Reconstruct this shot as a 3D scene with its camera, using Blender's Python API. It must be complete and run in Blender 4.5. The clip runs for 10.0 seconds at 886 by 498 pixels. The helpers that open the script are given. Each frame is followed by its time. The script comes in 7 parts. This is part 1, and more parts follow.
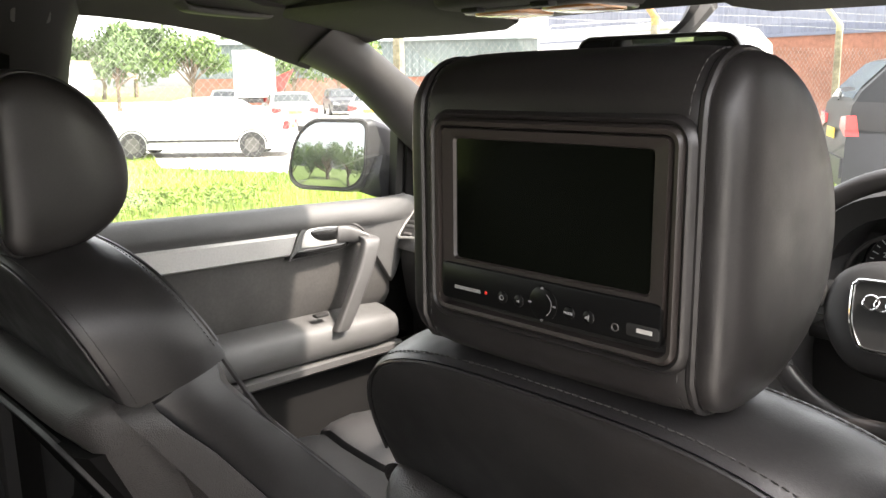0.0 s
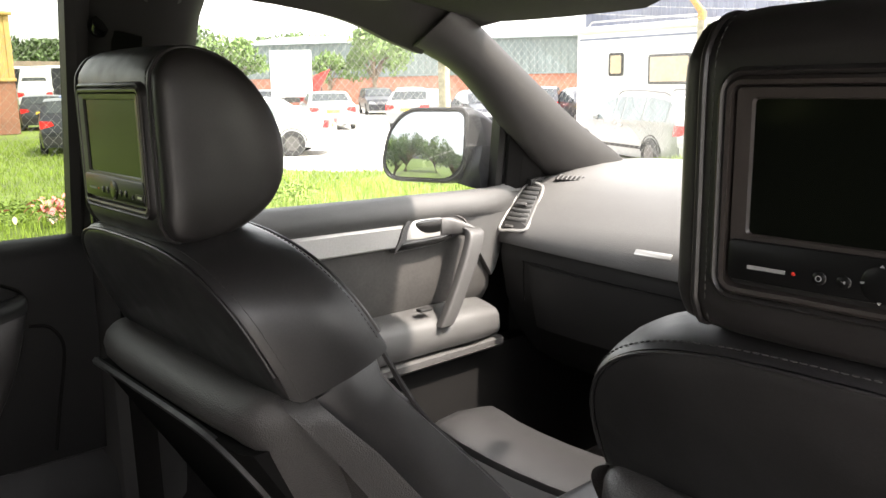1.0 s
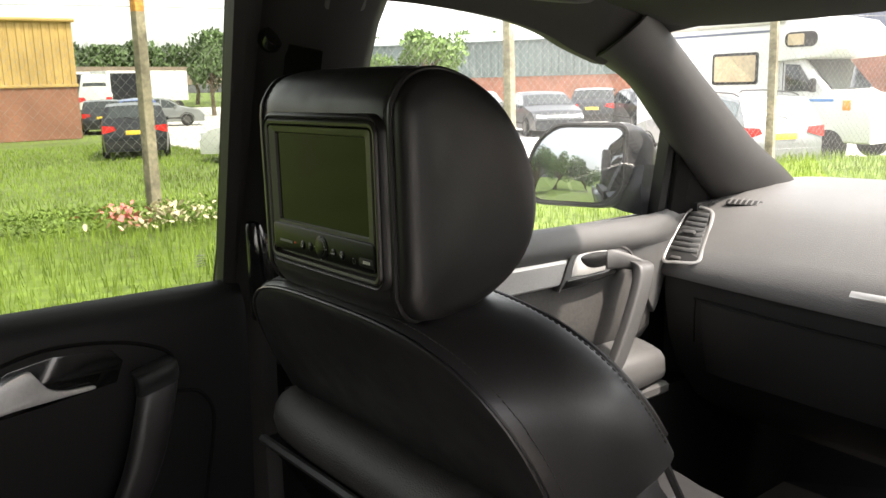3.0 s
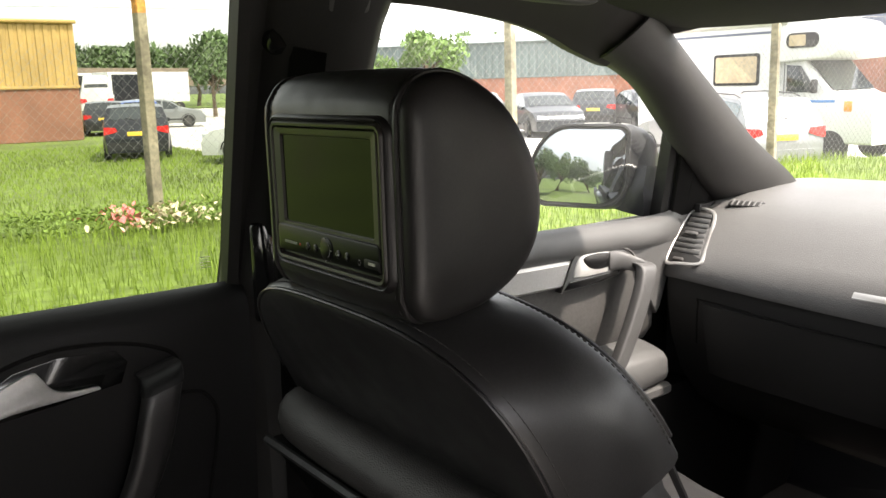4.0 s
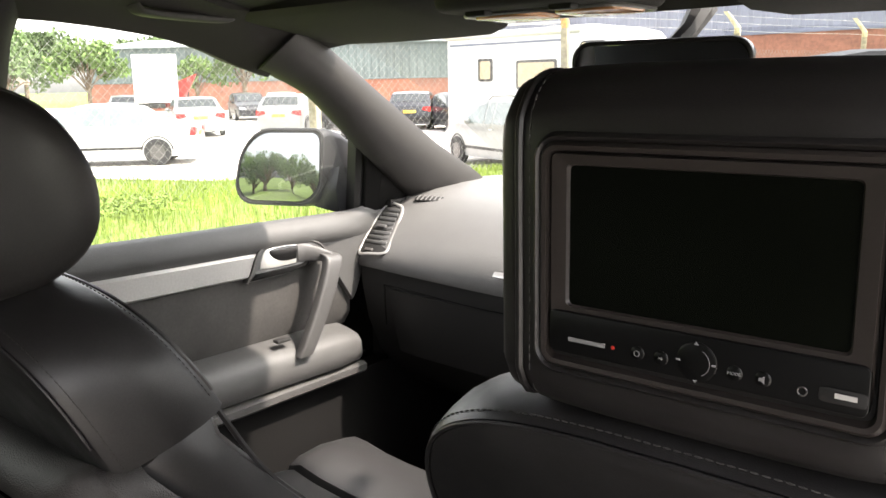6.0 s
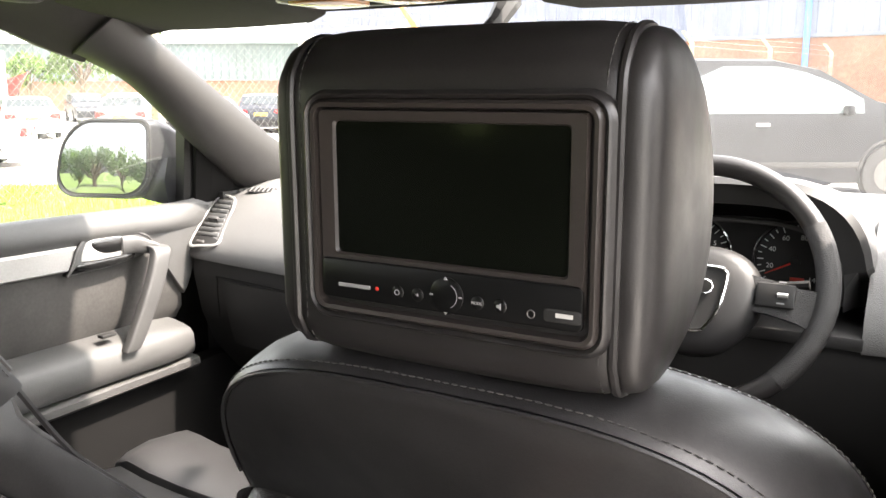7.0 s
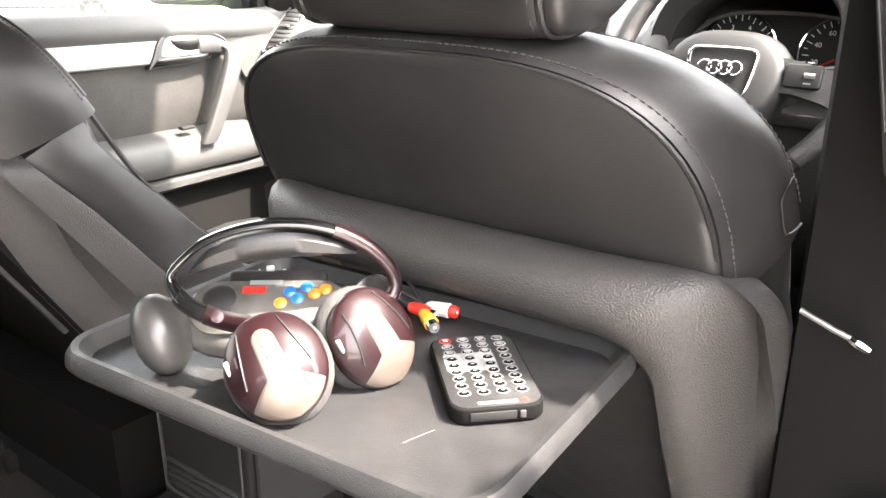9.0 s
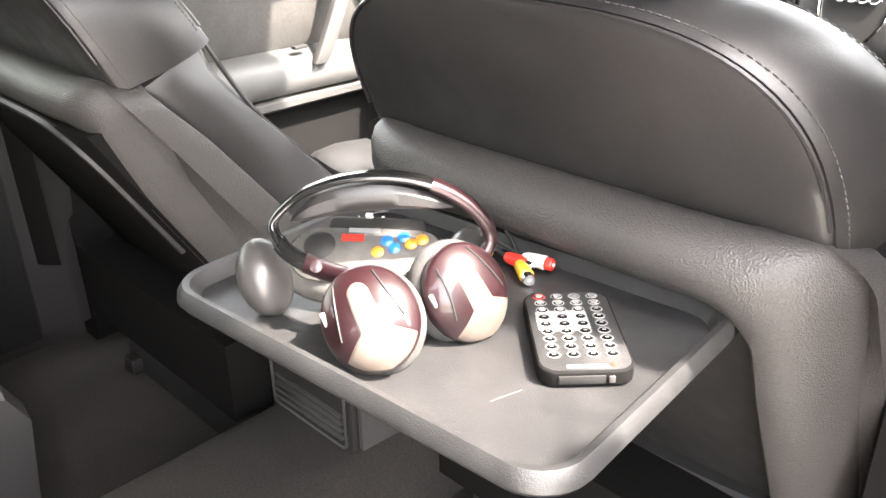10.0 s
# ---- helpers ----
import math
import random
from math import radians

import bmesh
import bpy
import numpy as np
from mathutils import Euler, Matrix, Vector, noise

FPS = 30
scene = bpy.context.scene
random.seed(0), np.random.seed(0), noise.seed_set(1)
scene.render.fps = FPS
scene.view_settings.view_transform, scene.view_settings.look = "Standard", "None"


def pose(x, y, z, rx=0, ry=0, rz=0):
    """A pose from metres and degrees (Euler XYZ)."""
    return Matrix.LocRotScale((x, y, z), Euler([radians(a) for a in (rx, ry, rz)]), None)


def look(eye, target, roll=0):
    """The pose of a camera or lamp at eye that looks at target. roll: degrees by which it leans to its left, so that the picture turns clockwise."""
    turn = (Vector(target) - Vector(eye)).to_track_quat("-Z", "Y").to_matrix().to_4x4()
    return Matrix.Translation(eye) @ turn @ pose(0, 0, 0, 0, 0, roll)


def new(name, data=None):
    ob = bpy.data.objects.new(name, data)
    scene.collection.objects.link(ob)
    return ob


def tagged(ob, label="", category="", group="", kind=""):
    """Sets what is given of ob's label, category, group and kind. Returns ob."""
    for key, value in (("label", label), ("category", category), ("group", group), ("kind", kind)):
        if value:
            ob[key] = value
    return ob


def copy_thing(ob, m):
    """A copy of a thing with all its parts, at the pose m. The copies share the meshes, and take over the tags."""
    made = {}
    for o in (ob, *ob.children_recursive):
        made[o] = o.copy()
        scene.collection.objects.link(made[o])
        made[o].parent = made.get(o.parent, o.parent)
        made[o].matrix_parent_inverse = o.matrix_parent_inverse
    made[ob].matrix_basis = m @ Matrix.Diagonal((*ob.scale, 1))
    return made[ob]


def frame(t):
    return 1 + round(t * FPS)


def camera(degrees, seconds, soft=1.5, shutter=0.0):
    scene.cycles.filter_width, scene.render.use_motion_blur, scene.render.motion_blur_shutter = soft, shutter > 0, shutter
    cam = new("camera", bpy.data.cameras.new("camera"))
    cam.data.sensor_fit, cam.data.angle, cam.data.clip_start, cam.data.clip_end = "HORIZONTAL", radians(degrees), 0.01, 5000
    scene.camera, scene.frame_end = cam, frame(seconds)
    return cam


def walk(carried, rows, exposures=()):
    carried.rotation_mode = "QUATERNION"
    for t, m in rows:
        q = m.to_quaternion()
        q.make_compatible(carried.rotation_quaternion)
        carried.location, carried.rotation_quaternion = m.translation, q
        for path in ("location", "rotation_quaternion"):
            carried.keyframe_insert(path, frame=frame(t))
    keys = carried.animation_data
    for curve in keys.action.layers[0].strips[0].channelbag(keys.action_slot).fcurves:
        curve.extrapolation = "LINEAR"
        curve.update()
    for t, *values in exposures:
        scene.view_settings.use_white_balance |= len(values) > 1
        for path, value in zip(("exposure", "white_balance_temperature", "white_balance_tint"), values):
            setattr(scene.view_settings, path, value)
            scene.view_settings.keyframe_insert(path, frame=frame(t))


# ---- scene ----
cam = camera(56.2, 10.0)
PATH = [
    (0, (0.711, -0.396, 1.391), (-0.708, 0.957, 0.998), -0.6),
    (0.5, (0.673, -0.417, 1.379), (-0.773, 0.908, 0.985), -1.0),
    (1, (0.562, -0.473, 1.367), (-0.911, 0.822, 0.973), -1.0),
    (1.5, (0.399, -0.492, 1.36), (-1.104, 0.766, 0.961), -1.1),
    (2, (0.28, -0.477, 1.379), (-1.249, 0.748, 0.983), -1.3),
    (2.5, (0.258, -0.488, 1.392), (-1.285, 0.723, 1.001), -1.4),
    (4, (0.258, -0.501, 1.395), (-1.291, 0.704, 1.01), -1.5),
    (4.5, (0.289, -0.497, 1.395), (-1.261, 0.709, 1.015), -1.5),
    (5, (0.354, -0.483, 1.394), (-1.186, 0.735, 1.012), -1.6),
    (5.5, (0.478, -0.448, 1.396), (-0.992, 0.853, 1.012), -1.6),
    (6, (0.558, -0.409, 1.401), (-0.707, 1.091, 1.011), -1.1),
    (6.2, (0.573, -0.4, 1.398), (-0.6, 1.172, 1.006), -0.9),
    (7.3, (0.654, -0.431, 1.363), (-0.307, 1.282, 0.981), -0.1),
    (7.5, (0.678, -0.446, 1.354), (-0.271, 1.273, 0.971), -0.0),
    (8, (0.732, -0.456, 1.318), (-0.223, 1.258, 0.929), 0.6),
    (8.5, (0.748, -0.458, 1.269), (-0.302, 1.183, 0.816), 0.7),
    (9, (0.77, -0.469, 1.257), (-0.362, 1.034, 0.579), 0.0),
    (9.5, (0.778, -0.467, 1.269), (-0.444, 0.886, 0.448), -0.9),
    (10, (0.768, -0.453, 1.285), (-0.507, 0.816, 0.412), -1.0),
]
walk(cam, [(t, look(eye, target, roll)) for t, eye, target, roll in PATH],
     exposures=[(t, e, 6850, 14) for t, e in ((0.0, 2.38), (0.8, 2.28), (1.5, 2.06), (2.3, 1.80), (4.5, 1.82), (5.2, 1.88), (6.0, 2.10), (7.3, 3.10), (8.5, 3.50), (9.2, 3.80), (10.0, 4.05))])

# ---- world and light ----
SUN_DIR = Vector((0.545, 0.20, 0.83)).normalized()
world = bpy.data.worlds.new("sky")
scene.world = world
world.use_nodes = True
wn, wl = world.node_tree.nodes, world.node_tree.links
wn.clear()
w_out, w_bg = wn.new("ShaderNodeOutputWorld"), wn.new("ShaderNodeBackground")
w_sky = wn.new("ShaderNodeTexSky")
w_sky.sky_type, w_sky.sun_disc = "NISHITA", False
w_sky.sun_elevation, w_sky.sun_rotation = math.asin(SUN_DIR.z), math.atan2(SUN_DIR.x, SUN_DIR.y)
w_sky.dust_density, w_sky.air_density = 3.0, 1.0
w_hue = wn.new("ShaderNodeHueSaturation")
w_hue.inputs["Saturation"].default_value, w_hue.inputs["Value"].default_value = 0.20, 2.25
w_cloud = wn.new("ShaderNodeTexNoise")
w_cloud.inputs["Scale"].default_value, w_cloud.inputs["Detail"].default_value = 2.2, 6.0
w_ramp = wn.new("ShaderNodeMapRange")
w_ramp.inputs["From Min"].default_value, w_ramp.inputs["From Max"].default_value = 0.3, 0.7
w_ramp.inputs["To Min"].default_value, w_ramp.inputs["To Max"].default_value = 0.8, 1.25
w_mul = wn.new("ShaderNodeMix")
w_mul.data_type, w_mul.blend_type = "RGBA", "MULTIPLY"
w_mul.inputs["Factor"].default_value = 1.0
wl.new(w_sky.outputs[0], w_hue.inputs["Color"])
wl.new(w_cloud.outputs[0], w_ramp.inputs["Value"])
wl.new(w_hue.outputs[0], w_mul.inputs["A"])
wl.new(w_ramp.outputs[0], w_mul.inputs["B"])
wl.new(w_mul.outputs["Result"], w_bg.inputs["Color"])
wl.new(w_bg.outputs[0], w_out.inputs[0])
w_bg.inputs["Strength"].default_value = 0.13

sun_data = bpy.data.lights.new("sun", "SUN")
sun_data.energy, sun_data.angle, sun_data.color = 3.5, radians(1.5), (1.0, 0.94, 0.86)
sun = new("sun", sun_data)
sun.matrix_world = look(SUN_DIR * 40, (0, 0, 0))


# ---- materials ----
def material(name, color, rough=0.5, metal=0.0, grain=0.0, grain_scale=300.0, bump=0.0, bump_scale=400.0,
             stain=0.0, stain_scale=6.0, random_shade=0.0, coat=0.0, spec=0.5, rough_var=0.0, voronoi=False):
    """A surface with fine grain, larger stains and relief, at real-world size."""
    mat = bpy.data.materials.new(name)
    mat.use_nodes = True
    nodes, links = mat.node_tree.nodes, mat.node_tree.links
    bsdf = nodes["Principled BSDF"]
    bsdf.inputs["Roughness"].default_value = rough
    bsdf.inputs["Metallic"].default_value = metal
    bsdf.inputs["Coat Weight"].default_value = coat
    bsdf.inputs["Specular IOR Level"].default_value = spec
    bsdf.inputs["Base Color"].default_value = (*color, 1)
    coord = nodes.new("ShaderNodeTexCoord")

    def tex(scale, detail=4.0):
        t = nodes.new("ShaderNodeTexNoise")
        t.inputs["Scale"].default_value, t.inputs["Detail"].default_value = scale, detail
        links.new(coord.outputs["Object"], t.inputs["Vector"])
        return t.outputs[0]

    def ranged(value, low, high):
        r = nodes.new("ShaderNodeMapRange")
        r.inputs["From Min"].default_value, r.inputs["From Max"].default_value = 0.3, 0.7
        r.inputs["To Min"].default_value, r.inputs["To Max"].default_value = low, high
        links.new(value, r.inputs["Value"])
        return r.outputs[0]

    shade = None
    for amount, scale in ((grain, grain_scale), (stain, stain_scale)):
        if amount:
            part_shade = ranged(tex(scale), 1 - amount, 1 + amount)
            if shade is None:
                shade = part_shade
            else:
                m = nodes.new("ShaderNodeMath")
                m.operation = "MULTIPLY"
                links.new(shade, m.inputs[0]), links.new(part_shade, m.inputs[1])
                shade = m.outputs[0]
    if random_shade:
        info = nodes.new("ShaderNodeObjectInfo")
        r = nodes.new("ShaderNodeMapRange")
        r.inputs["To Min"].default_value, r.inputs["To Max"].default_value = 1 - random_shade, 1 + random_shade
        links.new(info.outputs["Random"], r.inputs["Value"])
        if shade is None:
            shade = r.outputs[0]
        else:
            m = nodes.new("ShaderNodeMath")
            m.operation = "MULTIPLY"
            links.new(shade, m.inputs[0]), links.new(r.outputs[0], m.inputs[1])
            shade = m.outputs[0]
    if shade is not None:
        mix = nodes.new("ShaderNodeMix")
        mix.data_type, mix.blend_type = "RGBA", "MULTIPLY"
        mix.inputs["Factor"].default_value = 1.0
        mix.inputs["A"].default_value = (*color, 1)
        links.new(shade, mix.inputs["B"])
        links.new(mix.outputs["Result"], bsdf.inputs["Base Color"])
    if rough_var:
        links.new(ranged(tex(stain_scale * 2.5), max(0.02, rough - rough_var), min(1, rough + rough_var)), bsdf.inputs["Roughness"])
    if bump:
        b = nodes.new("ShaderNodeBump")
        b.inputs["Strength"].default_value = bump
        b.inputs["Distance"].default_value = 0.001
        if voronoi:
            v = nodes.new("ShaderNodeTexVoronoi")
            v.inputs["Scale"].default_value = bump_scale
            links.new(coord.outputs["Object"], v.inputs["Vector"])
            links.new(v.outputs["Distance"], b.inputs["Height"])
        else:
            links.new(tex(bump_scale), b.inputs["Height"])
        links.new(b.outputs[0], bsdf.inputs["Normal"])
    return mat


def glass_material(name, tint=(1, 1, 1), gloss=0.0, dust=0.0):
    """Clear pane: what lies behind shows through, with a reflection that grows at grazing angles and a film of dust that scatters the daylight."""
    mat = bpy.data.materials.new(name)
    mat.use_nodes = True
    nodes, links = mat.node_tree.nodes, mat.node_tree.links
    nodes.clear()
    out, mix = nodes.new("ShaderNodeOutputMaterial"), nodes.new("ShaderNodeMixShader")
    clear, shine, facing = nodes.new("ShaderNodeBsdfTransparent"), nodes.new("ShaderNodeBsdfGlossy"), nodes.new("ShaderNodeLayerWeight")
    power, scaled = nodes.new("ShaderNodeMath"), nodes.new("ShaderNodeMath")
    power.operation, scaled.operation = "POWER", "MULTIPLY_ADD"
    power.inputs[1].default_value, scaled.inputs[1].default_value, scaled.inputs[2].default_value = 4.0, 0.55, 0.115
    facing.inputs["Blend"].default_value = 0.5
    clear.inputs["Color"].default_value = (*tint, 1)
    shine.inputs["Roughness"].default_value = gloss
    links.new(facing.outputs["Facing"], power.inputs[0]), links.new(power.outputs[0], scaled.inputs[0])
    links.new(scaled.outputs[0], mix.inputs[0]), links.new(clear.outputs[0], mix.inputs[1]), links.new(shine.outputs[0], mix.inputs[2])
    film, haze = nodes.new("ShaderNodeMixShader"), nodes.new("ShaderNodeBsdfTranslucent")
    haze.inputs["Color"].default_value = (0.85, 0.84, 0.80, 1)
    specks = nodes.new("ShaderNodeTexNoise")
    specks.inputs["Scale"].default_value, specks.inputs["Detail"].default_value = 5.0, 6.0
    amount = nodes.new("ShaderNodeMapRange")
    amount.inputs["To Min"].default_value, amount.inputs["To Max"].default_value = 0.4 * dust, 1.6 * dust
    links.new(specks.outputs[0], amount.inputs["Value"]), links.new(amount.outputs[0], film.inputs[0])
    links.new(mix.outputs[0], film.inputs[1]), links.new(haze.outputs[0], film.inputs[2])
    links.new(film.outputs[0], out.inputs[0])
    return mat


LEATHER = material("black_leather", (0.0235, 0.0230, 0.0232), 0.40, spec=0.55, bump=0.12, bump_scale=900, grain=0.08, grain_scale=700, stain=0.06, stain_scale=6, rough_var=0.03)
LEATHER_SOFT = material("black_leather_smooth", (0.0205, 0.0194, 0.0194), 0.40, spec=0.52, bump=0.16, bump_scale=900, grain=0.15, grain_scale=420, stain=0.18, stain_scale=11, rough_var=0.08)
HEAD_LEATHER = material("black_headrest_leather", (0.0150, 0.0136, 0.0133), 0.42, spec=0.50, bump=0.10, bump_scale=900, grain=0.15, grain_scale=420, stain=0.18, stain_scale=11, rough_var=0.08)
SHELL = material("grained_black_plastic", (0.050, 0.0465, 0.0445), 0.42, spec=0.45, bump=0.55, bump_scale=620, grain=0.1, grain_scale=500, stain=0.1, voronoi=True)
PLASTIC = material("dark_grey_plastic", (0.058, 0.0565, 0.0555), 0.5, bump=0.35, bump_scale=800, grain=0.1, grain_scale=600, stain=0.1, stain_scale=10)
BLACK = material("matt_black_plastic", (0.0215, 0.021, 0.0205), 0.5, spec=0.24, bump=0.2, bump_scale=700, stain=0.1)
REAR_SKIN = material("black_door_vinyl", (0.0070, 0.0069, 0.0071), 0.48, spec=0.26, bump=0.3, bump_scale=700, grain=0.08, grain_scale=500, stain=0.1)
# for black parts, and for shade painted on seat backs and lower doors
DEEP = material("deep_black_and_shade", (0.0075, 0.0072, 0.007), 0.7, spec=0.06, bump=0.2, bump_scale=700, stain=0.1)
DASH = material("soft_grey_dash_vinyl", (0.100, 0.098, 0.095), 0.52, bump=0.5, bump_scale=650, grain=0.1, grain_scale=500, stain=0.08, stain_scale=7, voronoi=True)
DOOR_SKIN = material("grey_door_vinyl", (0.064, 0.063, 0.0615), 0.5, bump=0.5, bump_scale=650, grain=0.1, grain_scale=500, stain=0.1, stain_scale=8, voronoi=True)
SUEDE = material("dark_grey_suede", (0.045, 0.0425, 0.0395), 0.9, bump=0.3, bump_scale=900, grain=0.12, grain_scale=160, stain=0.16, stain_scale=14)
HEADLINER = material("black_woven_headliner", (0.034, 0.032, 0.030), 0.85, bump=0.5, bump_scale=1200, grain=0.15, grain_scale=900)
PILLAR_BLACK = material("black_pillar_plastic", (0.024, 0.0235, 0.023), 0.6, spec=0.2, bump=0.3, bump_scale=800, grain=0.08, grain_scale=600, stain=0.08)
PILLAR_CLOTH = material("brown_grey_woven_cloth", (0.032, 0.0275, 0.0265), 0.85, bump=0.5, bump_scale=900, grain=0.18, grain_scale=800, stain=0.08)

def ribbed(mat, pitch):
    """Adds fine upright ribs to a cloth."""
    nodes, links = mat.node_tree.nodes, mat.node_tree.links
    wave, coord = nodes.new("ShaderNodeTexWave"), nodes.new("ShaderNodeTexCoord")
    wave.inputs["Scale"].default_value = 2 * math.pi / (20 * pitch)
    wave.inputs["Distortion"].default_value, wave.inputs["Detail Scale"].default_value = 0.6, 4.0
    links.new(coord.outputs["Object"], wave.inputs["Vector"])
    b = [n for n in nodes if n.bl_idname == "ShaderNodeBump"][0]
    b.inputs["Strength"].default_value = 0.3
    links.new(wave.outputs["Fac"], b.inputs["Height"])
    return mat


ribbed(PILLAR_CLOTH, 0.0013)
CARPET = material("dark_carpet", (0.022, 0.0192, 0.0176), 0.95, bump=1.0, bump_scale=500, grain=0.4, grain_scale=300, stain=0.3, stain_scale=7)
SILVER = material("brushed_aluminium", (0.52, 0.51, 0.49), 0.36, metal=0.45, grain=0.06, grain_scale=250, stain=0.05)
SATIN = material("satin_grey_metal", (0.45, 0.44, 0.42), 0.35, metal=0.85, stain=0.08)
CHROME_SATIN = material("satin_chrome", (0.34, 0.335, 0.325), 0.35, metal=0.5, stain=0.06)
CHROME = material("chrome", (0.80, 0.80, 0.80), 0.08, metal=1.0, stain=0.04)
HOUSING = material("black_mirror_housing", (0.012, 0.0125, 0.0135), 0.32, spec=0.3, stain=0.1)
GLOSS_BLACK = material("piano_black", (0.008, 0.008, 0.008), 0.12, coat=0.4, stain=0.1)
BEZEL = material("dark_bronze_bezel", (0.026, 0.0215, 0.0195), 0.38, bump=0.1, bump_scale=800, grain=0.06, stain=0.1)
SCREEN = material("dark_display", (0.003, 0.0035, 0.0025), 0.10, spec=0.16, stain=0.1, stain_scale=12)
THREAD = material("grey_stitching", (0.040, 0.038, 0.036), 0.8, grain=0.2)
WHITE_MARK = material("white_print", (0.75, 0.75, 0.74), 0.5, stain=0.05)
GREY_MARK = material("grey_print", (0.22, 0.22, 0.22), 0.5, stain=0.05)
SCRATCH = material("scuffed_plastic", (0.085, 0.080, 0.076), 0.6, grain=0.5, grain_scale=400)
RED_MARK = material("red_print", (0.55, 0.03, 0.02), 0.45, stain=0.1)
TRAY = material("tray_grey_plastic", (0.0245, 0.0243, 0.0245), 0.42, bump=0.4, bump_scale=900, grain=0.1, grain_scale=500, stain=0.25, stain_scale=18, rough_var=0.1)
PILLAR_TRIM = material("dark_grey_pillar_plastic", (0.026, 0.0245, 0.023), 0.55, bump=0.3, bump_scale=800, grain=0.08, grain_scale=600, stain=0.08)
STRIP = material("black_control_panel", (0.005, 0.005, 0.005), 0.28, spec=0.25, stain=0.1)
CONTACT = material("bright_metal_contact", (0.62, 0.60, 0.57), 0.3, metal=0.25, stain=0.08)
VENT_GREY = material("brown_grey_vent_plastic", (0.018, 0.0165, 0.0162), 0.45, bump=0.1, bump_scale=900, stain=0.1)
BRONZE = material("dark_bronze_lever", (0.10, 0.085, 0.08), 0.3, metal=0.4, stain=0.1)
COPPER = material("copper_inlay", (0.60, 0.33, 0.18), 0.25, metal=0.7, stain=0.1)
PLUM = material("plum_metallic_plastic", (0.0165, 0.0045, 0.0058), 0.40, metal=0.30, grain=0.25, grain_scale=900, stain=0.2, stain_scale=30, coat=0.5)
CHAMPAGNE = material("champagne_plastic", (0.120, 0.096, 0.080), 0.40, metal=0.3, stain=0.08, stain_scale=30)
FOAM = material("grey_ear_foam", (0.048, 0.046, 0.044), 0.85, bump=0.6, bump_scale=600, stain=0.3, stain_scale=60)
SMOKE = material("smoked_grey_plastic", (0.105, 0.100, 0.092), 0.22, stain=0.35, stain_scale=40, coat=0.6)
DULL_METAL = material("silver_grey_plastic", (0.075, 0.071, 0.068), 0.34, metal=0.3, stain=0.15)
BLUE_BTN = material("blue_button", (0.02, 0.16, 0.65), 0.3, stain=0.1)
ORANGE_BTN = material("orange_button", (0.75, 0.25, 0.03), 0.3, stain=0.1)
RED_PL = material("red_plastic", (0.60, 0.03, 0.02), 0.35, stain=0.1)
YELLOW_PL = material("yellow_plastic", (0.75, 0.42, 0.03), 0.35, stain=0.1)
WHITE_PL = material("white_plastic", (0.55, 0.54, 0.52), 0.4, stain=0.05)
KEY_PRINT = material("worn_white_key_print", (0.22, 0.215, 0.21), 0.5, grain=0.3, grain_scale=900, stain=0.2, stain_scale=120)
LAMP_LENS = material("amber_tinted_lens", (0.60, 0.27, 0.10), 0.2, stain=0.2, stain_scale=25, coat=0.5)
MIRROR = material("mirror", (0.85, 0.87, 0.88), 0.01, metal=1.0)
GLASS = glass_material("window_glass", (0.93, 0.96, 0.94), dust=0.02)
SCREEN_GLASS = glass_material("windscreen_glass", (0.93, 0.96, 0.94), dust=0.003)
TINTED = glass_material("tinted_window_glass", (0.43, 0.46, 0.41))
DOOR_MIRROR = material("tinted_mirror", (0.30, 0.32, 0.33), 0.015, metal=1.0)
PRIVACY = glass_material("dark_privacy_glass", (0.05, 0.055, 0.055))
RUBBER = material("black_rubber", (0.012, 0.012, 0.012), 0.7, bump=0.2, stain=0.15)
HUB_SKIN = material("black_airbag_vinyl", (0.0155, 0.0148, 0.0145), 0.5, spec=0.4, bump=0.3, bump_scale=800, grain=0.08, grain_scale=600, stain=0.08)
VENT_SLAT = material("grey_vent_slat_plastic", (0.095, 0.094, 0.091), 0.4, stain=0.1)
PERF = material("perforated_leather", (0.017, 0.016, 0.0155), 0.45, spec=0.45, bump=0.9, bump_scale=760, voronoi=True, stain=0.1)

GRASS_MAT = material("meadow_grass", (0.135, 0.195, 0.020), 0.8, grain=0.35, grain_scale=0.8, stain=0.35, stain_scale=0.25, random_shade=0.0)
SOIL = material("grassy_ground", (0.105, 0.150, 0.022), 0.95, grain=0.4, grain_scale=6, stain=0.35, stain_scale=0.35, bump=0.5, bump_scale=20)
CONCRETE = material("pale_concrete_yard", (0.46, 0.44, 0.41), 0.9, grain=0.12, grain_scale=3, stain=0.2, stain_scale=0.25, bump=0.3, bump_scale=40)
POST = material("weathered_concrete", (0.22, 0.19, 0.135), 0.95, grain=0.3, grain_scale=18, stain=0.4, stain_scale=4, bump=0.8, bump_scale=60)
PALE_POST = material("pale_weathered_post", (0.42, 0.36, 0.22), 0.9, grain=0.25, grain_scale=20, stain=0.3, stain_scale=5)
RUST = material("rusty_orange_paint", (0.45, 0.20, 0.04), 0.8, grain=0.3, grain_scale=30, stain=0.4, stain_scale=8)
WIRE = material("galvanised_wire", (0.25, 0.25, 0.24), 0.6, metal=0.3, stain=0.2)
BRICK = material("red_brick", (0.22, 0.095, 0.062), 0.9, grain=0.2, grain_scale=8, stain=0.2, stain_scale=1.2, random_shade=0.2)
MORTAR = material("mortar", (0.22, 0.10, 0.065), 0.95, grain=0.2, grain_scale=12, stain=0.2, stain_scale=1.0)
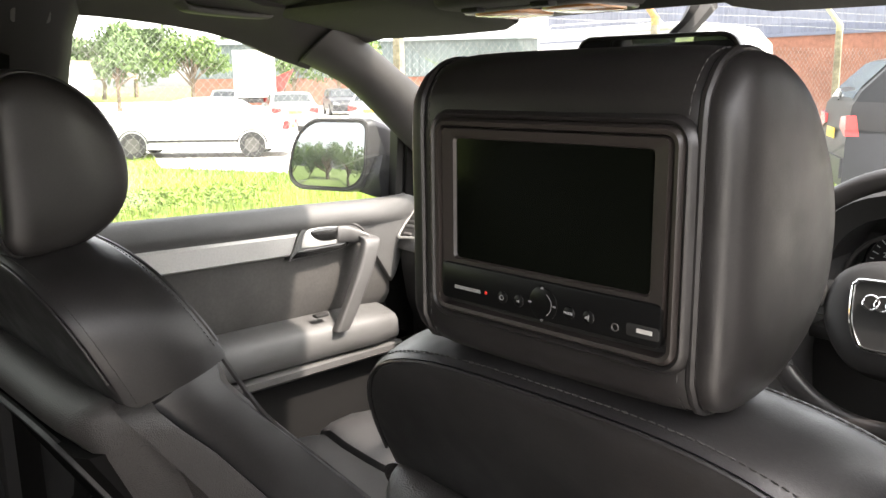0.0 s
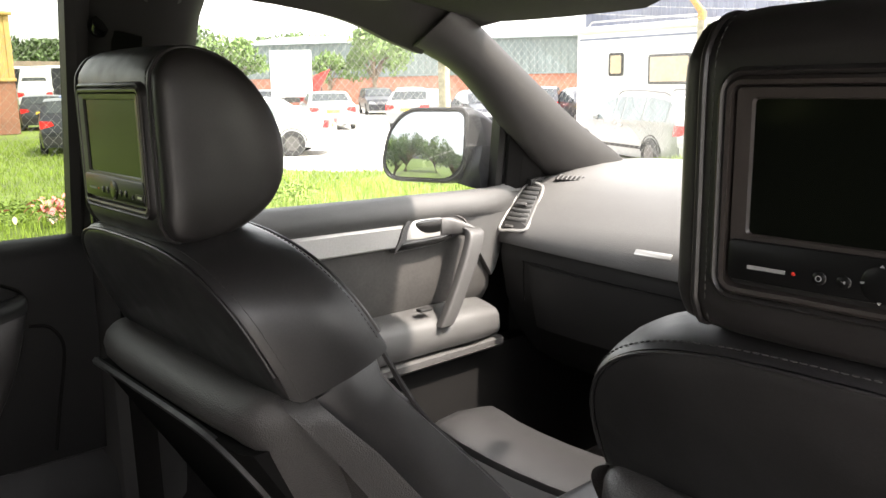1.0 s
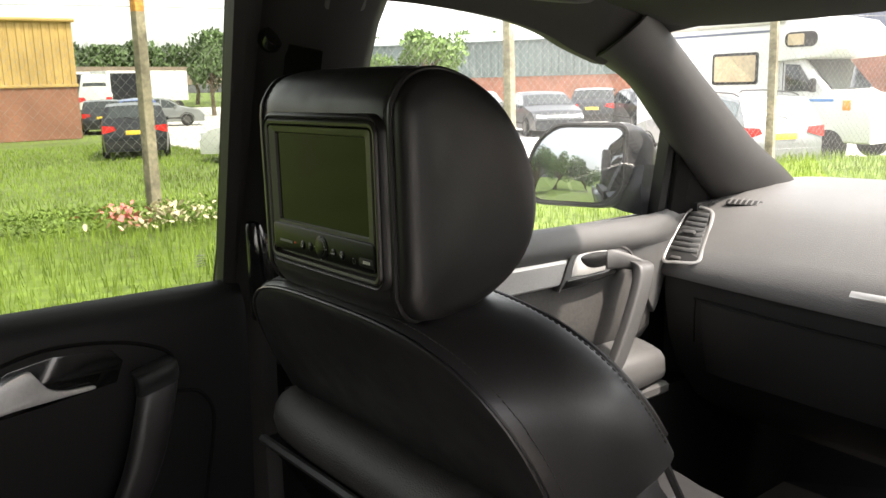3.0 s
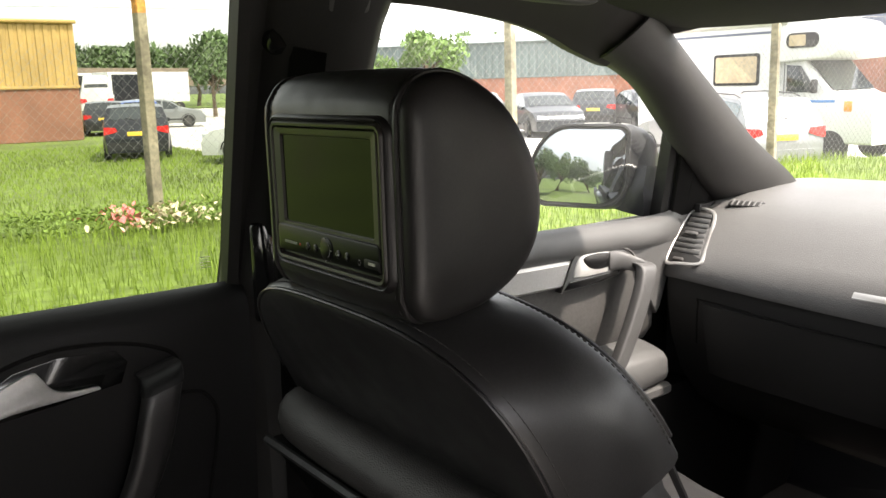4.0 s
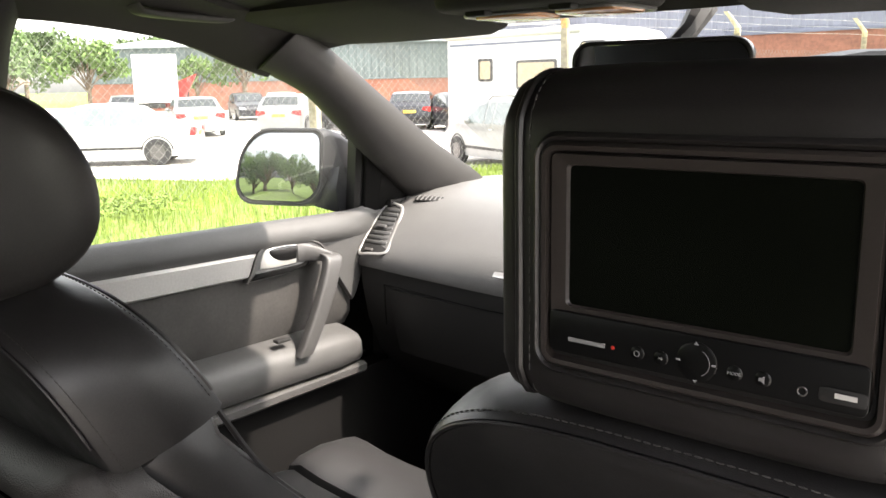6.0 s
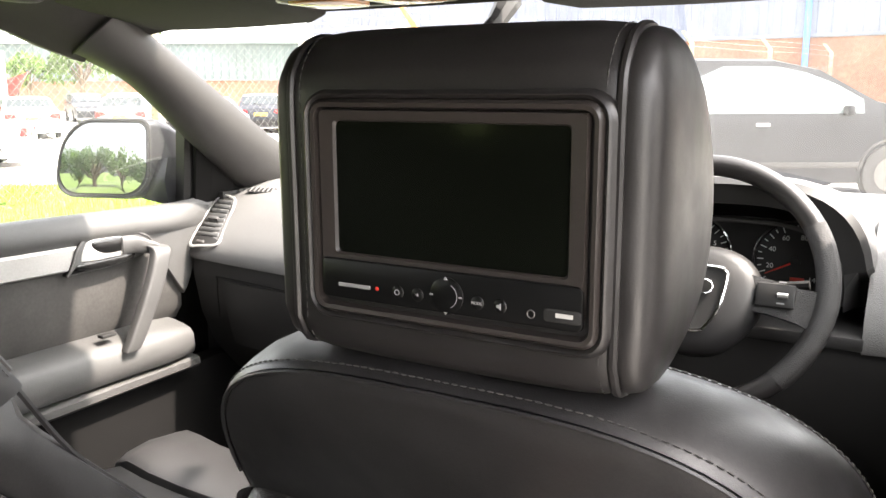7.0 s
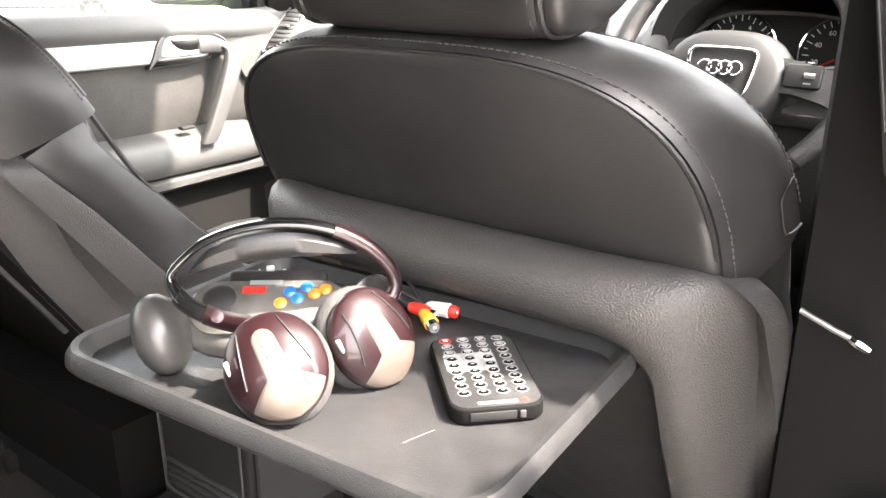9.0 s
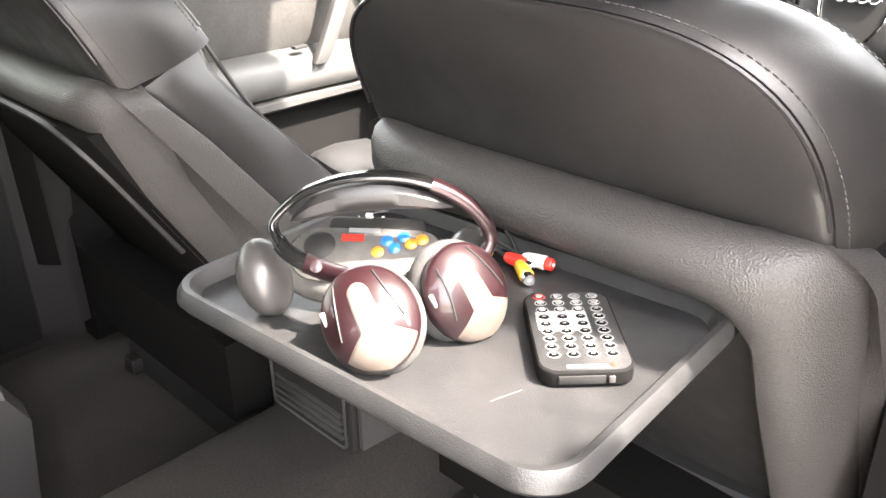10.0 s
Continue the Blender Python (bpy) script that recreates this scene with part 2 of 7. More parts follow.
CLAD_YELLOW = material("yellow_sheet_cladding", (0.36, 0.235, 0.075), 0.6, grain=0.08, grain_scale=3, stain=0.18, stain_scale=0.8)
CLAD_BLUE = material("blue_grey_sheet_cladding", (0.12, 0.135, 0.19), 0.55, grain=0.08, grain_scale=2, stain=0.15, stain_scale=0.4)
CLAD_TEAL = material("teal_grey_sheet_cladding", (0.085, 0.110, 0.108), 0.6, grain=0.08, grain_scale=2, stain=0.15, stain_scale=0.3)
CLAD_PALE = material("pale_grey_sheet_cladding", (0.33, 0.35, 0.36), 0.6, grain=0.08, grain_scale=2, stain=0.15, stain_scale=0.3)
BARK = material("bark", (0.12, 0.09, 0.06), 0.95, grain=0.3, grain_scale=10, stain=0.3, stain_scale=2, bump=1.0, bump_scale=20)
LEAF = material("tree_leaf", (0.085, 0.145, 0.03), 0.75, grain=0.3, grain_scale=0.9, stain=0.35, stain_scale=0.2)
LEAF_DARK = material("dark_tree_leaf", (0.080, 0.125, 0.045), 0.75, grain=0.3, grain_scale=0.9, stain=0.35, stain_scale=0.2)
WEED = material("weed_leaf", (0.115, 0.175, 0.028), 0.75, grain=0.3, grain_scale=4, stain=0.3, stain_scale=1.5)
PETAL = material("faded_pink_petals", (0.60, 0.18, 0.17), 0.8, grain=0.3, grain_scale=10)
PALE_PETAL = material("dry_cream_stalks", (0.52, 0.45, 0.30), 0.9, grain=0.3, grain_scale=10)
CAR_GLASS = material("dark_car_glass", (0.02, 0.025, 0.026), 0.06, stain=0.1, coat=0.3)
CAR_GLASS_PALE = material("pale_car_glass", (0.12, 0.15, 0.15), 0.06, stain=0.2, stain_scale=3, coat=0.3)
TAIL = material("red_tail_lamp", (0.55, 0.02, 0.02), 0.2, coat=0.5, stain=0.15)
AMBER = material("amber_lamp", (0.75, 0.28, 0.03), 0.25, coat=0.3, stain=0.1)
HEADLAMP = material("clear_headlamp", (0.40, 0.42, 0.44), 0.12, coat=0.4, stain=0.15, stain_scale=20)
PLATE = material("yellow_plate", (0.72, 0.50, 0.05), 0.5, stain=0.08)
CURTAIN = material("beige_blind", (0.42, 0.34, 0.22), 0.8, grain=0.12, grain_scale=20, stain=0.15, stain_scale=3)
BLUE_STRIPE = material("blue_stripe", (0.05, 0.20, 0.50), 0.45, stain=0.1)


# ---- building helpers ----
def finish(bm, name, mat, smooth=40):
    bmesh.ops.recalc_face_normals(bm, faces=bm.faces[:])
    mesh = bpy.data.meshes.new(name)
    bm.to_mesh(mesh)
    bm.free()
    if mat:
        mesh.materials.append(mat)
    if smooth:
        for p in mesh.polygons:
            p.use_smooth = True
        mesh.set_sharp_from_angle(angle=radians(smooth))
    return mesh


def part(name, bm, mat, parent, label="", smooth=40, m=None):
    """One mesh object under a thing or a part. The mesh is given in the space of the thing's root."""
    ob = new(name, finish(bm, name, mat, smooth) if isinstance(bm, bmesh.types.BMesh) else bm)
    ob.parent = parent
    if m is not None:
        ob.matrix_local = m
    return tagged(ob, label)


def thing(name, label, category, group="", kind="", at=(0, 0, 0), rot=(0, 0, 0)):
    ob = new(name)
    ob.empty_display_size = 0.02
    ob.matrix_basis = pose(*at, *rot)
    return tagged(ob, label, category, group, kind)


def single(name, bm, mat, label, category, group="", kind="", smooth=40):
    ob = new(name, finish(bm, name, mat, smooth))
    return tagged(ob, label, category, group, kind)


def merged(*bms):
    out = bmesh.new()
    for b in bms:
        tmp = bpy.data.meshes.new("tmp")
        b.to_mesh(tmp)
        b.free()
        out.from_mesh(tmp)
        bpy.data.meshes.remove(tmp)
    return out


def moved(bm, m):
    bmesh.ops.transform(bm, matrix=m, verts=bm.verts[:])
    return bm


def box(sx, sy, sz, at=(0, 0, 0), bevel=0.0, seg=2):
    bm = bmesh.new()
    bmesh.ops.create_cube(bm, size=1.0)
    bmesh.ops.scale(bm, vec=(sx, sy, sz), verts=bm.verts[:])
    if bevel:
        bmesh.ops.bevel(bm, geom=bm.edges[:], offset=min(bevel, 0.49 * min(sx, sy, sz)), segments=seg, affect="EDGES", profile=0.5)
    bmesh.ops.translate(bm, vec=at, verts=bm.verts[:])
    return bm


def loft(rings, caps=True, closed=True, loop=False):
    """Skin over rings of equally many points."""
    bm = bmesh.new()
    rows = [[bm.verts.new(p) for p in ring] for ring in rings]
    n = len(rows[0])
    pairs = list(zip(rows, rows[1:])) + ([(rows[-1], rows[0])] if loop else [])
    for a, b in pairs:
        for i in range(n if closed else n - 1):
            j = (i + 1) % n
            quad = [a[i], a[j], b[j], b[i]]
            bm.faces.new(quad)
    if caps and closed and not loop:
        bm.faces.new(rows[0][::-1])
        bm.faces.new(rows[-1])
    return bm


def rounded_rect(w, h, r, n=6, cx=0.0, cy=0.0):
    """Corner points of a rounded rectangle, anticlockwise."""
    pts = []
    r = min(r, w / 2 - 1e-5, h / 2 - 1e-5)
    for sx, sy, a0 in ((1, 1, 0), (-1, 1, 90), (-1, -1, 180), (1, -1, 270)):
        for k in range(n + 1):
            a = radians(a0 + 90 * k / n)
            pts.append((cx + sx * (w / 2 - r) + r * math.cos(a), cy + sy * (h / 2 - r) + r * math.sin(a)))
    return pts


def plate(poly, axis, a, b, bevel=0.0, seg=2):
    """A flat outline, given in the two other axes, made into a solid from a to b along the axis; rim rounded by bevel."""
    def at(u, v, d):
        return {"x": (d, u, v), "y": (u, d, v), "z": (u, v, d)}[axis]
    cu, cv = sum(p[0] for p in poly) / len(poly), sum(p[1] for p in poly) / len(poly)

    def shrunk(s):
        out = []
        n = len(poly)
        area = sum(poly[i][0] * poly[(i + 1) % n][1] - poly[(i + 1) % n][0] * poly[i][1] for i in range(n))
        sign = 1 if area > 0 else -1
        for i in range(n):
            p0, p1, p2 = (Vector(poly[(i + k) % n]) for k in (-1, 0, 1))
            e = (p2 - p0)
            if e.length < 1e-9:
                out.append(tuple(p1))
                continue
            e.normalize()
            out.append((p1.x - sign * e.y * s, p1.y + sign * e.x * s))
        return out
    if not bevel:
        rings = [[at(u, v, d) for u, v in poly] for d in (a, b)]
    else:
        s = 1 if b > a else -1
        steps = []
        for k in range(seg + 1):
            t = math.pi / 2 * k / seg
            steps.append((bevel * (1 - math.sin(t)), a + s * bevel * (1 - math.cos(t))))
        steps += [(off, a + b - d) for off, d in reversed(steps)]
        rings = [[at(u, v, d) for u, v in shrunk(off)] for off, d in steps]
    return loft(rings)


def tube(points, r, n=8, closed=False, flat=1.0):
    """A round bar along points; r may be a list."""
    pts = [Vector(p) for p in points]
    rs = r if isinstance(r, (list, tuple)) else [r] * len(pts)
    rings, side = [], None
    for i, p in enumerate(pts):
        a = pts[i - 1] if (i or closed) else p
        b = pts[(i + 1) % len(pts)] if (i < len(pts) - 1 or closed) else p
        d = (b - a).normalized()
        if side is None:
            side = d.cross(Vector((0.123, 0.2, 1)))
            if side.length < 0.1:
                side = d.cross(Vector((1, 0, 0)))
        side = (side - d * side.dot(d)).normalized()
        top = side.cross(d)
        rings.append([p + rs[i] * (math.cos(2 * math.pi * k / n) * side + flat * math.sin(2 * math.pi * k / n) * top) for k in range(n)])
    return loft(rings, loop=closed)


def lathe(profile, at=(0, 0, 0), turn=(0, 0, 0), n=24):
    """Turned form: profile of (radius, height) about the local z axis."""
    rings = [[(max(r, 1e-5) * math.cos(2 * math.pi * k / n), max(r, 1e-5) * math.sin(2 * math.pi * k / n), z) for k in range(n)] for r, z in profile]
    return moved(loft(rings), pose(*at, *turn))


def curve_points(keys, n):
    """Smooth points through keys (Catmull-Rom)."""
    ks = [Vector(k) for k in keys]
    out = []
    for i in range(len(ks) - 1):
        p0, p1, p2, p3 = ks[max(i - 1, 0)], ks[i], ks[i + 1], ks[min(i + 2, len(ks) - 1)]
        for k in range(n):
            t = k / n
            out.append(0.5 * ((2 * p1) + (p2 - p0) * t + (2 * p0 - 5 * p1 + 4 * p2 - p3) * t * t + (3 * p1 - p0 - 3 * p2 + p3) * t ** 3))
    out.append(ks[-1])
    return out


def stitches(points, length, r):
    """Short raised stitches along a line."""
    bms = []
    for a, b in zip(points, points[1:]):
        a, b = Vector(a), Vector(b)
        d = b - a
        if d.length < 1e-6:
            continue
        bms.append(tube([a + 0.15 * d, a + 0.5 * d, a + 0.85 * d], [r * 0.5, r, r * 0.5], 5))
    return merged(*bms)


def evenly(points, step):
    pts = [Vector(p) for p in points]
    out, left = [pts[0]], step
    for a, b in zip(pts, pts[1:]):
        d = (b - a).length
        t = left
        while t <= d:
            out.append(a + (b - a) * (t / d))
            t += step
        left = t - d
    return out


def lettering(body, size, extrude=0.0003):
    """Flat lettering as a mesh, in the built-in font, centred on its origin in the xy-plane."""
    data = bpy.data.curves.new("lettering", "FONT")
    data.body, data.size, data.extrude = body, size, extrude
    data.align_x, data.align_y = "CENTER", "CENTER"
    tmp = bpy.data.objects.new("lettering", data)
    scene.collection.objects.link(tmp)
    mesh = bpy.data.meshes.new_from_object(tmp.evaluated_get(bpy.context.evaluated_depsgraph_get()))
    bpy.data.objects.remove(tmp)
    bm = bmesh.new()
    bm.from_mesh(mesh)
    bpy.data.meshes.remove(mesh)
    return bm


# ---- the cabin shell ----
WINDOW_TOP = [(-1.15, 1.47), (-1.0, 1.492), (-0.5, 1.508), (0.0, 1.508), (0.16, 1.506), (0.308, 1.492), (0.40, 1.474), (0.474, 1.450), (0.593, 1.418), (0.70, 1.368), (0.79, 1.305)]


def side_x(z):
    """The inside of the side glass leans in towards the roof."""
    return 0.78 - 0.42 * (z - 1.14)


def rail_ring(y, z, s, inner=0.14):
    x = side_x(z)
    lift = max(0.035, 1.517 - z)
    return [Vector((s * px, y, pz)) for px, pz in (
        (x + 0.05, z + 0.03), (x + 0.02, z - 0.006), (x - 0.005, z - 0.010), (x - 0.03, z + 0.008), (x - 0.06, z + 0.022),
        (x - inner, z + lift), (x - inner, z + lift + 0.03), (x - 0.02, z + 0.06))]


def roof_rail(s):
    keys = [Vector((0, y, z)) for y, z in WINDOW_TOP if y < 0.60]
    rings = [rail_ring(p.y, p.z, s, 0.14 - 0.030 * max(0, (p.y - 0.30) / 0.17) ** 1.0) for p in curve_points(keys, 5) if p.y < 0.565]
    return loft(rings)


for s, side in ((-1, "left"), (1, "right")):
    single("trim_roof_rail_" + side, roof_rail(s), HEADLINER, "black cloth-covered roof rail over the side windows", "roof rail", kind="structure")

# headliner: a shallow dome with a lowered front edge
rows = []
for y, drop in ((-2.25, 0.02), (-1.6, 0.0), (-0.8, 0.0), (0.0, 0.0), (0.35, 0.012), (0.52, 0.025), (0.60, 0.045), (0.66, 0.06)):
    top = [Vector((x, y, 1.555 + 0.035 * (1 - (x / 0.6) ** 2) - drop)) for x in np.linspace(-0.62, 0.62, 15)]
    bottom = [p - Vector((0, 0, 0.025)) for p in reversed(top)]
    rows.append(top + bottom)
single("ceiling", loft(rows), HEADLINER, "black woven cloth headliner of the car", "ceiling", kind="structure")


# A-pillars from the roof joint to the dashboard
def a_pillar(s):
    w_keys = [(0.640, 0.50, 1.441), (0.672, 0.64, 1.395), (0.70, 0.74, 1.338), (0.725, 0.84, 1.27), (0.755, 0.95, 1.20), (0.785, 1.05, 1.135), (0.80, 1.20, 1.06)]
    s_keys = [(0.572, 0.559, 1.512), (0.614, 0.676, 1.464), (0.640, 0.787, 1.408), (0.664, 0.909, 1.345), (0.691, 1.062, 1.265), (0.705, 1.22, 1.188), (0.73, 1.36, 1.11)]
    rings = []
    for w, q in zip(curve_points(w_keys, 4), curve_points(s_keys, 4)):
        mid = (w + q) / 2
        ring = [w + Vector((0.03, 0.02, 0)), w + Vector((-0.003, -0.003, 0)), w.lerp(q, 0.12) + Vector((-0.020, -0.017, -0.002)), w.lerp(q, 0.35) + Vector((-0.034, -0.029, -0.002)),
                w.lerp(q, 0.65) + Vector((-0.034, -0.027, 0.0)), w.lerp(q, 0.9) + Vector((-0.016, -0.013, 0.001)), q, q + Vector((0.04, 0.02, 0.0)), mid + Vector((0.06, 0.07, 0.02))]
        rings.append([Vector((s * p.x, p.y, p.z)) for p in ring])
    return loft(rings[1:]), rings[1][1:7]


for s, side in ((-1, "left"), (1, "right")):
    skin, joint = a_pillar(s)
    ap = single("trim_windscreen_pillar_" + side, skin, PILLAR_TRIM, "grey plastic windscreen pillar trim", "pillar trim", kind="structure")
    part("joint_seam", tube(curve_points(joint, 4), 0.0022, 5), RUBBER, ap, "dark seam at the roof joint")

# windscreen
rings = []
for k in range(9):
    t = k / 8
    half, y, z = 0.60 + 0.12 * t, 0.655 + 0.80 * t, 1.505 - 0.37 * t + 0.03 * math.sin(math.pi * t)
    rings.append([Vector((x * half, y + (0.05 + 0.08 * t) * (1 - x * x), z)) for x in np.linspace(-1, 1, 13)])
screen_glass = single("window_windscreen", loft(rings, caps=False, closed=False), SCREEN_GLASS, "clear curved windscreen", "windscreen", kind="structure")
screen_glass.visible_shadow = False
head = [Vector((x, 0.655 + 0.05 * (1 - (x / 0.6) ** 2), 1.505)) for x in np.linspace(-0.6, 0.6, 15)]
single("trim_windscreen_header", loft([[p + Vector(o) for o in ((0, -0.05, 0.02), (0, -0.02, -0.012), (0, 0.01, -0.008), (0, 0.03, 0.02), (0, 0, 0.05))] for p in head]),
       HEADLINER, "black header trim above the windscreen", "header trim", kind="structure")


# ---- side windows ----
def pane(points, s, name, label, mat=None, out=0.012, flare=0.0):
    """A pane lying on the leaning side plane; points are (y, z). flare: how much it opens towards the front."""
    bm = bmesh.new()
    verts = [bm.verts.new((s * (side_x(z) + out + flare * (y - 0.6)), y, z)) for y, z in points]
    bm.faces.new(verts)
    ob = single(name, bm, mat or GLASS, label, "window", kind="structure")
    ob.visible_shadow = mat is not None
    return ob


front_pane = [(0.09, 1.12)] + [(0.09, 1.50)] + [(y, z + 0.01) for y, z in WINDOW_TOP if 0.1 < y < 0.8] + [(0.93, 1.14), (0.93, 1.10)]
pane(front_pane, -1, "window_1", "clear front passenger window of the car", out=0.034, flare=0.075)
pane(front_pane, 1, "window_2", "clear front driver window of the car")
pane([(-1.12, 1.12), (-1.12, 1.47), (-1.0, 1.50), (-0.5, 1.515), (-0.07, 1.515), (-0.07, 1.12)], -1, "window_3", "lightly tinted rear passenger window of the car", TINTED)
w3 = bpy.data.objects["window_3"]
etch = [box(0.0006, 0.013 if k != 1 else 0.010, 0.0009, (-(side_x(1.18) + 0.009), -0.094, 1.184 - 0.0034 * k)) for k in range(5)]
part("etched_mark", merged(*etch), WHITE_MARK, w3, "small etched maker's mark")
pane([(-2.1, 1.15), (-2.05, 1.45), (-1.25, 1.48), (-1.25, 1.12)], -1, "window_4", "dark tinted side window beside the boot", PRIVACY)
pane([(-2.1, 1.15), (-2.05, 1.45), (-1.25, 1.48), (-1.25, 1.12)], 1, "window_5", "dark tinted side window beside the boot", PRIVACY)


# ---- door pillars between front and rear doors ----
def b_pillar_left():
    rings = []
    for z in (0.45, 0.8, 1.05, 1.14, 1.2, 1.3, 1.4, 1.47, 1.52, 1.545):
        x = -side_x(max(z, 1.12)) if z > 1.12 else -0.788
        y0, y1 = -0.045, 0.10 + 0.02 * max(0, (z - 1.46) / 0.08)
        rings.append([Vector((x - 0.03, y0 - 0.02, z)), Vector((x + 0.012, y0 - 0.012, z)), Vector((x + 0.04, y0 + 0.012, z)), Vector((x + 0.05, (y0 + y1) / 2, z)),
                      Vector((x + 0.042, y1 - 0.03, z)), Vector((x + 0.012, y1, z)), Vector((x - 0.03, y1 + 0.01, z))])
    return loft(rings)


pl = single("trim_door_pillar_left", b_pillar_left(), PILLAR_BLACK, "black door pillar trim beside the passenger seat", "pillar trim", kind="structure")
part("airbag_badge", plate(rounded_rect(0.055, 0.022, 0.006, 4), "x", -0.002, 0.002, 0.001), PLASTIC, pl, "small embossed airbag badge", m=pose(-0.588, 0.03, 1.492, 0, 22, 0))
part("belt_guide", lathe([(0.0, 0), (0.014, 0), (0.016, 0.008), (0.012, 0.018), (0.0, 0.02)], (-0.638, -0.045, 1.448), (0, 70, 0), 16), GLOSS_BLACK, pl, "black belt guide button")
part("vent_slot", box(0.012, 0.03, 0.13, (-0.715, -0.040, 1.165), 0.005), GLOSS_BLACK, pl, "dark air vent slot in the pillar")
# seat belt webbing and window run channel
single("seat_belt", tube(curve_points([(-0.60, -0.02, 1.44), (-0.655, -0.02, 1.25), (-0.70, -0.01, 1.0), (-0.72, 0.0, 0.6)], 6), 0.022, 6, flat=0.12), DEEP, "black webbing seat belt on the door pillar", "seat belt")
fr = [(-side_x(z) - 0.004, -0.056 - 0.065 * (z - 1.14), z) for z in np.linspace(1.13, 1.53, 9)]
single("trim_window_channel", loft([[Vector((x + a, y + b, z)) for a, b in ((-0.012, -0.012), (0.014, -0.012), (0.022, 0.0), (0.014, 0.024), (-0.012, 0.024))] for x, y, z in fr]),
       BLACK, "black rubber window channel at the pillar", "window channel", kind="structure")


def b_pillar_right():
    """Woven-cloth pillar trim by the open rear door, leaning in towards the roof."""
    rings = []
    for z, xl, dx in ((0.42, 0.775, 0.10), (0.7, 0.785, 0.09), (0.95, 0.757, 0.10), (1.03, 0.735, 0.11), (1.12, 0.705, 0.125), (1.24, 0.669, 0.145), (1.29, 0.650, 0.15), (1.37, 0.625, 0.15), (1.45, 0.600, 0.15), (1.53, 0.575, 0.14)):
        y = 0.08
        rings.append([Vector((xl - 0.005, y + 0.10, z)), Vector((xl - 0.002, y + 0.02, z)), Vector((xl + 0.008, y + 0.002, z)), Vector((xl + 0.025, y - 0.008, z)), Vector((xl + 0.06, y - 0.022, z)),
                      Vector((xl + dx - 0.02, y - 0.035, z)), Vector((xl + dx, y - 0.02, z)), Vector((xl + dx + 0.02, y + 0.05, z)), Vector((xl + 0.08, y + 0.14, z))])
    return loft(rings)


pr = single("trim_door_pillar_right", b_pillar_right(), PILLAR_CLOTH, "brown-grey woven cloth door pillar trim with an air vent", "pillar trim", kind="structure")
# pillar air vent: frame, vertical slats, thumb lever and wheel, on the face that looks to the rear seat
vent_m = pose(0.6995, 0.047, 1.196, -4, -14, -12) @ Matrix.Diagonal((0.80, 1, 0.93, 1))
part("vent_frame", merged(plate(rounded_rect(0.044, 0.122, 0.008, 5, 0.001, -0.004), "y", -0.004, 0.018, 0.002)), VENT_GREY, pr, "dark plastic vent frame", m=vent_m)
part("vent_well", plate(rounded_rect(0.037, 0.088, 0.004, 4, -0.001, 0.008), "y", -0.0062, 0.004, 0.001), BLACK, pr, "dark vent opening", m=vent_m)
for dx in (-0.0150, -0.0052, 0.0046, 0.0144):
    part("vent_slat", box(0.0024, 0.006, 0.085, (dx, -0.008, 0.008), 0.001), VENT_GREY, pr, m=vent_m)
part("vent_lever", loft([[Vector((0.0035 * math.cos(a) * w, -0.011 - 0.004 * math.sin(a) * w, z)) for a in np.linspace(0, 2 * math.pi, 10, endpoint=False)] for z, w in ((-0.018, 0.5), (-0.015, 0.95), (0.0, 1.15), (0.014, 1.3), (0.018, 1.2), (0.021, 0.5))]),
     BRONZE, pr, "bronze-grey vent lever", m=vent_m @ pose(-0.001, 0, 0.013))
part("lever_inlay", box(0.0016, 0.002, 0.024, (0.0005, -0.0152, 0.0), 0.0006), COPPER, pr, "copper inlay of the lever", m=vent_m @ pose(-0.001, 0, 0.011))
part("vent_wheel", box(0.026, 0.012, 0.010, (0.002, -0.006, -0.050), 0.004, 3), PLASTIC, pr, "grey vent thumb wheel", m=vent_m)

# ---- floor, front wall, rear walls ----
single("floor", box(1.58, 3.7, 0.04, (0, -0.4, 0.38)), CARPET, "dark brown-black carpet on the car floor", "floor", kind="structure")
single("wall_front", box(1.6, 0.05, 0.72, (0, 1.45, 0.72)), CARPET, "dark carpeted front wall of the footwell", "wall", kind="structure")
single("wall_left_boot", merged(box(0.05, 1.1, 0.75, (-0.80, -1.72, 0.77)), box(0.10, 0.14, 0.4, (-0.74, -1.18, 1.30), 0.02)), PLASTIC, "grey plastic side lining of the boot", "wall", kind="structure")
single("wall_right_boot", merged(box(0.05, 1.2, 0.75, (0.82, -1.68, 0.77)), box(0.12, 0.16, 0.4, (0.76, -1.20, 1.30), 0.02)), PLASTIC, "grey plastic side lining of the boot", "wall", kind="structure")
single("wall_tailgate", box(1.6, 0.06, 0.75, (0, -2.27, 0.77)), PLASTIC, "grey plastic tailgate lining", "wall", kind="structure")
tg = single("window_6", loft([[Vector((x, -2.27, 1.14)), Vector((x * 0.86, -2.12, 1.53))] for x in np.linspace(-0.74, 0.74, 9)], caps=False, closed=False), PRIVACY, "dark tinted tailgate window", "window", kind="structure")
single("trim_door_sill", box(0.12, 1.2, 0.10, (0.82, -0.55, 0.40), 0.02), SHELL, "black plastic sill of the open rear door", "door sill", kind="structure")
single("trim_tunnel", box(0.24, 1.75, 0.17, (-0.015, 0.33, 0.475), 0.045, 3), CARPET, "dark carpeted floor tunnel", "floor tunnel", kind="structure")

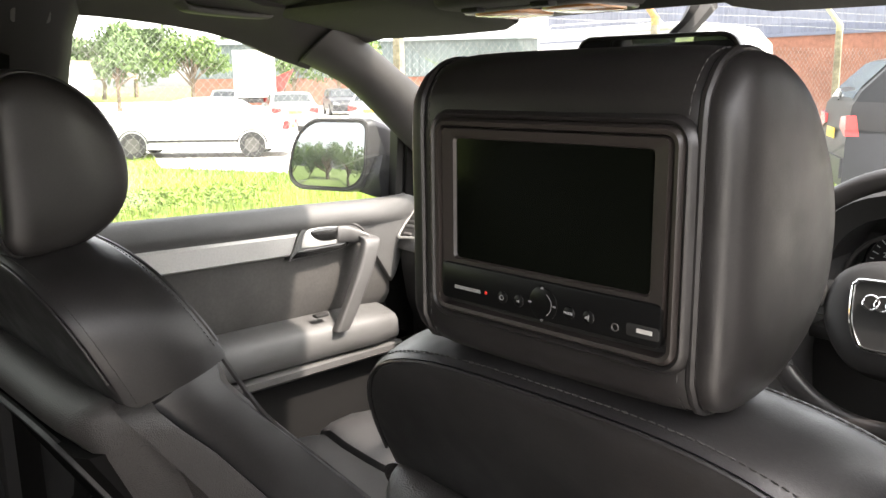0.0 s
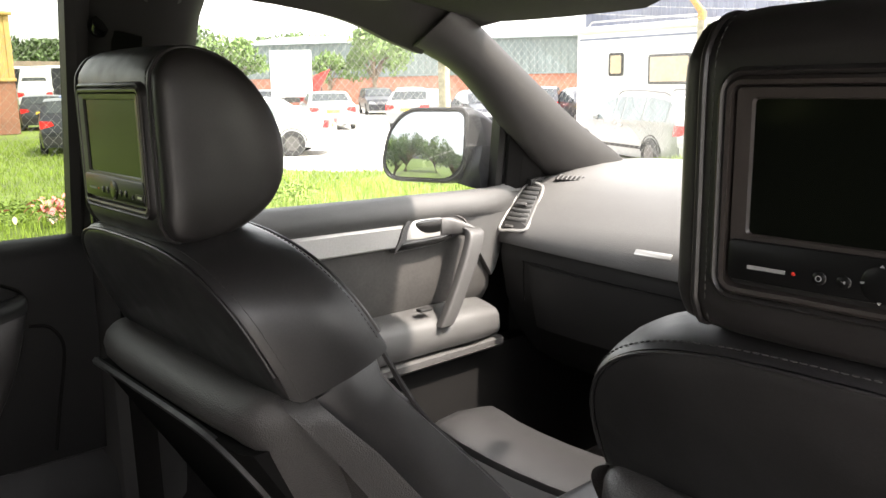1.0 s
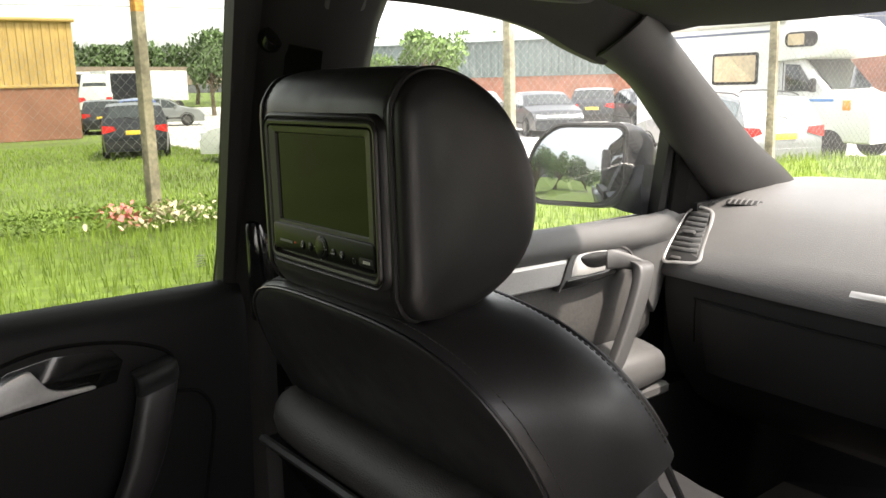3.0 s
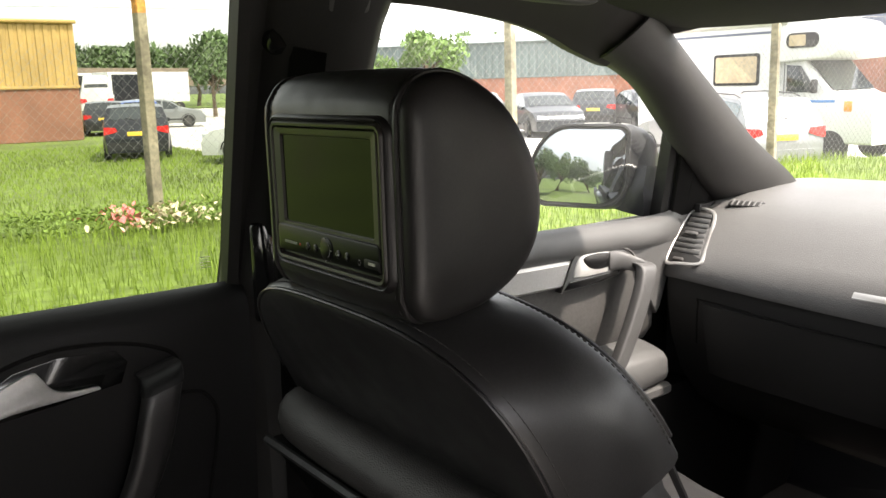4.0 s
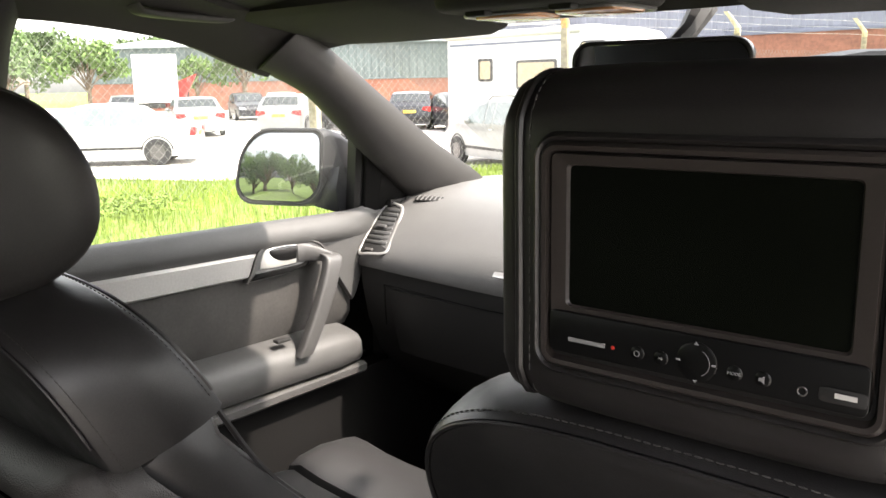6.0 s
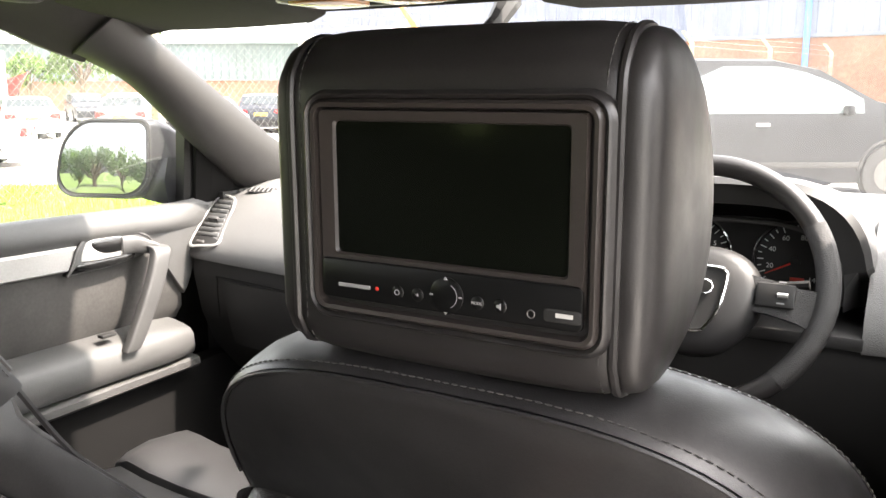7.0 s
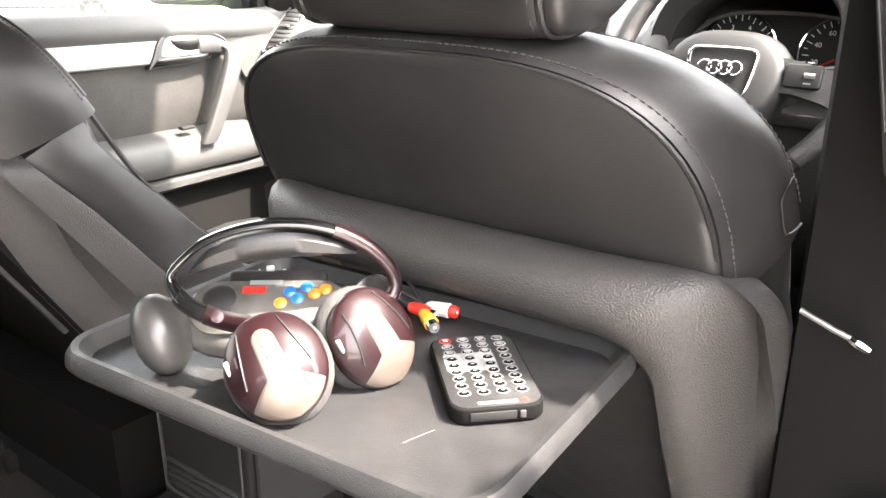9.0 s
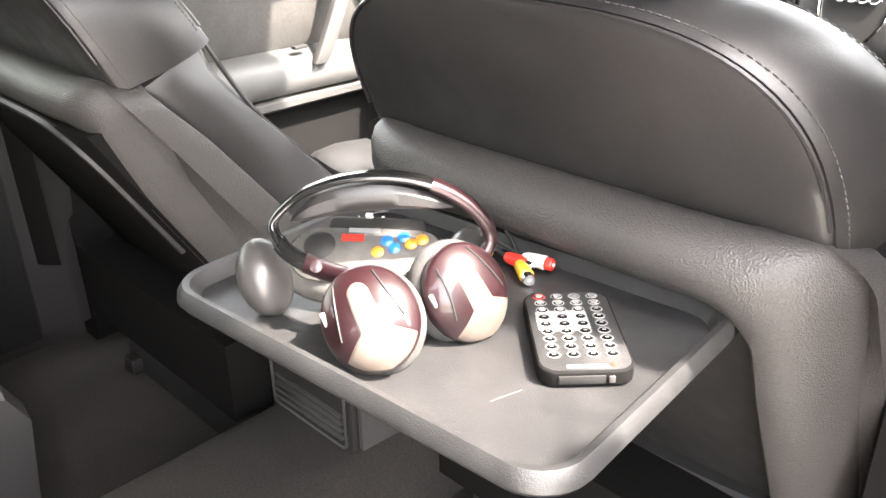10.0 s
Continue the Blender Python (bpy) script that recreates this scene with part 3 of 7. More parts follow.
for s, side in ((-1, "left"), (1, "right")):
    single("trim_kick_panel_" + side, box(0.10, 0.50, 0.80, (s * 0.81, 1.22, 0.74)), BLACK, "black kick panel beside the footwell", "kick panel", kind="structure")
single("trim_sill_left", box(0.10, 3.6, 0.30, (-0.84, -0.4, 0.40)), BLACK, "black sill under the doors", "sill", kind="structure")

# ---- doors ----
def panel_loft(profile, y0, y1, n=9, bow=0.0):
    rings = []
    for k in range(n):
        t = k / (n - 1)
        y = y0 + (y1 - y0) * t
        off = bow * math.sin(math.pi * t)
        rings.append([Vector((x - off, y, z)) for x, z in profile])
    return loft(rings)


UPPER = [(-0.83, 1.118), (-0.795, 1.132), (-0.775, 1.137), (-0.760, 1.132), (-0.750, 1.118), (-0.745, 1.103), (-0.748, 1.088), (-0.757, 1.078), (-0.80, 1.072)]
INSERT = [(-0.80, 1.075), (-0.770, 1.072), (-0.768, 1.04), (-0.776, 0.98), (-0.780, 0.90), (-0.80, 0.87)]
ARM = [(-0.80, 0.893), (-0.775, 0.890), (-0.738, 0.885), (-0.716, 0.878), (-0.706, 0.866), (-0.703, 0.84), (-0.706, 0.808), (-0.714, 0.800), (-0.80, 0.798)]
LIP = [(-0.80, 0.798), (-0.724, 0.797), (-0.716, 0.793), (-0.716, 0.779), (-0.724, 0.772), (-0.80, 0.770)]
LOWER = [(-0.82, 0.76), (-0.758, 0.765), (-0.752, 0.70), (-0.730, 0.60), (-0.728, 0.45), (-0.74, 0.40), (-0.82, 0.40)]


def mirrored(bm):
    moved(bm, Matrix.Diagonal((-1, 1, 1, 1)))
    return bm


def front_door(s):
    side = "passenger" if s < 0 else "driver"
    d = thing("door_1" if s < 0 else "door_2", f"closed grey {side} door with silver trim strip", "car door", kind="structure")
    flip = (lambda b: b) if s < 0 else mirrored
    # upper sill strip, rising gently to the rear
    def recede(x, y):
        r = min(1, max(0, (y - 0.78) / 0.15) ** 1.7)
        return x if x < -0.79 else -0.79 + (x + 0.79) * (1 - 0.75 * r)
    rings = []
    for k in range(19):
        y = 0.12 + 0.92 * k / 18
        dz = 0.014 - 0.022 * (y - 0.12) / 0.80
        rise = 0.026 * max(0, (y - 0.86) / 0.17) ** 1.3
        rings.append([Vector((recede(x, y), y, z + dz + (rise if z > 1.10 else 0))) for x, z in UPPER])
    part("upper_panel", flip(loft(rings)), DOOR_SKIN, d, "soft grey vinyl sill")
    part("suede_insert", flip(panel_loft(INSERT, 0.10, 0.845)), SUEDE, d, "worn dark grey suede insert")
    # silver strip, cut off at a slant by the surround
    strip = []
    for k in range(9):
        t = k / 8
        top, low = 1.092 - 0.011 * t, 1.042 - 0.008 * t
        y0, y1 = 0.12 + 0.462 * t, 0.12 + 0.440 * t
        strip.append([Vector((-0.770, y0, top)), Vector((-0.757, y0, top)), Vector((-0.752, y0, top - 0.006)), Vector((-0.753, y1, low + 0.004)), Vector((-0.758, y1, low)), Vector((-0.770, y1, low))])
    part("trim_strip", flip(loft(strip)), SILVER, d, "brushed aluminium strip")
    # arched surround, with the release lever and its finger recess
    arch = curve_points([Vector((y, z, 0)) for y, z in ((0.549, 1.026), (0.562, 1.048), (0.575, 1.076), (0.596, 1.092), (0.640, 1.0975), (0.690, 1.093), (0.735, 1.078), (0.752, 1.062))], 5)
    arch = [(p.x, p.y) for p in arch]
    part("handle_surround", flip(plate(arch + [(0.735, 1.040), (0.690, 1.032), (0.640, 1.027)], "x", -0.768, -0.7505, 0.003)), PLASTIC, d, "arched grey surround of the door release")
    part("surround_edge", flip(tube([Vector((-0.7505, y, z)) for y, z in arch], 0.0028, 6)), DULL_METAL, d, "raised grey edge of the surround")
    lever = curve_points([Vector((y, z, 0)) for y, z in ((0.580, 1.049), (0.584, 1.066), (0.594, 1.082), (0.612, 1.088), (0.645, 1.089), (0.676, 1.084))], 4)
    part("release_lever", flip(plate([(p.x, p.y) for p in lever] + [(0.672, 1.047), (0.620, 1.046)], "x", -0.756, -0.7485, 0.002)), SILVER, d, "silver release lever")
    well = curve_points([Vector((y, z, 0)) for y, z in ((0.676, 1.0830), (0.640, 1.0862), (0.612, 1.0845), (0.604, 1.0790), (0.612, 1.0680), (0.628, 1.0590), (0.648, 1.0555), (0.673, 1.0560))], 4)
    part("finger_recess", flip(plate([(p.x, p.y) for p in well], "x", -0.754, -0.7478, 0.001)), GLOSS_BLACK, d, "dark finger recess")
    part("lock_switch", flip(plate([(0.556, 1.029), (0.570, 1.0435), (0.640, 1.0445), (0.705, 1.0455), (0.700, 1.036), (0.655, 1.0305)], "x", -0.756, -0.7480, 0.002)), GLOSS_BLACK, d, "black lock switch strip")
    mount = []
    for y, x, zt, zb in ((0.677, -0.7480, 1.086, 1.046), (0.690, -0.7465, 1.084, 1.046), (0.704, -0.7400, 1.080, 1.046), (0.720, -0.7270, 1.073, 1.044), (0.735, -0.7180, 1.066, 1.040), (0.745, -0.7160, 1.060, 1.036)):
        mount.append([Vector((-0.766, y, zt)), Vector((x - 0.004, y, zt)), Vector((x, y, zt - 0.005)), Vector((x, y, zb + 0.005)), Vector((x - 0.004, y, zb)), Vector((-0.766, y, zb))])
    part("handle_mount", flip(loft(mount)), PLASTIC, d, "grey mount of the pull handle")
    # straight slanting pull handle
    path = curve_points([(-0.740, 0.741, 1.058), (-0.722, 0.740, 1.056), (-0.711, 0.737, 1.045), (-0.706, 0.722, 1.010), (-0.704, 0.692, 0.950), (-0.706, 0.660, 0.889), (-0.710, 0.646, 0.862)], 5)
    rings = []
    for i, p in enumerate(path):
        f = i / (len(path) - 1)
        w = 0.0225 - 0.0045 * f
        rings.append([p + Vector((0.011 * cx, w * cy, -0.10 * w * cy * (1 - f))) for cx, cy in rounded_rect(2, 2, 0.40, 4)])
    part("pull_handle", flip(loft(rings)), PLASTIC, d, "straight slanting grey pull handle")
    # armrest with a raised switch
    arm = []
    for k in range(11):
        t = k / 10
        y = 0.10 + 0.718 * t
        dx = -0.012 * math.sin(math.pi * t) + (0.0 if t < 0.95 else -0.012)
        drop = (0.012 * t + 0.008 * max(0, (t - 0.85) / 0.15) ** 2)
        arm.append([Vector((x + (dx if x > -0.77 else 0), y, z + 0.004 - (drop if z > 0.83 else 0))) for x, z in ARM])
    part("armrest", flip(loft(arm)), DOOR_SKIN, d, "grey padded armrest")
    part("window_switch", flip(box(0.018, 0.034, 0.008, (-0.738, 0.615, 0.897), 0.003)), BLACK, d, "black window switch")
    part("armrest_lip", flip(panel_loft(LIP, 0.10, 0.83)), PLASTIC, d, "thin lip below the armrest")
    # shadow below the armrest is put into the colour of panel and pocket
    part("lower_panel", flip(panel_loft(LOWER, 0.06, 1.46)), DEEP, d, "lower door panel, blackened as if in shadow")
    part("door_pocket", flip(box(0.05, 0.55, 0.16, (-0.71, 0.45, 0.52), 0.02, 3)), DEEP, d, "door pocket, blackened as if in shadow")
    low_edge = [(0.72, 1.064), (0.745, 1.056), (0.770, 1.036), (0.796, 0.998), (0.822, 0.960), (0.848, 0.924), (0.866, 0.955), (0.885, 0.995), (0.910, 1.040), (0.945, 1.085)]
    face = []
    for y in np.linspace(0.72, 0.945, 19):
        zb = float(np.interp(y, [p[0] for p in low_edge], [p[1] for p in low_edge]))
        x = recede(-0.7630, y)
        face.append([Vector((x - 0.03, y, 1.115)), Vector((x + 0.006, y, 1.115)), Vector((x + 0.003, y, (1.115 + zb) / 2)), Vector((x, y, zb + 0.003)), Vector((x - 0.003, y, zb)), Vector((x - 0.03, y, zb))])
    part("front_panel", flip(loft(face)), DOOR_SKIN, d, "grey panel in front of the handle")
    # sail panel with tweeter at the mirror
    sail = [(0.908, 1.105), (0.866, 1.322), (0.90, 1.296), (0.96, 1.240), (1.04, 1.160), (1.08, 1.105)]
    part("mirror_sail", flip(moved(plate(sail, "x", -0.006, 0.006, 0.003), Matrix.Translation((-0.786, 0, 1.12)) @ Matrix.Rotation(radians(17), 4, "Y") @ Matrix.Translation((0, 0, -1.12)))), DEEP, d, "black triangular mirror sail panel")
    part("tweeter", flip(moved(plate([(0.945, 1.135), (0.935, 1.205), (0.955, 1.224), (1.010, 1.165), (1.020, 1.140), (1.005, 1.130)], "x", 0.003, 0.0066, 0.001), Matrix.Translation((-0.786, 0, 1.12)) @ Matrix.Rotation(radians(17), 4, "Y") @ Matrix.Translation((0, 0, -1.12)))), DEEP, d, "black tweeter grille")
    part("window_channel", flip(loft([[Vector((x + a, y + b, z)) for a, b in ((-0.02, -0.012), (0.006, -0.012), (0.012, 0.0), (0.006, 0.022), (-0.02, 0.022))] for x, y, z in ((-0.806, 0.900, 1.112), (-0.780, 0.884, 1.20), (-0.746, 0.862, 1.31))])), BLACK, d, "black window channel")
    part("outer_skin", flip(box(0.05, 1.15, 0.75, (-0.86, 0.55, 0.74), 0.02)), GLOSS_BLACK, d, "dark painted outer skin")
    return d


front_door(-1)
front_door(1)

rd = thing("door_3", "closed black rear passenger door with pull handle", "car door", kind="structure")
rings = []
for k in range(11):
    y = -1.15 + 1.10 * k / 10
    rings.append([Vector((x, y, z + 0.022 - 0.012 * k / 10)) for x, z in UPPER[:6] + [(-0.746, 1.05), (-0.748, 0.98), (-0.756, 0.86), (-0.765, 0.78), (-0.80, 0.76)]])
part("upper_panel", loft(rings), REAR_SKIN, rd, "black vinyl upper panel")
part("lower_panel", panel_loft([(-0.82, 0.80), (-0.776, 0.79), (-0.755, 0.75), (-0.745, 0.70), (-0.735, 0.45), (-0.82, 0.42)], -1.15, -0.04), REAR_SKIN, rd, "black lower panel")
part("moulding_groove", tube(curve_points([(-0.746, -0.150, 1.020), (-0.746, -0.122, 1.013), (-0.747, -0.105, 0.985), (-0.749, -0.107, 0.945), (-0.754, -0.118, 0.880), (-0.760, -0.128, 0.81)], 5), 0.0028, 5), DEEP, rd, "dark moulding groove")
rec = [(-0.42, 1.030), (-0.385, 1.066), (-0.34, 1.090), (-0.29, 1.098), (-0.225, 1.092), (-0.212, 1.075), (-0.222, 1.050), (-0.30, 1.040)]
part("handle_recess", plate(rec, "x", -0.760, -0.7445, 0.002), GLOSS_BLACK, rd, "glossy black handle recess")
blade = curve_points([Vector((y, z, 0)) for y, z in ((-0.43, 1.030), (-0.385, 1.058), (-0.345, 1.079), (-0.320, 1.087), (-0.311, 1.078), (-0.300, 1.062), (-0.283, 1.0555), (-0.262, 1.0545), (-0.250, 1.0535), (-0.250, 1.0500), (-0.270, 1.0485), (-0.300, 1.0470), (-0.345, 1.0440), (-0.385, 1.036), (-0.42, 1.022))], 3)
part("release_lever", plate([(p.x, p.y) for p in blade], "x", -0.744, -0.738, 0.0012), SILVER, rd, "curved silver release lever")
hp = curve_points([(-0.746, -0.182, 1.064), (-0.722, -0.182, 1.062), (-0.708, -0.188, 1.036), (-0.705, -0.214, 0.95), (-0.712, -0.258, 0.86), (-0.725, -0.285, 0.80)], 5)
part("pull_handle", loft([[p + Vector((0.012 * a, 0.024 * b, 0.006 * b)) for a, b in rounded_rect(2, 2, 0.6, 4)] for p in hp]), LEATHER_SOFT, rd, "black leather-wrapped pull handle")
cap = [p for p in hp if p.z > 1.043]
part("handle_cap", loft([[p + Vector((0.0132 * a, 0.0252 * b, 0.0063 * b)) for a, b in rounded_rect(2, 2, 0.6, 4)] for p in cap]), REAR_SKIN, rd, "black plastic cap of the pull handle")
part("trim_line", tube(curve_points([(-0.745, -0.43, 1.045), (-0.745, -0.37, 1.088), (-0.745, -0.30, 1.107), (-0.745, -0.22, 1.100), (-0.745, -0.165, 1.080), (-0.745, -0.150, 1.060)], 5), 0.0028, 5), DEEP, rd, "thin moulding above the recess")
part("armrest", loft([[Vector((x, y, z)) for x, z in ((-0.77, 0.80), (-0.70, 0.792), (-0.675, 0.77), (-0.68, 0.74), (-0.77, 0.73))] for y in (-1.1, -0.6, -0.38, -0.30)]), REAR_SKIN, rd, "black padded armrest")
part("outer_skin", box(0.05, 1.15, 0.75, (-0.86, -0.62, 0.74), 0.02), GLOSS_BLACK, rd, "dark painted outer skin")

# ---- dashboard ----
dash = thing("dashboard", "grey soft-touch dashboard with air vents and glove box", "dashboard")
TOP = [(1.47, 1.08), (1.47, 1.150), (1.40, 1.160), (1.28, 1.166), (1.16, 1.165), (1.08, 1.157), (1.02, 1.142), (0.975, 1.122), (0.93, 1.090), (0.895, 1.060), (0.872, 1.036), (0.862, 1.018), (0.864, 1.006), (0.90, 0.995)]


def dash_section(x):
    """The cross-section swells a little towards the middle of the car."""
    c = 1 - (x / 0.76) ** 2
    lift = 0.010 * c
    edge = 0.006 * max(0, (abs(x) - 0.70) / 0.1) ** 2
    return [Vector((x, y - 0.012 * c + edge * 2, z + lift * (1 if z > 1.02 else 0) + (-0.016 * c if z < 1.03 else 0) - edge)) for y, z in TOP]


part("top_panel", loft([dash_section(x) for x in np.linspace(-0.80, -0.19, 15)]), DASH, dash, "soft grey vinyl top")
LOWD = [(0.95, 1.00), (0.872, 1.004), (0.868, 0.985), (0.870, 0.96), (0.885, 0.88), (0.92, 0.80), (0.985, 0.72), (1.08, 0.66), (1.2, 0.64), (1.2, 0.9)]
part("lower_panel", loft([[Vector((x, y, z - 0.014 * (1 - (x / 0.76) ** 2))) for y, z in LOWD] for x in np.linspace(-0.76, -0.19, 9)]), BLACK, dash, "black lower dash")
gd = []
for t in np.linspace(0, 1, 9):
    a, b = LOWD[3], LOWD[5]
    gd.append((0.862 + 0.03 * t ** 1.5, 0.965 - 0.15 * t))
glove = []
for x in np.linspace(-0.675, -0.255, 9):
    e = 0.006 if x in (-0.675, -0.255) else 0
    glove.append([Vector((x, y + e, z - 0.012 * (1 - (x / 0.76) ** 2))) for y, z in gd] + [Vector((x, 0.93, 0.82)), Vector((x, 0.93, 0.96))])
part("glove_box_lid", loft(glove), BLACK, dash, "black glove box lid")
gl = curve_points([(-0.685, 0.866, 0.88), (-0.680, 0.859, 0.962), (-0.66, 0.858, 0.972), (-0.45, 0.856, 0.962), (-0.27, 0.856, 0.958), (-0.247, 0.858, 0.945), (-0.235, 0.872, 0.88)], 5)
part("glove_box_seam", tube(gl, 0.0016, 5), DEEP, dash, "fine black seam round the lid")
part("badge_strip", box(0.082, 0.004, 0.013, (0, 0, 0), 0.0015), SATIN, dash, "small silver badge strip", m=pose(-0.335, 0.848, 1.038, -42, 0, 0))
part("airbag_mark", box(0.035, 0.001, 0.004, (0, 0, 0)), GREY_MARK, dash, "small airbag marking", m=pose(-0.655, 0.868, 1.030, -42, 0, 0))


def face_vent(name, m, w, h, n, parent, label):
    """Outlet with a chrome rim, horizontal slats, a thumb tab and a wheel."""
    v = part(name, plate(rounded_rect(w, h, 0.022, 6), "y", -0.004, 0.012, 0.002), BLACK, parent, label, m=m)
    rim = [Vector((u, -0.004, z)) for u, z in rounded_rect(w, h, 0.022, 6)]
    part("rim", tube(rim, 0.0042, 6, closed=True), CHROME, v, "satin chrome rim")
    for k in range(n):
        z = h / 2 - 0.014 - k * (h - 0.042) / (n - 1)
        part("slat", box(w - 0.014, 0.010, 0.0045, (0, -0.004, z), 0.0015), DULL_METAL, v)
    part("thumb_tab", box(0.020, 0.010, 0.008, (0, -0.011, 0.004), 0.003), PLASTIC, v)
    part("wheel", box(0.030, 0.010, 0.007, (0.0, -0.006, -h / 2 + 0.011), 0.003), DULL_METAL, v)
    return v




def side_vent(s):
    """Leaf-shaped outlet lying in the dash slope, with a satin rim, slats, a thumb tab and a wheel."""
    slope = pose(0, 0.9235, 1.079, 39.9, 0, 0)
    v = part("air_vent", plate([(s * u, w) for u, w in ((-0.765, 0.072), (-0.728, 0.066), (-0.700, -0.008), (-0.688, -0.062), (-0.755, -0.072), (-0.766, -0.06), (-0.776, 0.0))], "z", -0.004, 0.004, 0.001), BLACK, dash, "leaf-shaped side vent with grey slats", m=slope)
    keys = [(-0.766, 0.076), (-0.745, 0.074), (-0.722, 0.062), (-0.705, 0.015), (-0.690, -0.040), (-0.686, -0.062), (-0.700, -0.070), (-0.735, -0.074), (-0.756, -0.077), (-0.767, -0.062), (-0.777, 0.0), (-0.780, 0.055)]
    ring = curve_points([Vector((s * u, w, 0.005)) for u, w in keys + keys[:1]], 3)[:-1]
    part("rim", tube(ring, 0.0038, 8, closed=True, flat=0.6), CHROME_SATIN, v, "satin chrome rim")
    for k in range(8):
        w = 0.056 - 0.0138 * k
        left, right = -0.766 - 0.006 * max(0, w) / 0.06, -0.697 - 0.030 * max(0, (w + 0.05) / 0.11)
        part("slat", moved(box(right - left, 0.0085, 0.003, (0, 0, 0), 0.001), pose(s * (left + right) / 2, w, 0.006, 28, 0, 0)), VENT_SLAT, v)
    part("thumb_tab", box(0.030, 0.009, 0.007, (s * -0.742, 0.002, 0.011), 0.0025), PLASTIC, v)
    part("wheel", box(0.024, 0.008, 0.006, (s * -0.738, -0.0635, 0.006), 0.0025), DULL_METAL, v, "ribbed wheel")
    return v


side_vent(-1)
ov = part("defroster_vent", plate(rounded_rect(0.075, 0.020, 0.009, 5), "z", -0.002, 0.003, 0.001), BLACK, dash, "oval defroster grille", m=pose(-0.680, 1.014, 1.1425, 24, 0, 12))
for k in range(6):
    part("grille_bar", box(0.0035, 0.022, 0.004, (-0.028 + k * 0.0112, 0.001, 0.003), 0.001), DASH, ov)

# centre stack: curved side cheek, screen, vents
cheek = []
for y, z in ((1.02, 1.168), (0.95, 1.155), (0.89, 1.115), (0.85, 1.06), (0.83, 1.0), (0.82, 0.92), (0.80, 0.84), (0.77, 0.76), (0.70, 0.70)):
    cheek.append([Vector((x, y + dy, z)) for x, dy in ((-0.215, 0.03), (-0.205, 0.004), (-0.19, -0.006), (-0.172, -0.004), (-0.165, 0.015), (-0.165, 0.10), (-0.215, 0.10))])
part("stack_cheek", loft(cheek), PLASTIC, dash, "grey curved edge of the centre stack")
part("stack_cheek", mirrored(loft([[p.copy() for p in r] for r in cheek])), PLASTIC, dash, "grey curved edge of the centre stack")
stack = []
for y, z in ((1.10, 1.165), (1.0, 1.16), (0.93, 1.14), (0.89, 1.09), (0.865, 1.03), (0.85, 0.95), (0.83, 0.86), (0.79, 0.77), (0.70, 0.70), (0.70, 0.50)):
    stack.append([Vector((-0.166, y, z)), Vector((0.166, y, z)), Vector((0.166, 1.2, z - 0.01)), Vector((-0.166, 1.2, z - 0.01))])
part("centre_fascia", loft(stack), PLASTIC, dash, "dark grey centre stack")
disp = part("display", plate(rounded_rect(0.20, 0.09, 0.008, 4), "y", -0.004, 0.004, 0.001), GLOSS_BLACK, dash, "dark centre display", m=pose(0, 0.89, 1.108, -28, 0, 0))
face_vent("air_vent", pose(-0.088, 0.848, 1.012, -14, 0, 0), 0.125, 0.075, 6, dash, "centre air vent with chrome rim")
face_vent("air_vent", pose(0.088, 0.848, 1.012, -14, 0, 0), 0.125, 0.075, 6, dash, "centre air vent with chrome rim")
part("control_strip", box(0.27, 0.012, 0.06, (0, 0, 0), 0.004), GLOSS_BLACK, dash, "black control panel", m=pose(0, 0.828, 0.92, -10, 0, 0))

# driver's side: top, instrument hood, dials
part("top_panel", loft([dash_section(x) for x in np.linspace(0.572, 0.80, 8)]), DASH, dash, "soft grey vinyl top")
BAY = [(1.47, 1.08), (1.47, 1.155), (1.40, 1.166), (1.28, 1.172), (1.16, 1.170), (1.08, 1.160), (1.06, 1.14), (1.06, 1.0)]
part("top_panel", loft([[Vector((x, y, z)) for y, z in BAY] for x in np.linspace(0.185, 0.575, 9)]), DASH, dash, "soft grey vinyl top behind the dials")
part("instrument_shelf", box(0.39, 0.20, 0.02, (0.38, 0.955, 1.012), 0.004), BLACK, dash, "black shelf below the dials")
part("lower_panel", loft([[Vector((x, y, z)) for y, z in LOWD] for x in np.linspace(0.19, 0.76, 9)]), BLACK, dash, "black lower dash")
hood = []
for y, grow, lift in ((0.90, 0.0, 0.004), (0.893, 0.012, 0.019), (0.91, 0.020, 0.028), (0.98, 0.024, 0.026), (1.08, 0.022, 0.012), (1.18, 0.010, -0.02), (1.25, -0.01, -0.05)):
    ring = []
    for k in range(25):
        a = math.pi * k / 24
        ring.append(Vector((0.375 + (0.185 + grow) * math.copysign(abs(math.cos(a)) ** 0.62, math.cos(a)), y + (0.06 if abs(math.cos(a)) > 0.98 else 0), 1.045 + (0.164 + lift) * math.sin(a) ** 0.72)))
    hood.append(ring)
inner = [[Vector((0.375 + (p.x - 0.375) * 0.90, 0.905 + 0.13 * j, 1.045 + (p.z - 1.045) * 0.90)) for p in hood[0]] for j in (0, 1)]
part("hood_lining", loft([inner[1], inner[0], hood[0], hood[1], hood[2]], caps=False, closed=False), BLACK, dash, "black lining of the dial hood")
part("instrument_hood", loft(hood[2:], caps=False, closed=False), DASH, dash, "grey curved hood over the dials")
part("instrument_panel", plate([(0.375 + 0.17 * math.copysign(abs(math.cos(a)) ** 0.62, math.cos(a)), 1.03 + 0.13 * math.sin(a)) for a in np.linspace(0, math.pi, 25)], "y", 1.03, 1.045), BLACK, dash, "black instrument panel")
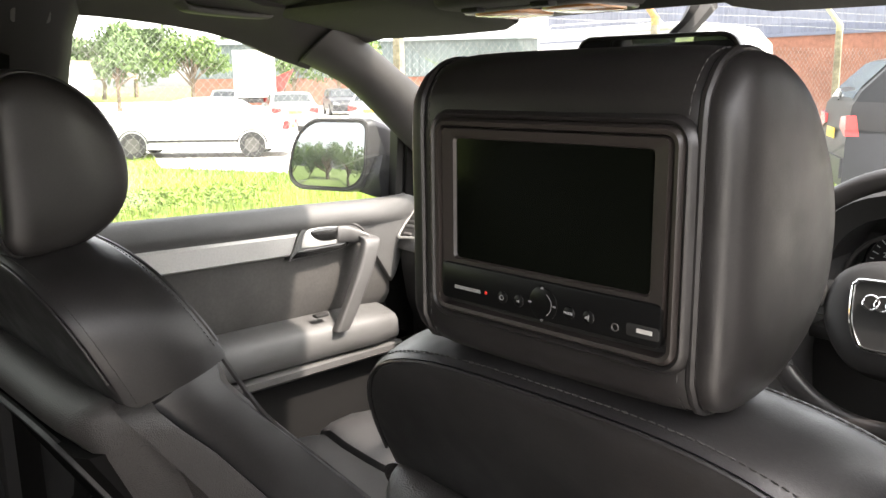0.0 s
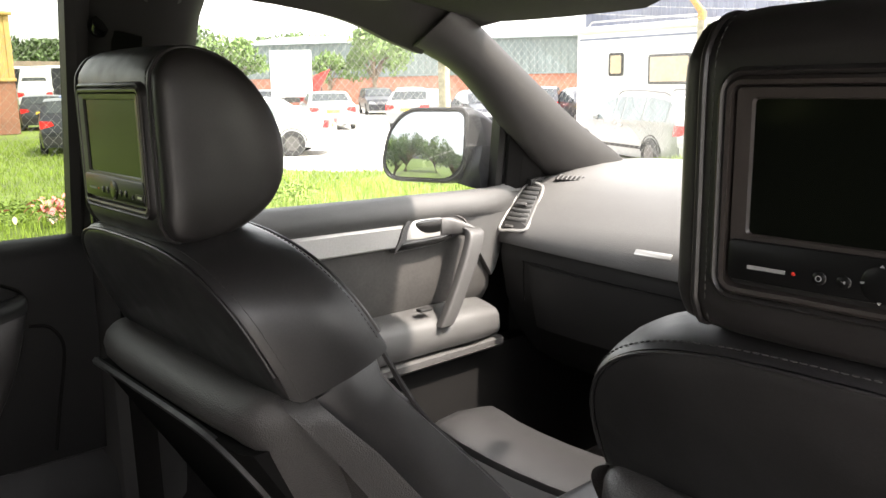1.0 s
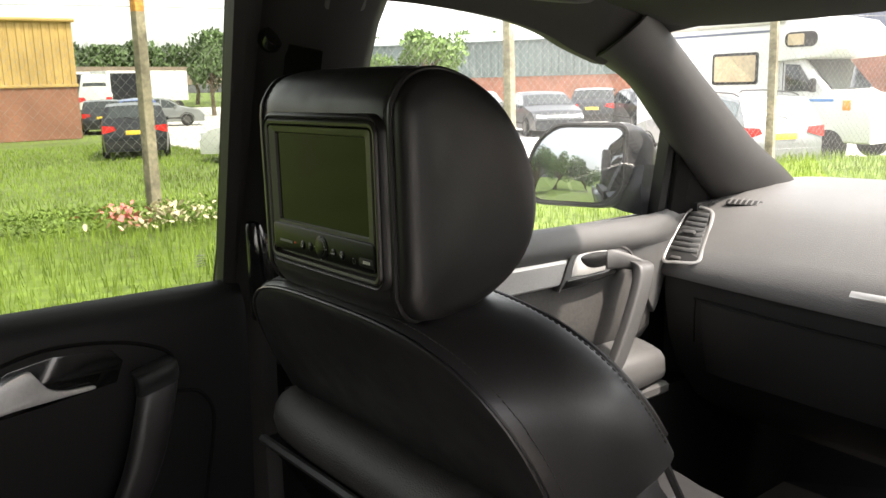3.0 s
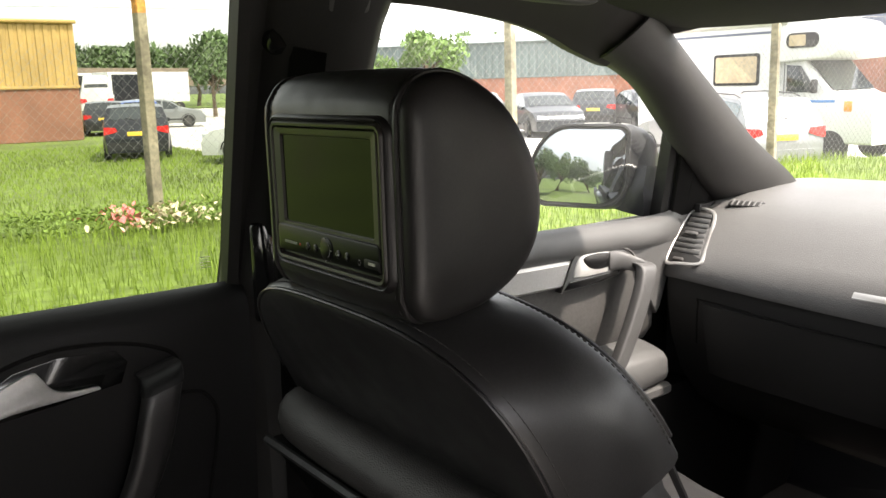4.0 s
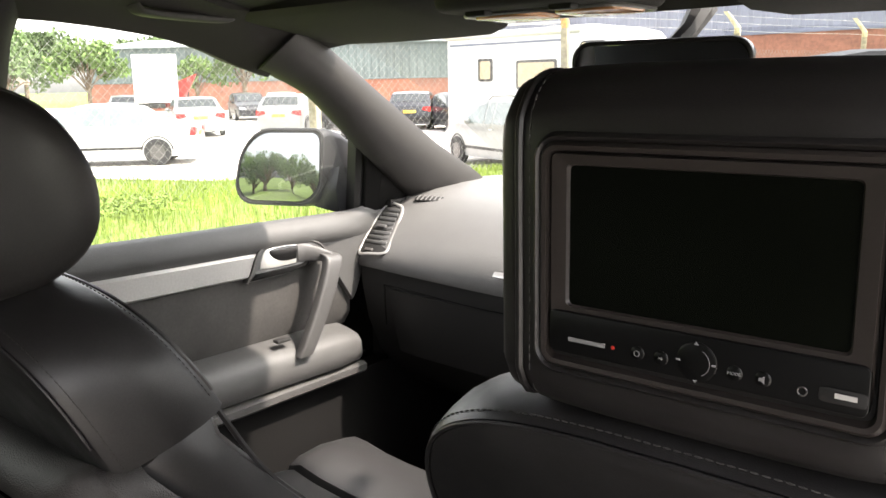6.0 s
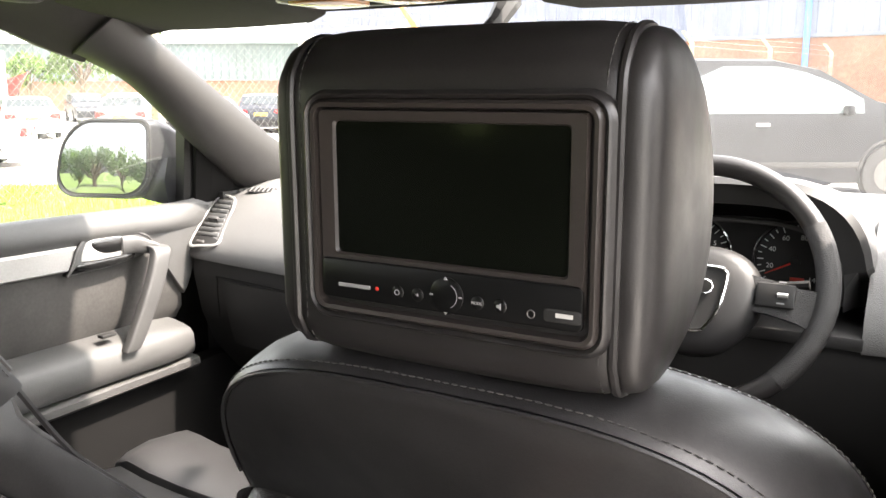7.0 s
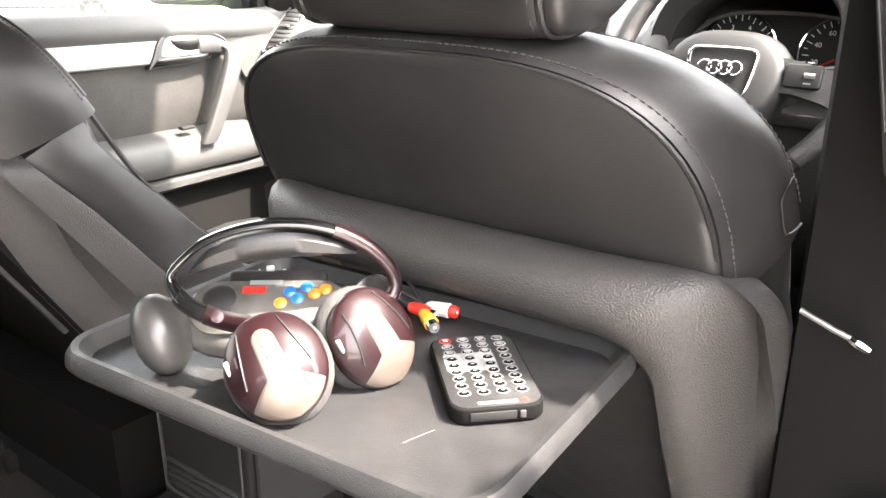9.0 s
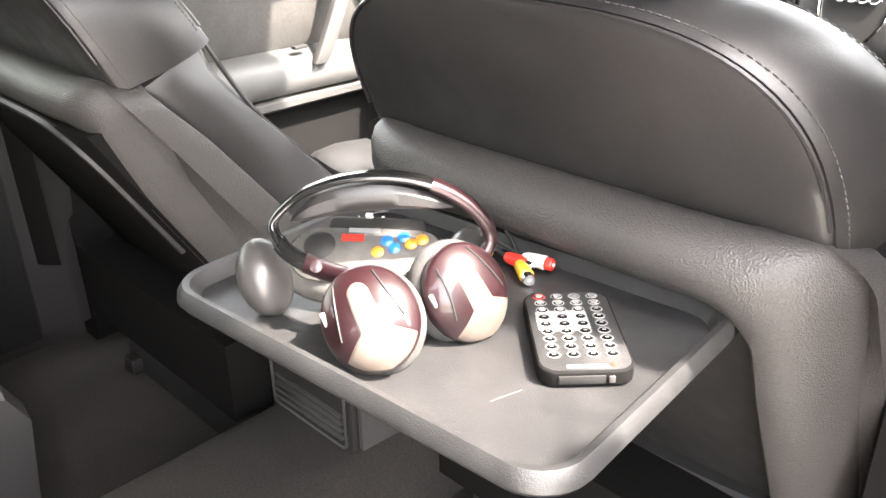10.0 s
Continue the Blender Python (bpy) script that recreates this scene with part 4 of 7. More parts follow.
arch = [Vector((0.375 + 0.163 * math.copysign(abs(math.cos(a)) ** 0.6, math.cos(a)), 0.965, 1.04 + 0.122 * math.sin(a) ** 0.8)) for a in np.linspace(0.0, math.pi, 25)]
part("chrome_arch", tube(arch, 0.0035, 6), DULL_METAL, dash, "satin chrome arch over the dials")
for cx in (0.458, 0.292):
    dial = part("dial", lathe([(0.0, 0), (0.061, 0), (0.063, 0.002), (0.0, 0.003)], (cx, 1.028, 1.092), (90, 0, 0), 32), BLACK, dash, "black dial with white figures")
    part("dial_ring", tube([Vector((cx + 0.065 * math.cos(a), 1.020, 1.092 + 0.065 * math.sin(a))) for a in np.linspace(0, 2 * math.pi, 36, endpoint=False)], 0.0028, 6, closed=True), CHROME, dial, "chrome dial ring")
    ticks = []
    for k in range(25):
        a = radians(225 - 270 * k / 24)
        r0 = 0.050 if k % 2 == 0 else 0.054
        ticks.append(box(0.0014, 0.001, 0.060 - r0, (0, 0, 0)))
        moved(ticks[-1], Matrix.Translation((cx + math.cos(a) * (r0 + 0.060) / 2, 1.0238, 1.092 + math.sin(a) * (r0 + 0.060) / 2)) @ Matrix.Rotation(math.pi / 2 - a, 4, "Y"))
    part("tick_marks", merged(*ticks), WHITE_MARK, dial, "white tick marks")
    figures = ("20", "40", "60", "80", "100", "120", "140") if cx > 0.4 else ("1", "2", "3", "4", "5", "6")
    for k, fig in enumerate(figures):
        a = radians(195 - (240 if cx > 0.4 else 210) * k / (len(figures) - 1))
        part("figure", lettering(fig, 0.0115), WHITE_MARK, dial, smooth=0, m=pose(cx + 0.041 * math.cos(a), 1.0236, 1.092 + 0.041 * math.sin(a), 90, 0, 0))
    part("pointer", tube([(cx, 1.021, 1.092), (cx - 0.046, 1.021, 1.068)], [0.0022, 0.0008], 6), RED_PL, dial, "red pointer")
    part("hub", lathe([(0.0, 0), (0.008, 0), (0.008, 0.006), (0.0, 0.007)], (cx, 1.024, 1.092), (90, 0, 0), 16), BLACK, dial)
part("warning_mark", box(0.022, 0.001, 0.006, (0.462, 1.023, 1.062)), RED_MARK, dash, "red warning mark")
part("light_switch", lathe([(0.0, 0), (0.016, 0), (0.018, 0.006), (0.012, 0.014), (0.0, 0.015)], (0.62, 0.90, 1.05), (60, 0, 0), 20), SATIN, dash, "round light switch")
sd = part("defroster_vent", plate(rounded_rect(0.075, 0.020, 0.009, 5), "z", -0.002, 0.003, 0.001), BLACK, dash, "oval defroster grille", m=pose(0.680, 1.014, 1.1425, 24, 0, -12))
for k in range(6):
    part("grille_bar", box(0.0035, 0.022, 0.004, (-0.028 + k * 0.0112, 0.001, 0.003), 0.001), DASH, sd)
side_vent(1)

# ---- steering wheel ----
wheel = thing("steering_wheel", "black leather steering wheel with perforated grips and chrome badge", "steering wheel", at=(0.349, 0.805, 1.092), rot=(-23, 0, 0))
R = 0.179


def arc(a0, a1, n, r=R, dy=0.0):
    return [Vector((r * math.cos(a), dy, r * math.sin(a))) for a in np.linspace(radians(a0), radians(a1), n)]


part("rim_top", tube(arc(32, 148, 25), 0.0158, 12), HEAD_LEATHER, wheel, "smooth black leather upper rim")
part("rim_grip", tube(arc(-45, 32, 17), 0.0166, 12), PERF, wheel, "perforated leather grip")
part("rim_grip", tube(arc(148, 225, 17), 0.0166, 12), PERF, wheel, "perforated leather grip")
part("rim_bottom", tube(arc(225, 315, 17), 0.0158, 12), HEAD_LEATHER, wheel, "smooth black leather lower rim")
hub = []
for y, k in ((0.045, 0.8), (0.02, 1.0), (0.0, 1.0), (-0.018, 0.93), (-0.028, 0.78), (-0.032, 0.45), (-0.033, 0.1)):
    hub.append([Vector((k * u, y, k * v - 0.020)) for u, v in [(0.097 * math.copysign(abs(math.cos(a)) ** 0.75, math.cos(a)) * (1 - 0.25 * max(0, -math.sin(a))), 0.075 * math.copysign(abs(math.sin(a)) ** 0.85, math.sin(a)) * (1.0 if math.sin(a) > 0 else 1.2)) for a in np.linspace(0, 2 * math.pi, 32, endpoint=False)]])
part("airbag_cover", loft(hub), HUB_SKIN, wheel, "dark grey airbag cover")
shield = [(0.047, 0.030), (0.050, 0.022), (0.044, -0.022), (0.030, -0.050), (0.018, -0.058), (-0.018, -0.058), (-0.030, -0.050), (-0.044, -0.022), (-0.050, 0.022), (-0.047, 0.030), (-0.036, 0.035), (0.036, 0.035)]
sp = curve_points([Vector((u, -0.034, v - 0.018)) for u, v in shield] + [Vector((shield[0][0], -0.034, shield[0][1] - 0.018))], 4)[:-1]
part("shield_rim", tube(sp, 0.0027, 8, closed=True), CHROME, wheel, "chrome shield-shaped rim")
part("shield_face", plate([(p.x * 0.97, (p.z + 0.024) * 0.97 - 0.024) for p in sp], "y", -0.034, -0.026), BLACK, wheel, "black shield face")
for k in range(4):
    cx = -0.0225 + 0.015 * k
    part("badge_ring", tube([Vector((cx + 0.0100 * math.cos(a), -0.037, -0.013 + 0.0100 * math.sin(a))) for a in np.linspace(0, 2 * math.pi, 24, endpoint=False)], 0.0016, 8, closed=True), CHROME, wheel, "chrome badge ring")
for s in (-1, 1):
    spoke = [[Vector((s * x, y + dy, z + dz)) for dy, dz in ((-0.008, h), (0.008, h), (0.010, -h), (-0.006, -h))] for x, y, z, h in ((0.065, -0.012, -0.010, 0.026), (0.105, -0.012, -0.014, 0.024), (0.145, -0.006, -0.022, 0.024), (0.180, 0.0, -0.030, 0.030))]
    part("spoke", loft(spoke), PERF, wheel, "perforated leather spoke")
    b = part("switch_pad", box(0.052, 0.010, 0.034, (s * 0.115, -0.020, -0.012), 0.004), BLACK, wheel, "black switch pad")
    part("roller", tube([(s * 0.118, -0.026, -0.012), (s * 0.132, -0.026, -0.012)], 0.004, 8), SATIN, b, "silver roller")
    for dz in (0.009, -0.025 + 0.004):
        part("mark", box(0.010, 0.001, 0.002, (s * 0.123, -0.0255, dz - 0.002)), GREY_MARK, b)
part("column_cover", moved(loft([[Vector((w * math.cos(a), y, w * 0.8 * math.sin(a) - 0.02)) for a in np.linspace(0, 2 * math.pi, 16, endpoint=False)] for y, w in ((0.04, 0.05), (0.12, 0.065), (0.22, 0.08))]), Matrix.Identity(4)), BLACK, wheel, "black column cover")
for s in (-1, 1):
    part("stalk", tube([(s * 0.05, 0.05, 0.0), (s * 0.10, 0.05, 0.012), (s * 0.15, 0.045, 0.02)], [0.006, 0.008, 0.007], 8), BLACK, wheel, "black stalk")

# ---- mirrors, visors, roof fittings ----
rv = thing("rear_view_mirror", "black rear-view mirror hanging from the windscreen", "mirror", at=(0.045, 0.655, 1.422), rot=(4, 0, 7))
part("housing", merged(plate(rounded_rect(0.245, 0.062, 0.024, 7), "y", 0.0, 0.034, 0.012, 4)), GLOSS_BLACK, rv, "glossy black housing")
part("rim", tube([Vector((u, 0.001, v)) for u, v in rounded_rect(0.243, 0.060, 0.024, 7)], 0.0035, 6, closed=True), BLACK, rv, "black rim")
part("mirror_glass", plate(rounded_rect(0.236, 0.054, 0.022, 7), "y", -0.002, 0.002), MIRROR, rv, "reflecting glass")
part("mount", tube([(0.0, 0.03, 0.01), (0.02, 0.07, 0.04), (0.03, 0.11, 0.075)], [0.012, 0.014, 0.02], 8), BLACK, rv, "black mount")


def visor(s):
    v = thing("sun_visor", "dark cloth sun visor folded up under the headliner", "sun visor", group="sun visors")
    rings = []
    for k in range(11):
        t = k / 10
        x = s * (0.60 - 0.42 * t)
        r = 0.4 if t in (0, 1) else 1.0
        y0, y1, z0, z1 = 0.43, 0.640, 1.516, 1.486
        sag = 0.012 * math.sin(math.pi * t)
        c0, c1 = Vector((x, y0 + (0.02 if t in (0, 1) else 0), z0)), Vector((x, y1 - (0.02 if t in (0, 1) else 0), z1 - sag * 0.3))
        th = 0.011 * r
        rings.append([c0 + Vector((0, 0, th)), c0 + Vector((0, -th, 0)), c0 + Vector((0, 0, -th)), c1 + Vector((0, 0, -th)), c1 + Vector((0, th * 1.2, 0)), c1 + Vector((0, 0, th))])
    part("panel", loft(rings), HEADLINER, v, "padded cloth panel")
    part("pivot", tube([(s * 0.60, 0.61, 1.505), (s * 0.615, 0.615, 1.515)], 0.007, 8), BLACK, v, "black pivot")
    return v


visor(-1)
visor(1)
gh = thing("grab_handle", "black roof grab handle above the passenger door", "grab handle")
gp = curve_points([(-0.575, 0.245, 1.540), (-0.566, 0.25, 1.520), (-0.562, 0.27, 1.510), (-0.560, 0.385, 1.506), (-0.562, 0.412, 1.512), (-0.572, 0.422, 1.530)], 5)
part("grip", loft([[p + Vector((0.012 * a, 0.004 * a, 0.006 * b)) for a, b in rounded_rect(2, 2, 0.7, 3)] for p in gp]), PLASTIC, gh, "grey plastic grip")
oc = thing("roof_console", "black roof console with amber-tinted reading lamp lenses", "reading lamp", at=(0.0, 0.455, 1.512))
part("housing", plate(rounded_rect(0.24, 0.20, 0.05, 6), "z", -0.028, 0.01, 0.012, 3), HEADLINER, oc, "black housing")
for dx in (-0.058, 0.058):
    part("lens", plate(rounded_rect(0.085, 0.09, 0.02, 5, dx, 0.02), "z", -0.034, -0.02, 0.003), LAMP_LENS, oc, "amber-tinted lens")
    part("switch", box(0.03, 0.018, 0.008, (dx, -0.06, -0.030), 0.003), BLACK, oc, "black switch")
part("lens_rim", tube([Vector((u, v, -0.029)) for u, v in rounded_rect(0.215, 0.11, 0.02, 5, 0, 0.02)], 0.003, 6, closed=True), SATIN, oc, "satin rim")

# door mirror outside the passenger window
dm = thing("door_mirror", "black door mirror with chrome-edged glass outside the passenger door", "wing mirror", at=(-0.954, 0.804, 1.222), rot=(-5, 0, 18.5))


def mirror_outline(w, h, shift=0.0, drop=0.0):
    """Round on the outer side, squarer towards the car."""
    pts = []
    for sx, sy, a0, r in ((1, 1, 0, 0.020), (-1, 1, 90, 0.082), (-1, -1, 180, 0.052), (1, -1, 270, 0.060)):
        for k in range(8):
            a = radians(a0 + 90 * k / 7)
            u, v = sx * (w / 2 - r) + r * math.cos(a), sy * (h / 2 - r) + r * math.sin(a)
            u += 0.24 * (v + h / 2) * max(0, 0.30 - u / w)
            pts.append((shift + u, drop + v))
    return pts


hs = []
for y, w, h, sh, dr in ((-0.004, 0.236, 0.168, 0.0, 0.0), (0.012, 0.246, 0.178, 0.003, 0.0), (0.05, 0.240, 0.170, 0.016, -0.002), (0.09, 0.200, 0.145, 0.040, -0.006), (0.12, 0.15, 0.115, 0.062, -0.012), (0.135, 0.10, 0.09, 0.075, -0.016)):
    hs.append([Vector((u, y, v)) for u, v in mirror_outline(w, h, sh, dr)])
part("housing", loft(hs), HOUSING, dm, "black housing")
part("rim", tube([Vector((u, -0.004, v)) for u, v in mirror_outline(0.236, 0.168)], 0.0045, 6, closed=True), BLACK, dm, "black rim")
curved = [[Vector((k * u, -0.0125 + k * k * (u * u + v * v) / 2.4, k * v)) for u, v in mirror_outline(0.222, 0.154)] for k in (1.0, 0.85, 0.7, 0.55, 0.4, 0.25, 0.1, 0.02)]
part("mirror_glass", loft([[p + Vector((0, 0.008, 0)) for p in curved[0]]] + curved), DOOR_MIRROR, dm, "convex reflecting glass", smooth=60)
part("arm", loft([[Vector((x, y, z + dz)) for y, dz in ((0.015, h), (0.09, h), (0.105, 0), (0.09, -h), (0.015, -h), (0.0, 0))] for x, z, h in ((0.02, -0.066, 0.010), (0.06, -0.060, 0.022), (0.09, -0.054, 0.034), (0.115, -0.050, 0.044), (0.15, -0.048, 0.052))]), HOUSING, dm, "black arm")
single("trim_pillar_side", loft([[Vector((0.640, 0.140, z)), Vector((0.645, 0.128, z)), Vector((0.70, 0.122, z)), Vector((0.84, 0.12, z)), Vector((0.84, 0.22, z)), Vector((0.645, 0.22, z))] for z in (0.40, 0.75, 1.0, 1.2, 1.36)]), DEEP, "black inner side of the door pillar", "pillar trim", kind="structure")
tongue = thing("belt_tongue", "chrome seat belt tongue hanging at the door pillar", "belt tongue")
part("bar", tube([(0.648, 0.116, 1.016), (0.672, 0.112, 1.009), (0.688, 0.110, 1.005)], 0.0022, 8), SATIN, tongue, "thin metal bar")
part("tip", tube([(0.684, 0.110, 1.006), (0.690, 0.109, 1.004), (0.697, 0.109, 1.001)], [0.003, 0.0042, 0.003], 8), CHROME, tongue, "bright metal tip")

# added out of view: a plain wall that keeps right-rear daylight off the seats
single("wall_right_rear", box(0.06, 0.50, 1.12, (0.87, -1.10, 0.98), 0.02), BLACK, "black unseen wall added to block light from the right rear", "wall", kind="structure")
# unseen wall where the open door would stand, sized to block side light
single("wall_right_door", moved(box(0.05, 0.96, 1.06, (0, -0.48, 0.98), 0.02), pose(0.90, 0.0, 0, 0, 0, 42)), BLACK, "black unseen wall in place of the open rear door, blocking light", "car door", kind="structure")

# outer bodywork of the car round the cabin
shellwork = thing("wall_bodywork", "dark painted bodywork round the cabin", "bodywork", kind="structure")
BODY_PAINT = material("dark_car_body_paint", (0.020, 0.021, 0.024), 0.25, coat=0.7, stain=0.08, stain_scale=1.5)
bon = []
for y, z, w in ((1.50, 1.060, 0.80), (1.62, 1.055, 0.84), (1.95, 1.02, 0.85), (2.20, 0.965, 0.83), (2.36, 0.88, 0.78), (2.42, 0.70, 0.76), (2.44, 0.42, 0.78)):
    bon.append([Vector((x * w, y - 0.10 * x * x, z - 0.05 * x ** 4)) for x in np.linspace(-1, 1, 11)] + [Vector((x * w, y - 0.16, min(z - 0.05, 0.35))) for x in (1, -1)])
part("bonnet", loft(bon), BODY_PAINT, shellwork, "curved bonnet and nose")
roof = []
for y, dz in ((-2.26, -0.05), (-2.1, -0.005), (-1.4, 0.012), (-0.6, 0.018), (0.1, 0.010), (0.45, -0.010), (0.66, -0.045)):
    top = [Vector((x * 0.665, y, 1.612 + dz + 0.036 * (1 - x * x))) for x in np.linspace(-1, 1, 11)]
    roof.append(top + [p - Vector((0, 0, 0.012)) for p in reversed(top)])
part("roof_skin", loft(roof), BODY_PAINT, shellwork, "dark roof skin")
for sx in (-1, 1):
    part("roof_bar", tube([(sx * 0.60, -1.9, 1.632), (sx * 0.60, -1.8, 1.672), (sx * 0.60, 0.1, 1.678), (sx * 0.60, 0.25, 1.632)], 0.014, 8), SATIN, shellwork, "roof bar")
    part("wing", box(0.06, 0.62, 0.50, (sx * 0.84, 1.98, 0.72), 0.03, 3), BODY_PAINT, shellwork, "front wing")
    part("quarter_panel", box(0.04, 1.05, 0.72, (sx * 0.88, -1.74, 0.76), 0.02), BODY_PAINT, shellwork, "rear quarter panel")
    for wy in (1.93, -1.55):
        w = part("wheel", lathe([(0.0, -0.11), (0.27, -0.11), (0.36, -0.09), (0.375, 0.0), (0.36, 0.10), (0.27, 0.115), (0.24, 0.10), (0.0, 0.09)], n=28), RUBBER, shellwork, "black tyre", m=pose(sx * 0.82, wy, 0.375, 0, sx * 90, 0))
        part("rim", lathe([(0.0, 0.10), (0.05, 0.115), (0.20, 0.105), (0.235, 0.118), (0.24, 0.10)], n=24), SATIN, w, "alloy rim")
part("tail_panel", box(1.56, 0.05, 0.72, (0, -2.33, 0.76), 0.02), BODY_PAINT, shellwork, "tailgate skin")


# ---- front seats ----
RECLINE = [0.45, 0.45]


def lean(z, d=0.0):
    """The backrest slopes forward below the shoulder pad, its front more than its rear."""
    t = min(1, max(0, d / 0.19))
    return (RECLINE[0] + (RECLINE[1] - RECLINE[0]) * t) * max(0.0, 1.04 - z)


def seat(name, at, label, tray_open, recline, outer):
    RECLINE[:] = recline
    st = thing(name, label, "car seat", group="front seats", at=at)
    dz, dx = (-0.008, -0.006) if tray_open else (0.003, -0.005)
    front_y = 0.100 if tray_open else 0.122
    shell_w = 0.240 if tray_open else 0.232

    def pad_shape(t):
        """Half width, top, arch foot, squareness, rear offset, slope and lower edge, from the rear seam (0) to the front edge (1)."""
        mix = lambda p, q: p + (q - p) * t
        return mix(0.2254, 0.2402), mix(1.1965, 1.2060) + dz, mix(1.0288, 1.0438) + dz, mix(3.28, 3.07), mix(0.0, front_y), mix(0.47, 0.569), mix(1.030, 1.076) + dz

    def pad_ring(t, grow=0.0, scale=1.0, back=0.0, n=36, low=6):
        w, zt, zc, e, y0, k, zlow = pad_shape(t)
        w, zt = w + grow, zt + grow
        a0 = math.asin((max(0.0, zlow - zc) / (zt - zc)) ** (e / 2))
        pts = []
        for i in range(n + 1):
            a = a0 + (math.pi - 2 * a0) * i / n
            c = math.cos(a)
            pts.append((-w * math.copysign(abs(c) ** (2 / e), c), zc + (zt - zc) * math.sin(a) ** (2 / e)))
        x1 = pts[-1][0]
        pts += [(x1 - 2 * x1 * (i + 1) / (low + 1), zlow) for i in range(low)]
        mid = (zlow + zt) / 2
        out = []
        for x, z in pts:
            x, z = x * scale + dx * (1 - t), mid + (z - mid) * scale
            out.append(Vector((x, y0 + k * (zt - z) + back, z)))
        return out

    def pad_side(t, z, grow=0.0):
        """A point on the outer flank of the pad."""
        w, zt, zc, e, y0, k, _ = pad_shape(t)
        q = ((z - zc) / (zt - zc)) ** e
        return Vector((outer * ((w + grow) * (1 - q) ** (1 / e)), y0 + k * (zt - z), z))

    def on_arch(p):
        return p.z > 1.034 + dz

    # shoulder pad: flat leaning rear panel, rounded flank between two seams, dished front
    rear = [pad_ring(0.0, 0.0, q, -0.004 * (1 - q * q)) for q in (0.05, 0.3, 0.6, 0.85, 0.95)] + [pad_ring(0.0, 0.0, 0.985, 0.0015), pad_ring(0.0, 0.0, 1.0, 0.006)]
    part("rear_panel", loft(rear), LEATHER_SOFT, st, "smooth black leather rear panel")
    rim = [pad_ring(0.0, 0.0, 0.975, 0.008), pad_ring(0.0, -0.0005, 1.0, 0.0065), pad_ring(0.03, 0.002), pad_ring(0.07, 0.0045), pad_ring(0.15, 0.007), pad_ring(0.30, 0.010), pad_ring(0.5, 0.012), pad_ring(0.7, 0.011),
           pad_ring(0.86, 0.008), pad_ring(0.95, 0.004), pad_ring(1.0, 0.0), pad_ring(1.0, 0.0, 0.95, 0.004), pad_ring(1.0, 0.0, 0.86, -0.004), pad_ring(1.0, 0.0, 0.6, -0.03), pad_ring(1.0, 0.0, 0.3, -0.04), pad_ring(1.0, 0.0, 0.05, -0.042)]
    part("shoulder_pad", loft(rim), LEATHER_SOFT, st, "black leather shoulder pad")
    part("seam_piping", tube([p for p in pad_ring(0.012, 0.0002) if on_arch(p)], 0.0017, 6), LEATHER_SOFT, st, "raised leather seam")
    part("stitching", stitches(evenly([p for p in pad_ring(0.09, 0.0058, n=60) if on_arch(p)], 0.0062), 0.004, 0.0008), THREAD, st, "grey stitching", smooth=0)

    # lower backrest with side bolsters, sloping forward
    def low_ring(w, zt, d, cut=0.0):
        pts = []
        for k in range(17):
            t = k / 16
            pts.append((-w, 0.56 + (zt - 0.03 - 0.56) * t))
        pts += [(-w + 0.03 * u, zt - 0.03 * (1 - v)) for u, v in ((0.3, 0.71), (1, 1))]
        pts += [(x, zt) for x in np.linspace(-w + 0.06, w - 0.06, 9)]
        pts += [(w - 0.03 * u, zt - 0.03 * (1 - v)) for u, v in ((1, 1), (0.3, 0.71))]
        for k in range(17):
            t = 1 - k / 16
            pts.append((w, 0.56 + (zt - 0.03 - 0.56) * t))
        depth = d if callable(d) else (lambda x, z: d)
        return [Vector((x * (1 + 0.06 * min(1, max(0, (1.02 - z) / 0.2))), depth(x, z) + lean(z, depth(x, z)), z)) for x, z in pts]

    def front(x, z):
        t = min(1, max(0, (abs(x) - 0.09) / 0.09))
        return 0.140 + 0.055 * t * t * (3 - 2 * t)
    part("backrest", loft([low_ring(0.212, 1.02, 0.06), low_ring(0.224, 1.034, 0.09), low_ring(0.233, 1.046, 0.118), low_ring(0.238, 1.060, 0.145), low_ring(0.237, 1.070, 0.170), low_ring(0.230, 1.074, 0.192), low_ring(0.215, 1.072, 0.202),
                           low_ring(0.19, 1.03, front), low_ring(0.15, 1.0, front), low_ring(0.10, 0.95, front), low_ring(0.03, 0.9, front)]), LEATHER_SOFT, st, "black leather bolstered backrest")
    part("front_piping", tube([p for p in pad_ring(1.0, 0.0005) if p.z > 1.08 + dz], 0.0026, 6), LEATHER_SOFT, st, "piping along the front edge")
    part("stitching", stitches(evenly([p for p in pad_ring(0.915, 0.0068, n=60) if p.z > 1.082 + dz], 0.0062), 0.004, 0.0009), THREAD, st, "grey stitching", smooth=0)
    for s in (-1, 1):
        low = [Vector((s * x, d + lean(z, d), z)) for x, d, z in ((0.226, 0.197, 1.072), (0.228, 0.197, 0.98), (0.228, 0.197, 0.90), (0.228, 0.197, 0.80), (0.228, 0.197, 0.68))]
        part("front_piping", tube(curve_points(low, 5), 0.0036, 6), LEATHER_SOFT, st, "piping along the lower bolster")
    # sewn outline of the airbag tag, lying on the side of the pad
    seam = [pad_side(0.86, 1.066, 0.0095), pad_side(0.70, 1.064, 0.0110), pad_side(0.60, 1.066, 0.0118), pad_side(0.57, 1.072, 0.0118), pad_side(0.585, 1.088, 0.0118), pad_side(0.62, 1.094, 0.0116), pad_side(0.74, 1.100, 0.0108), pad_side(0.88, 1.104, 0.0088)]
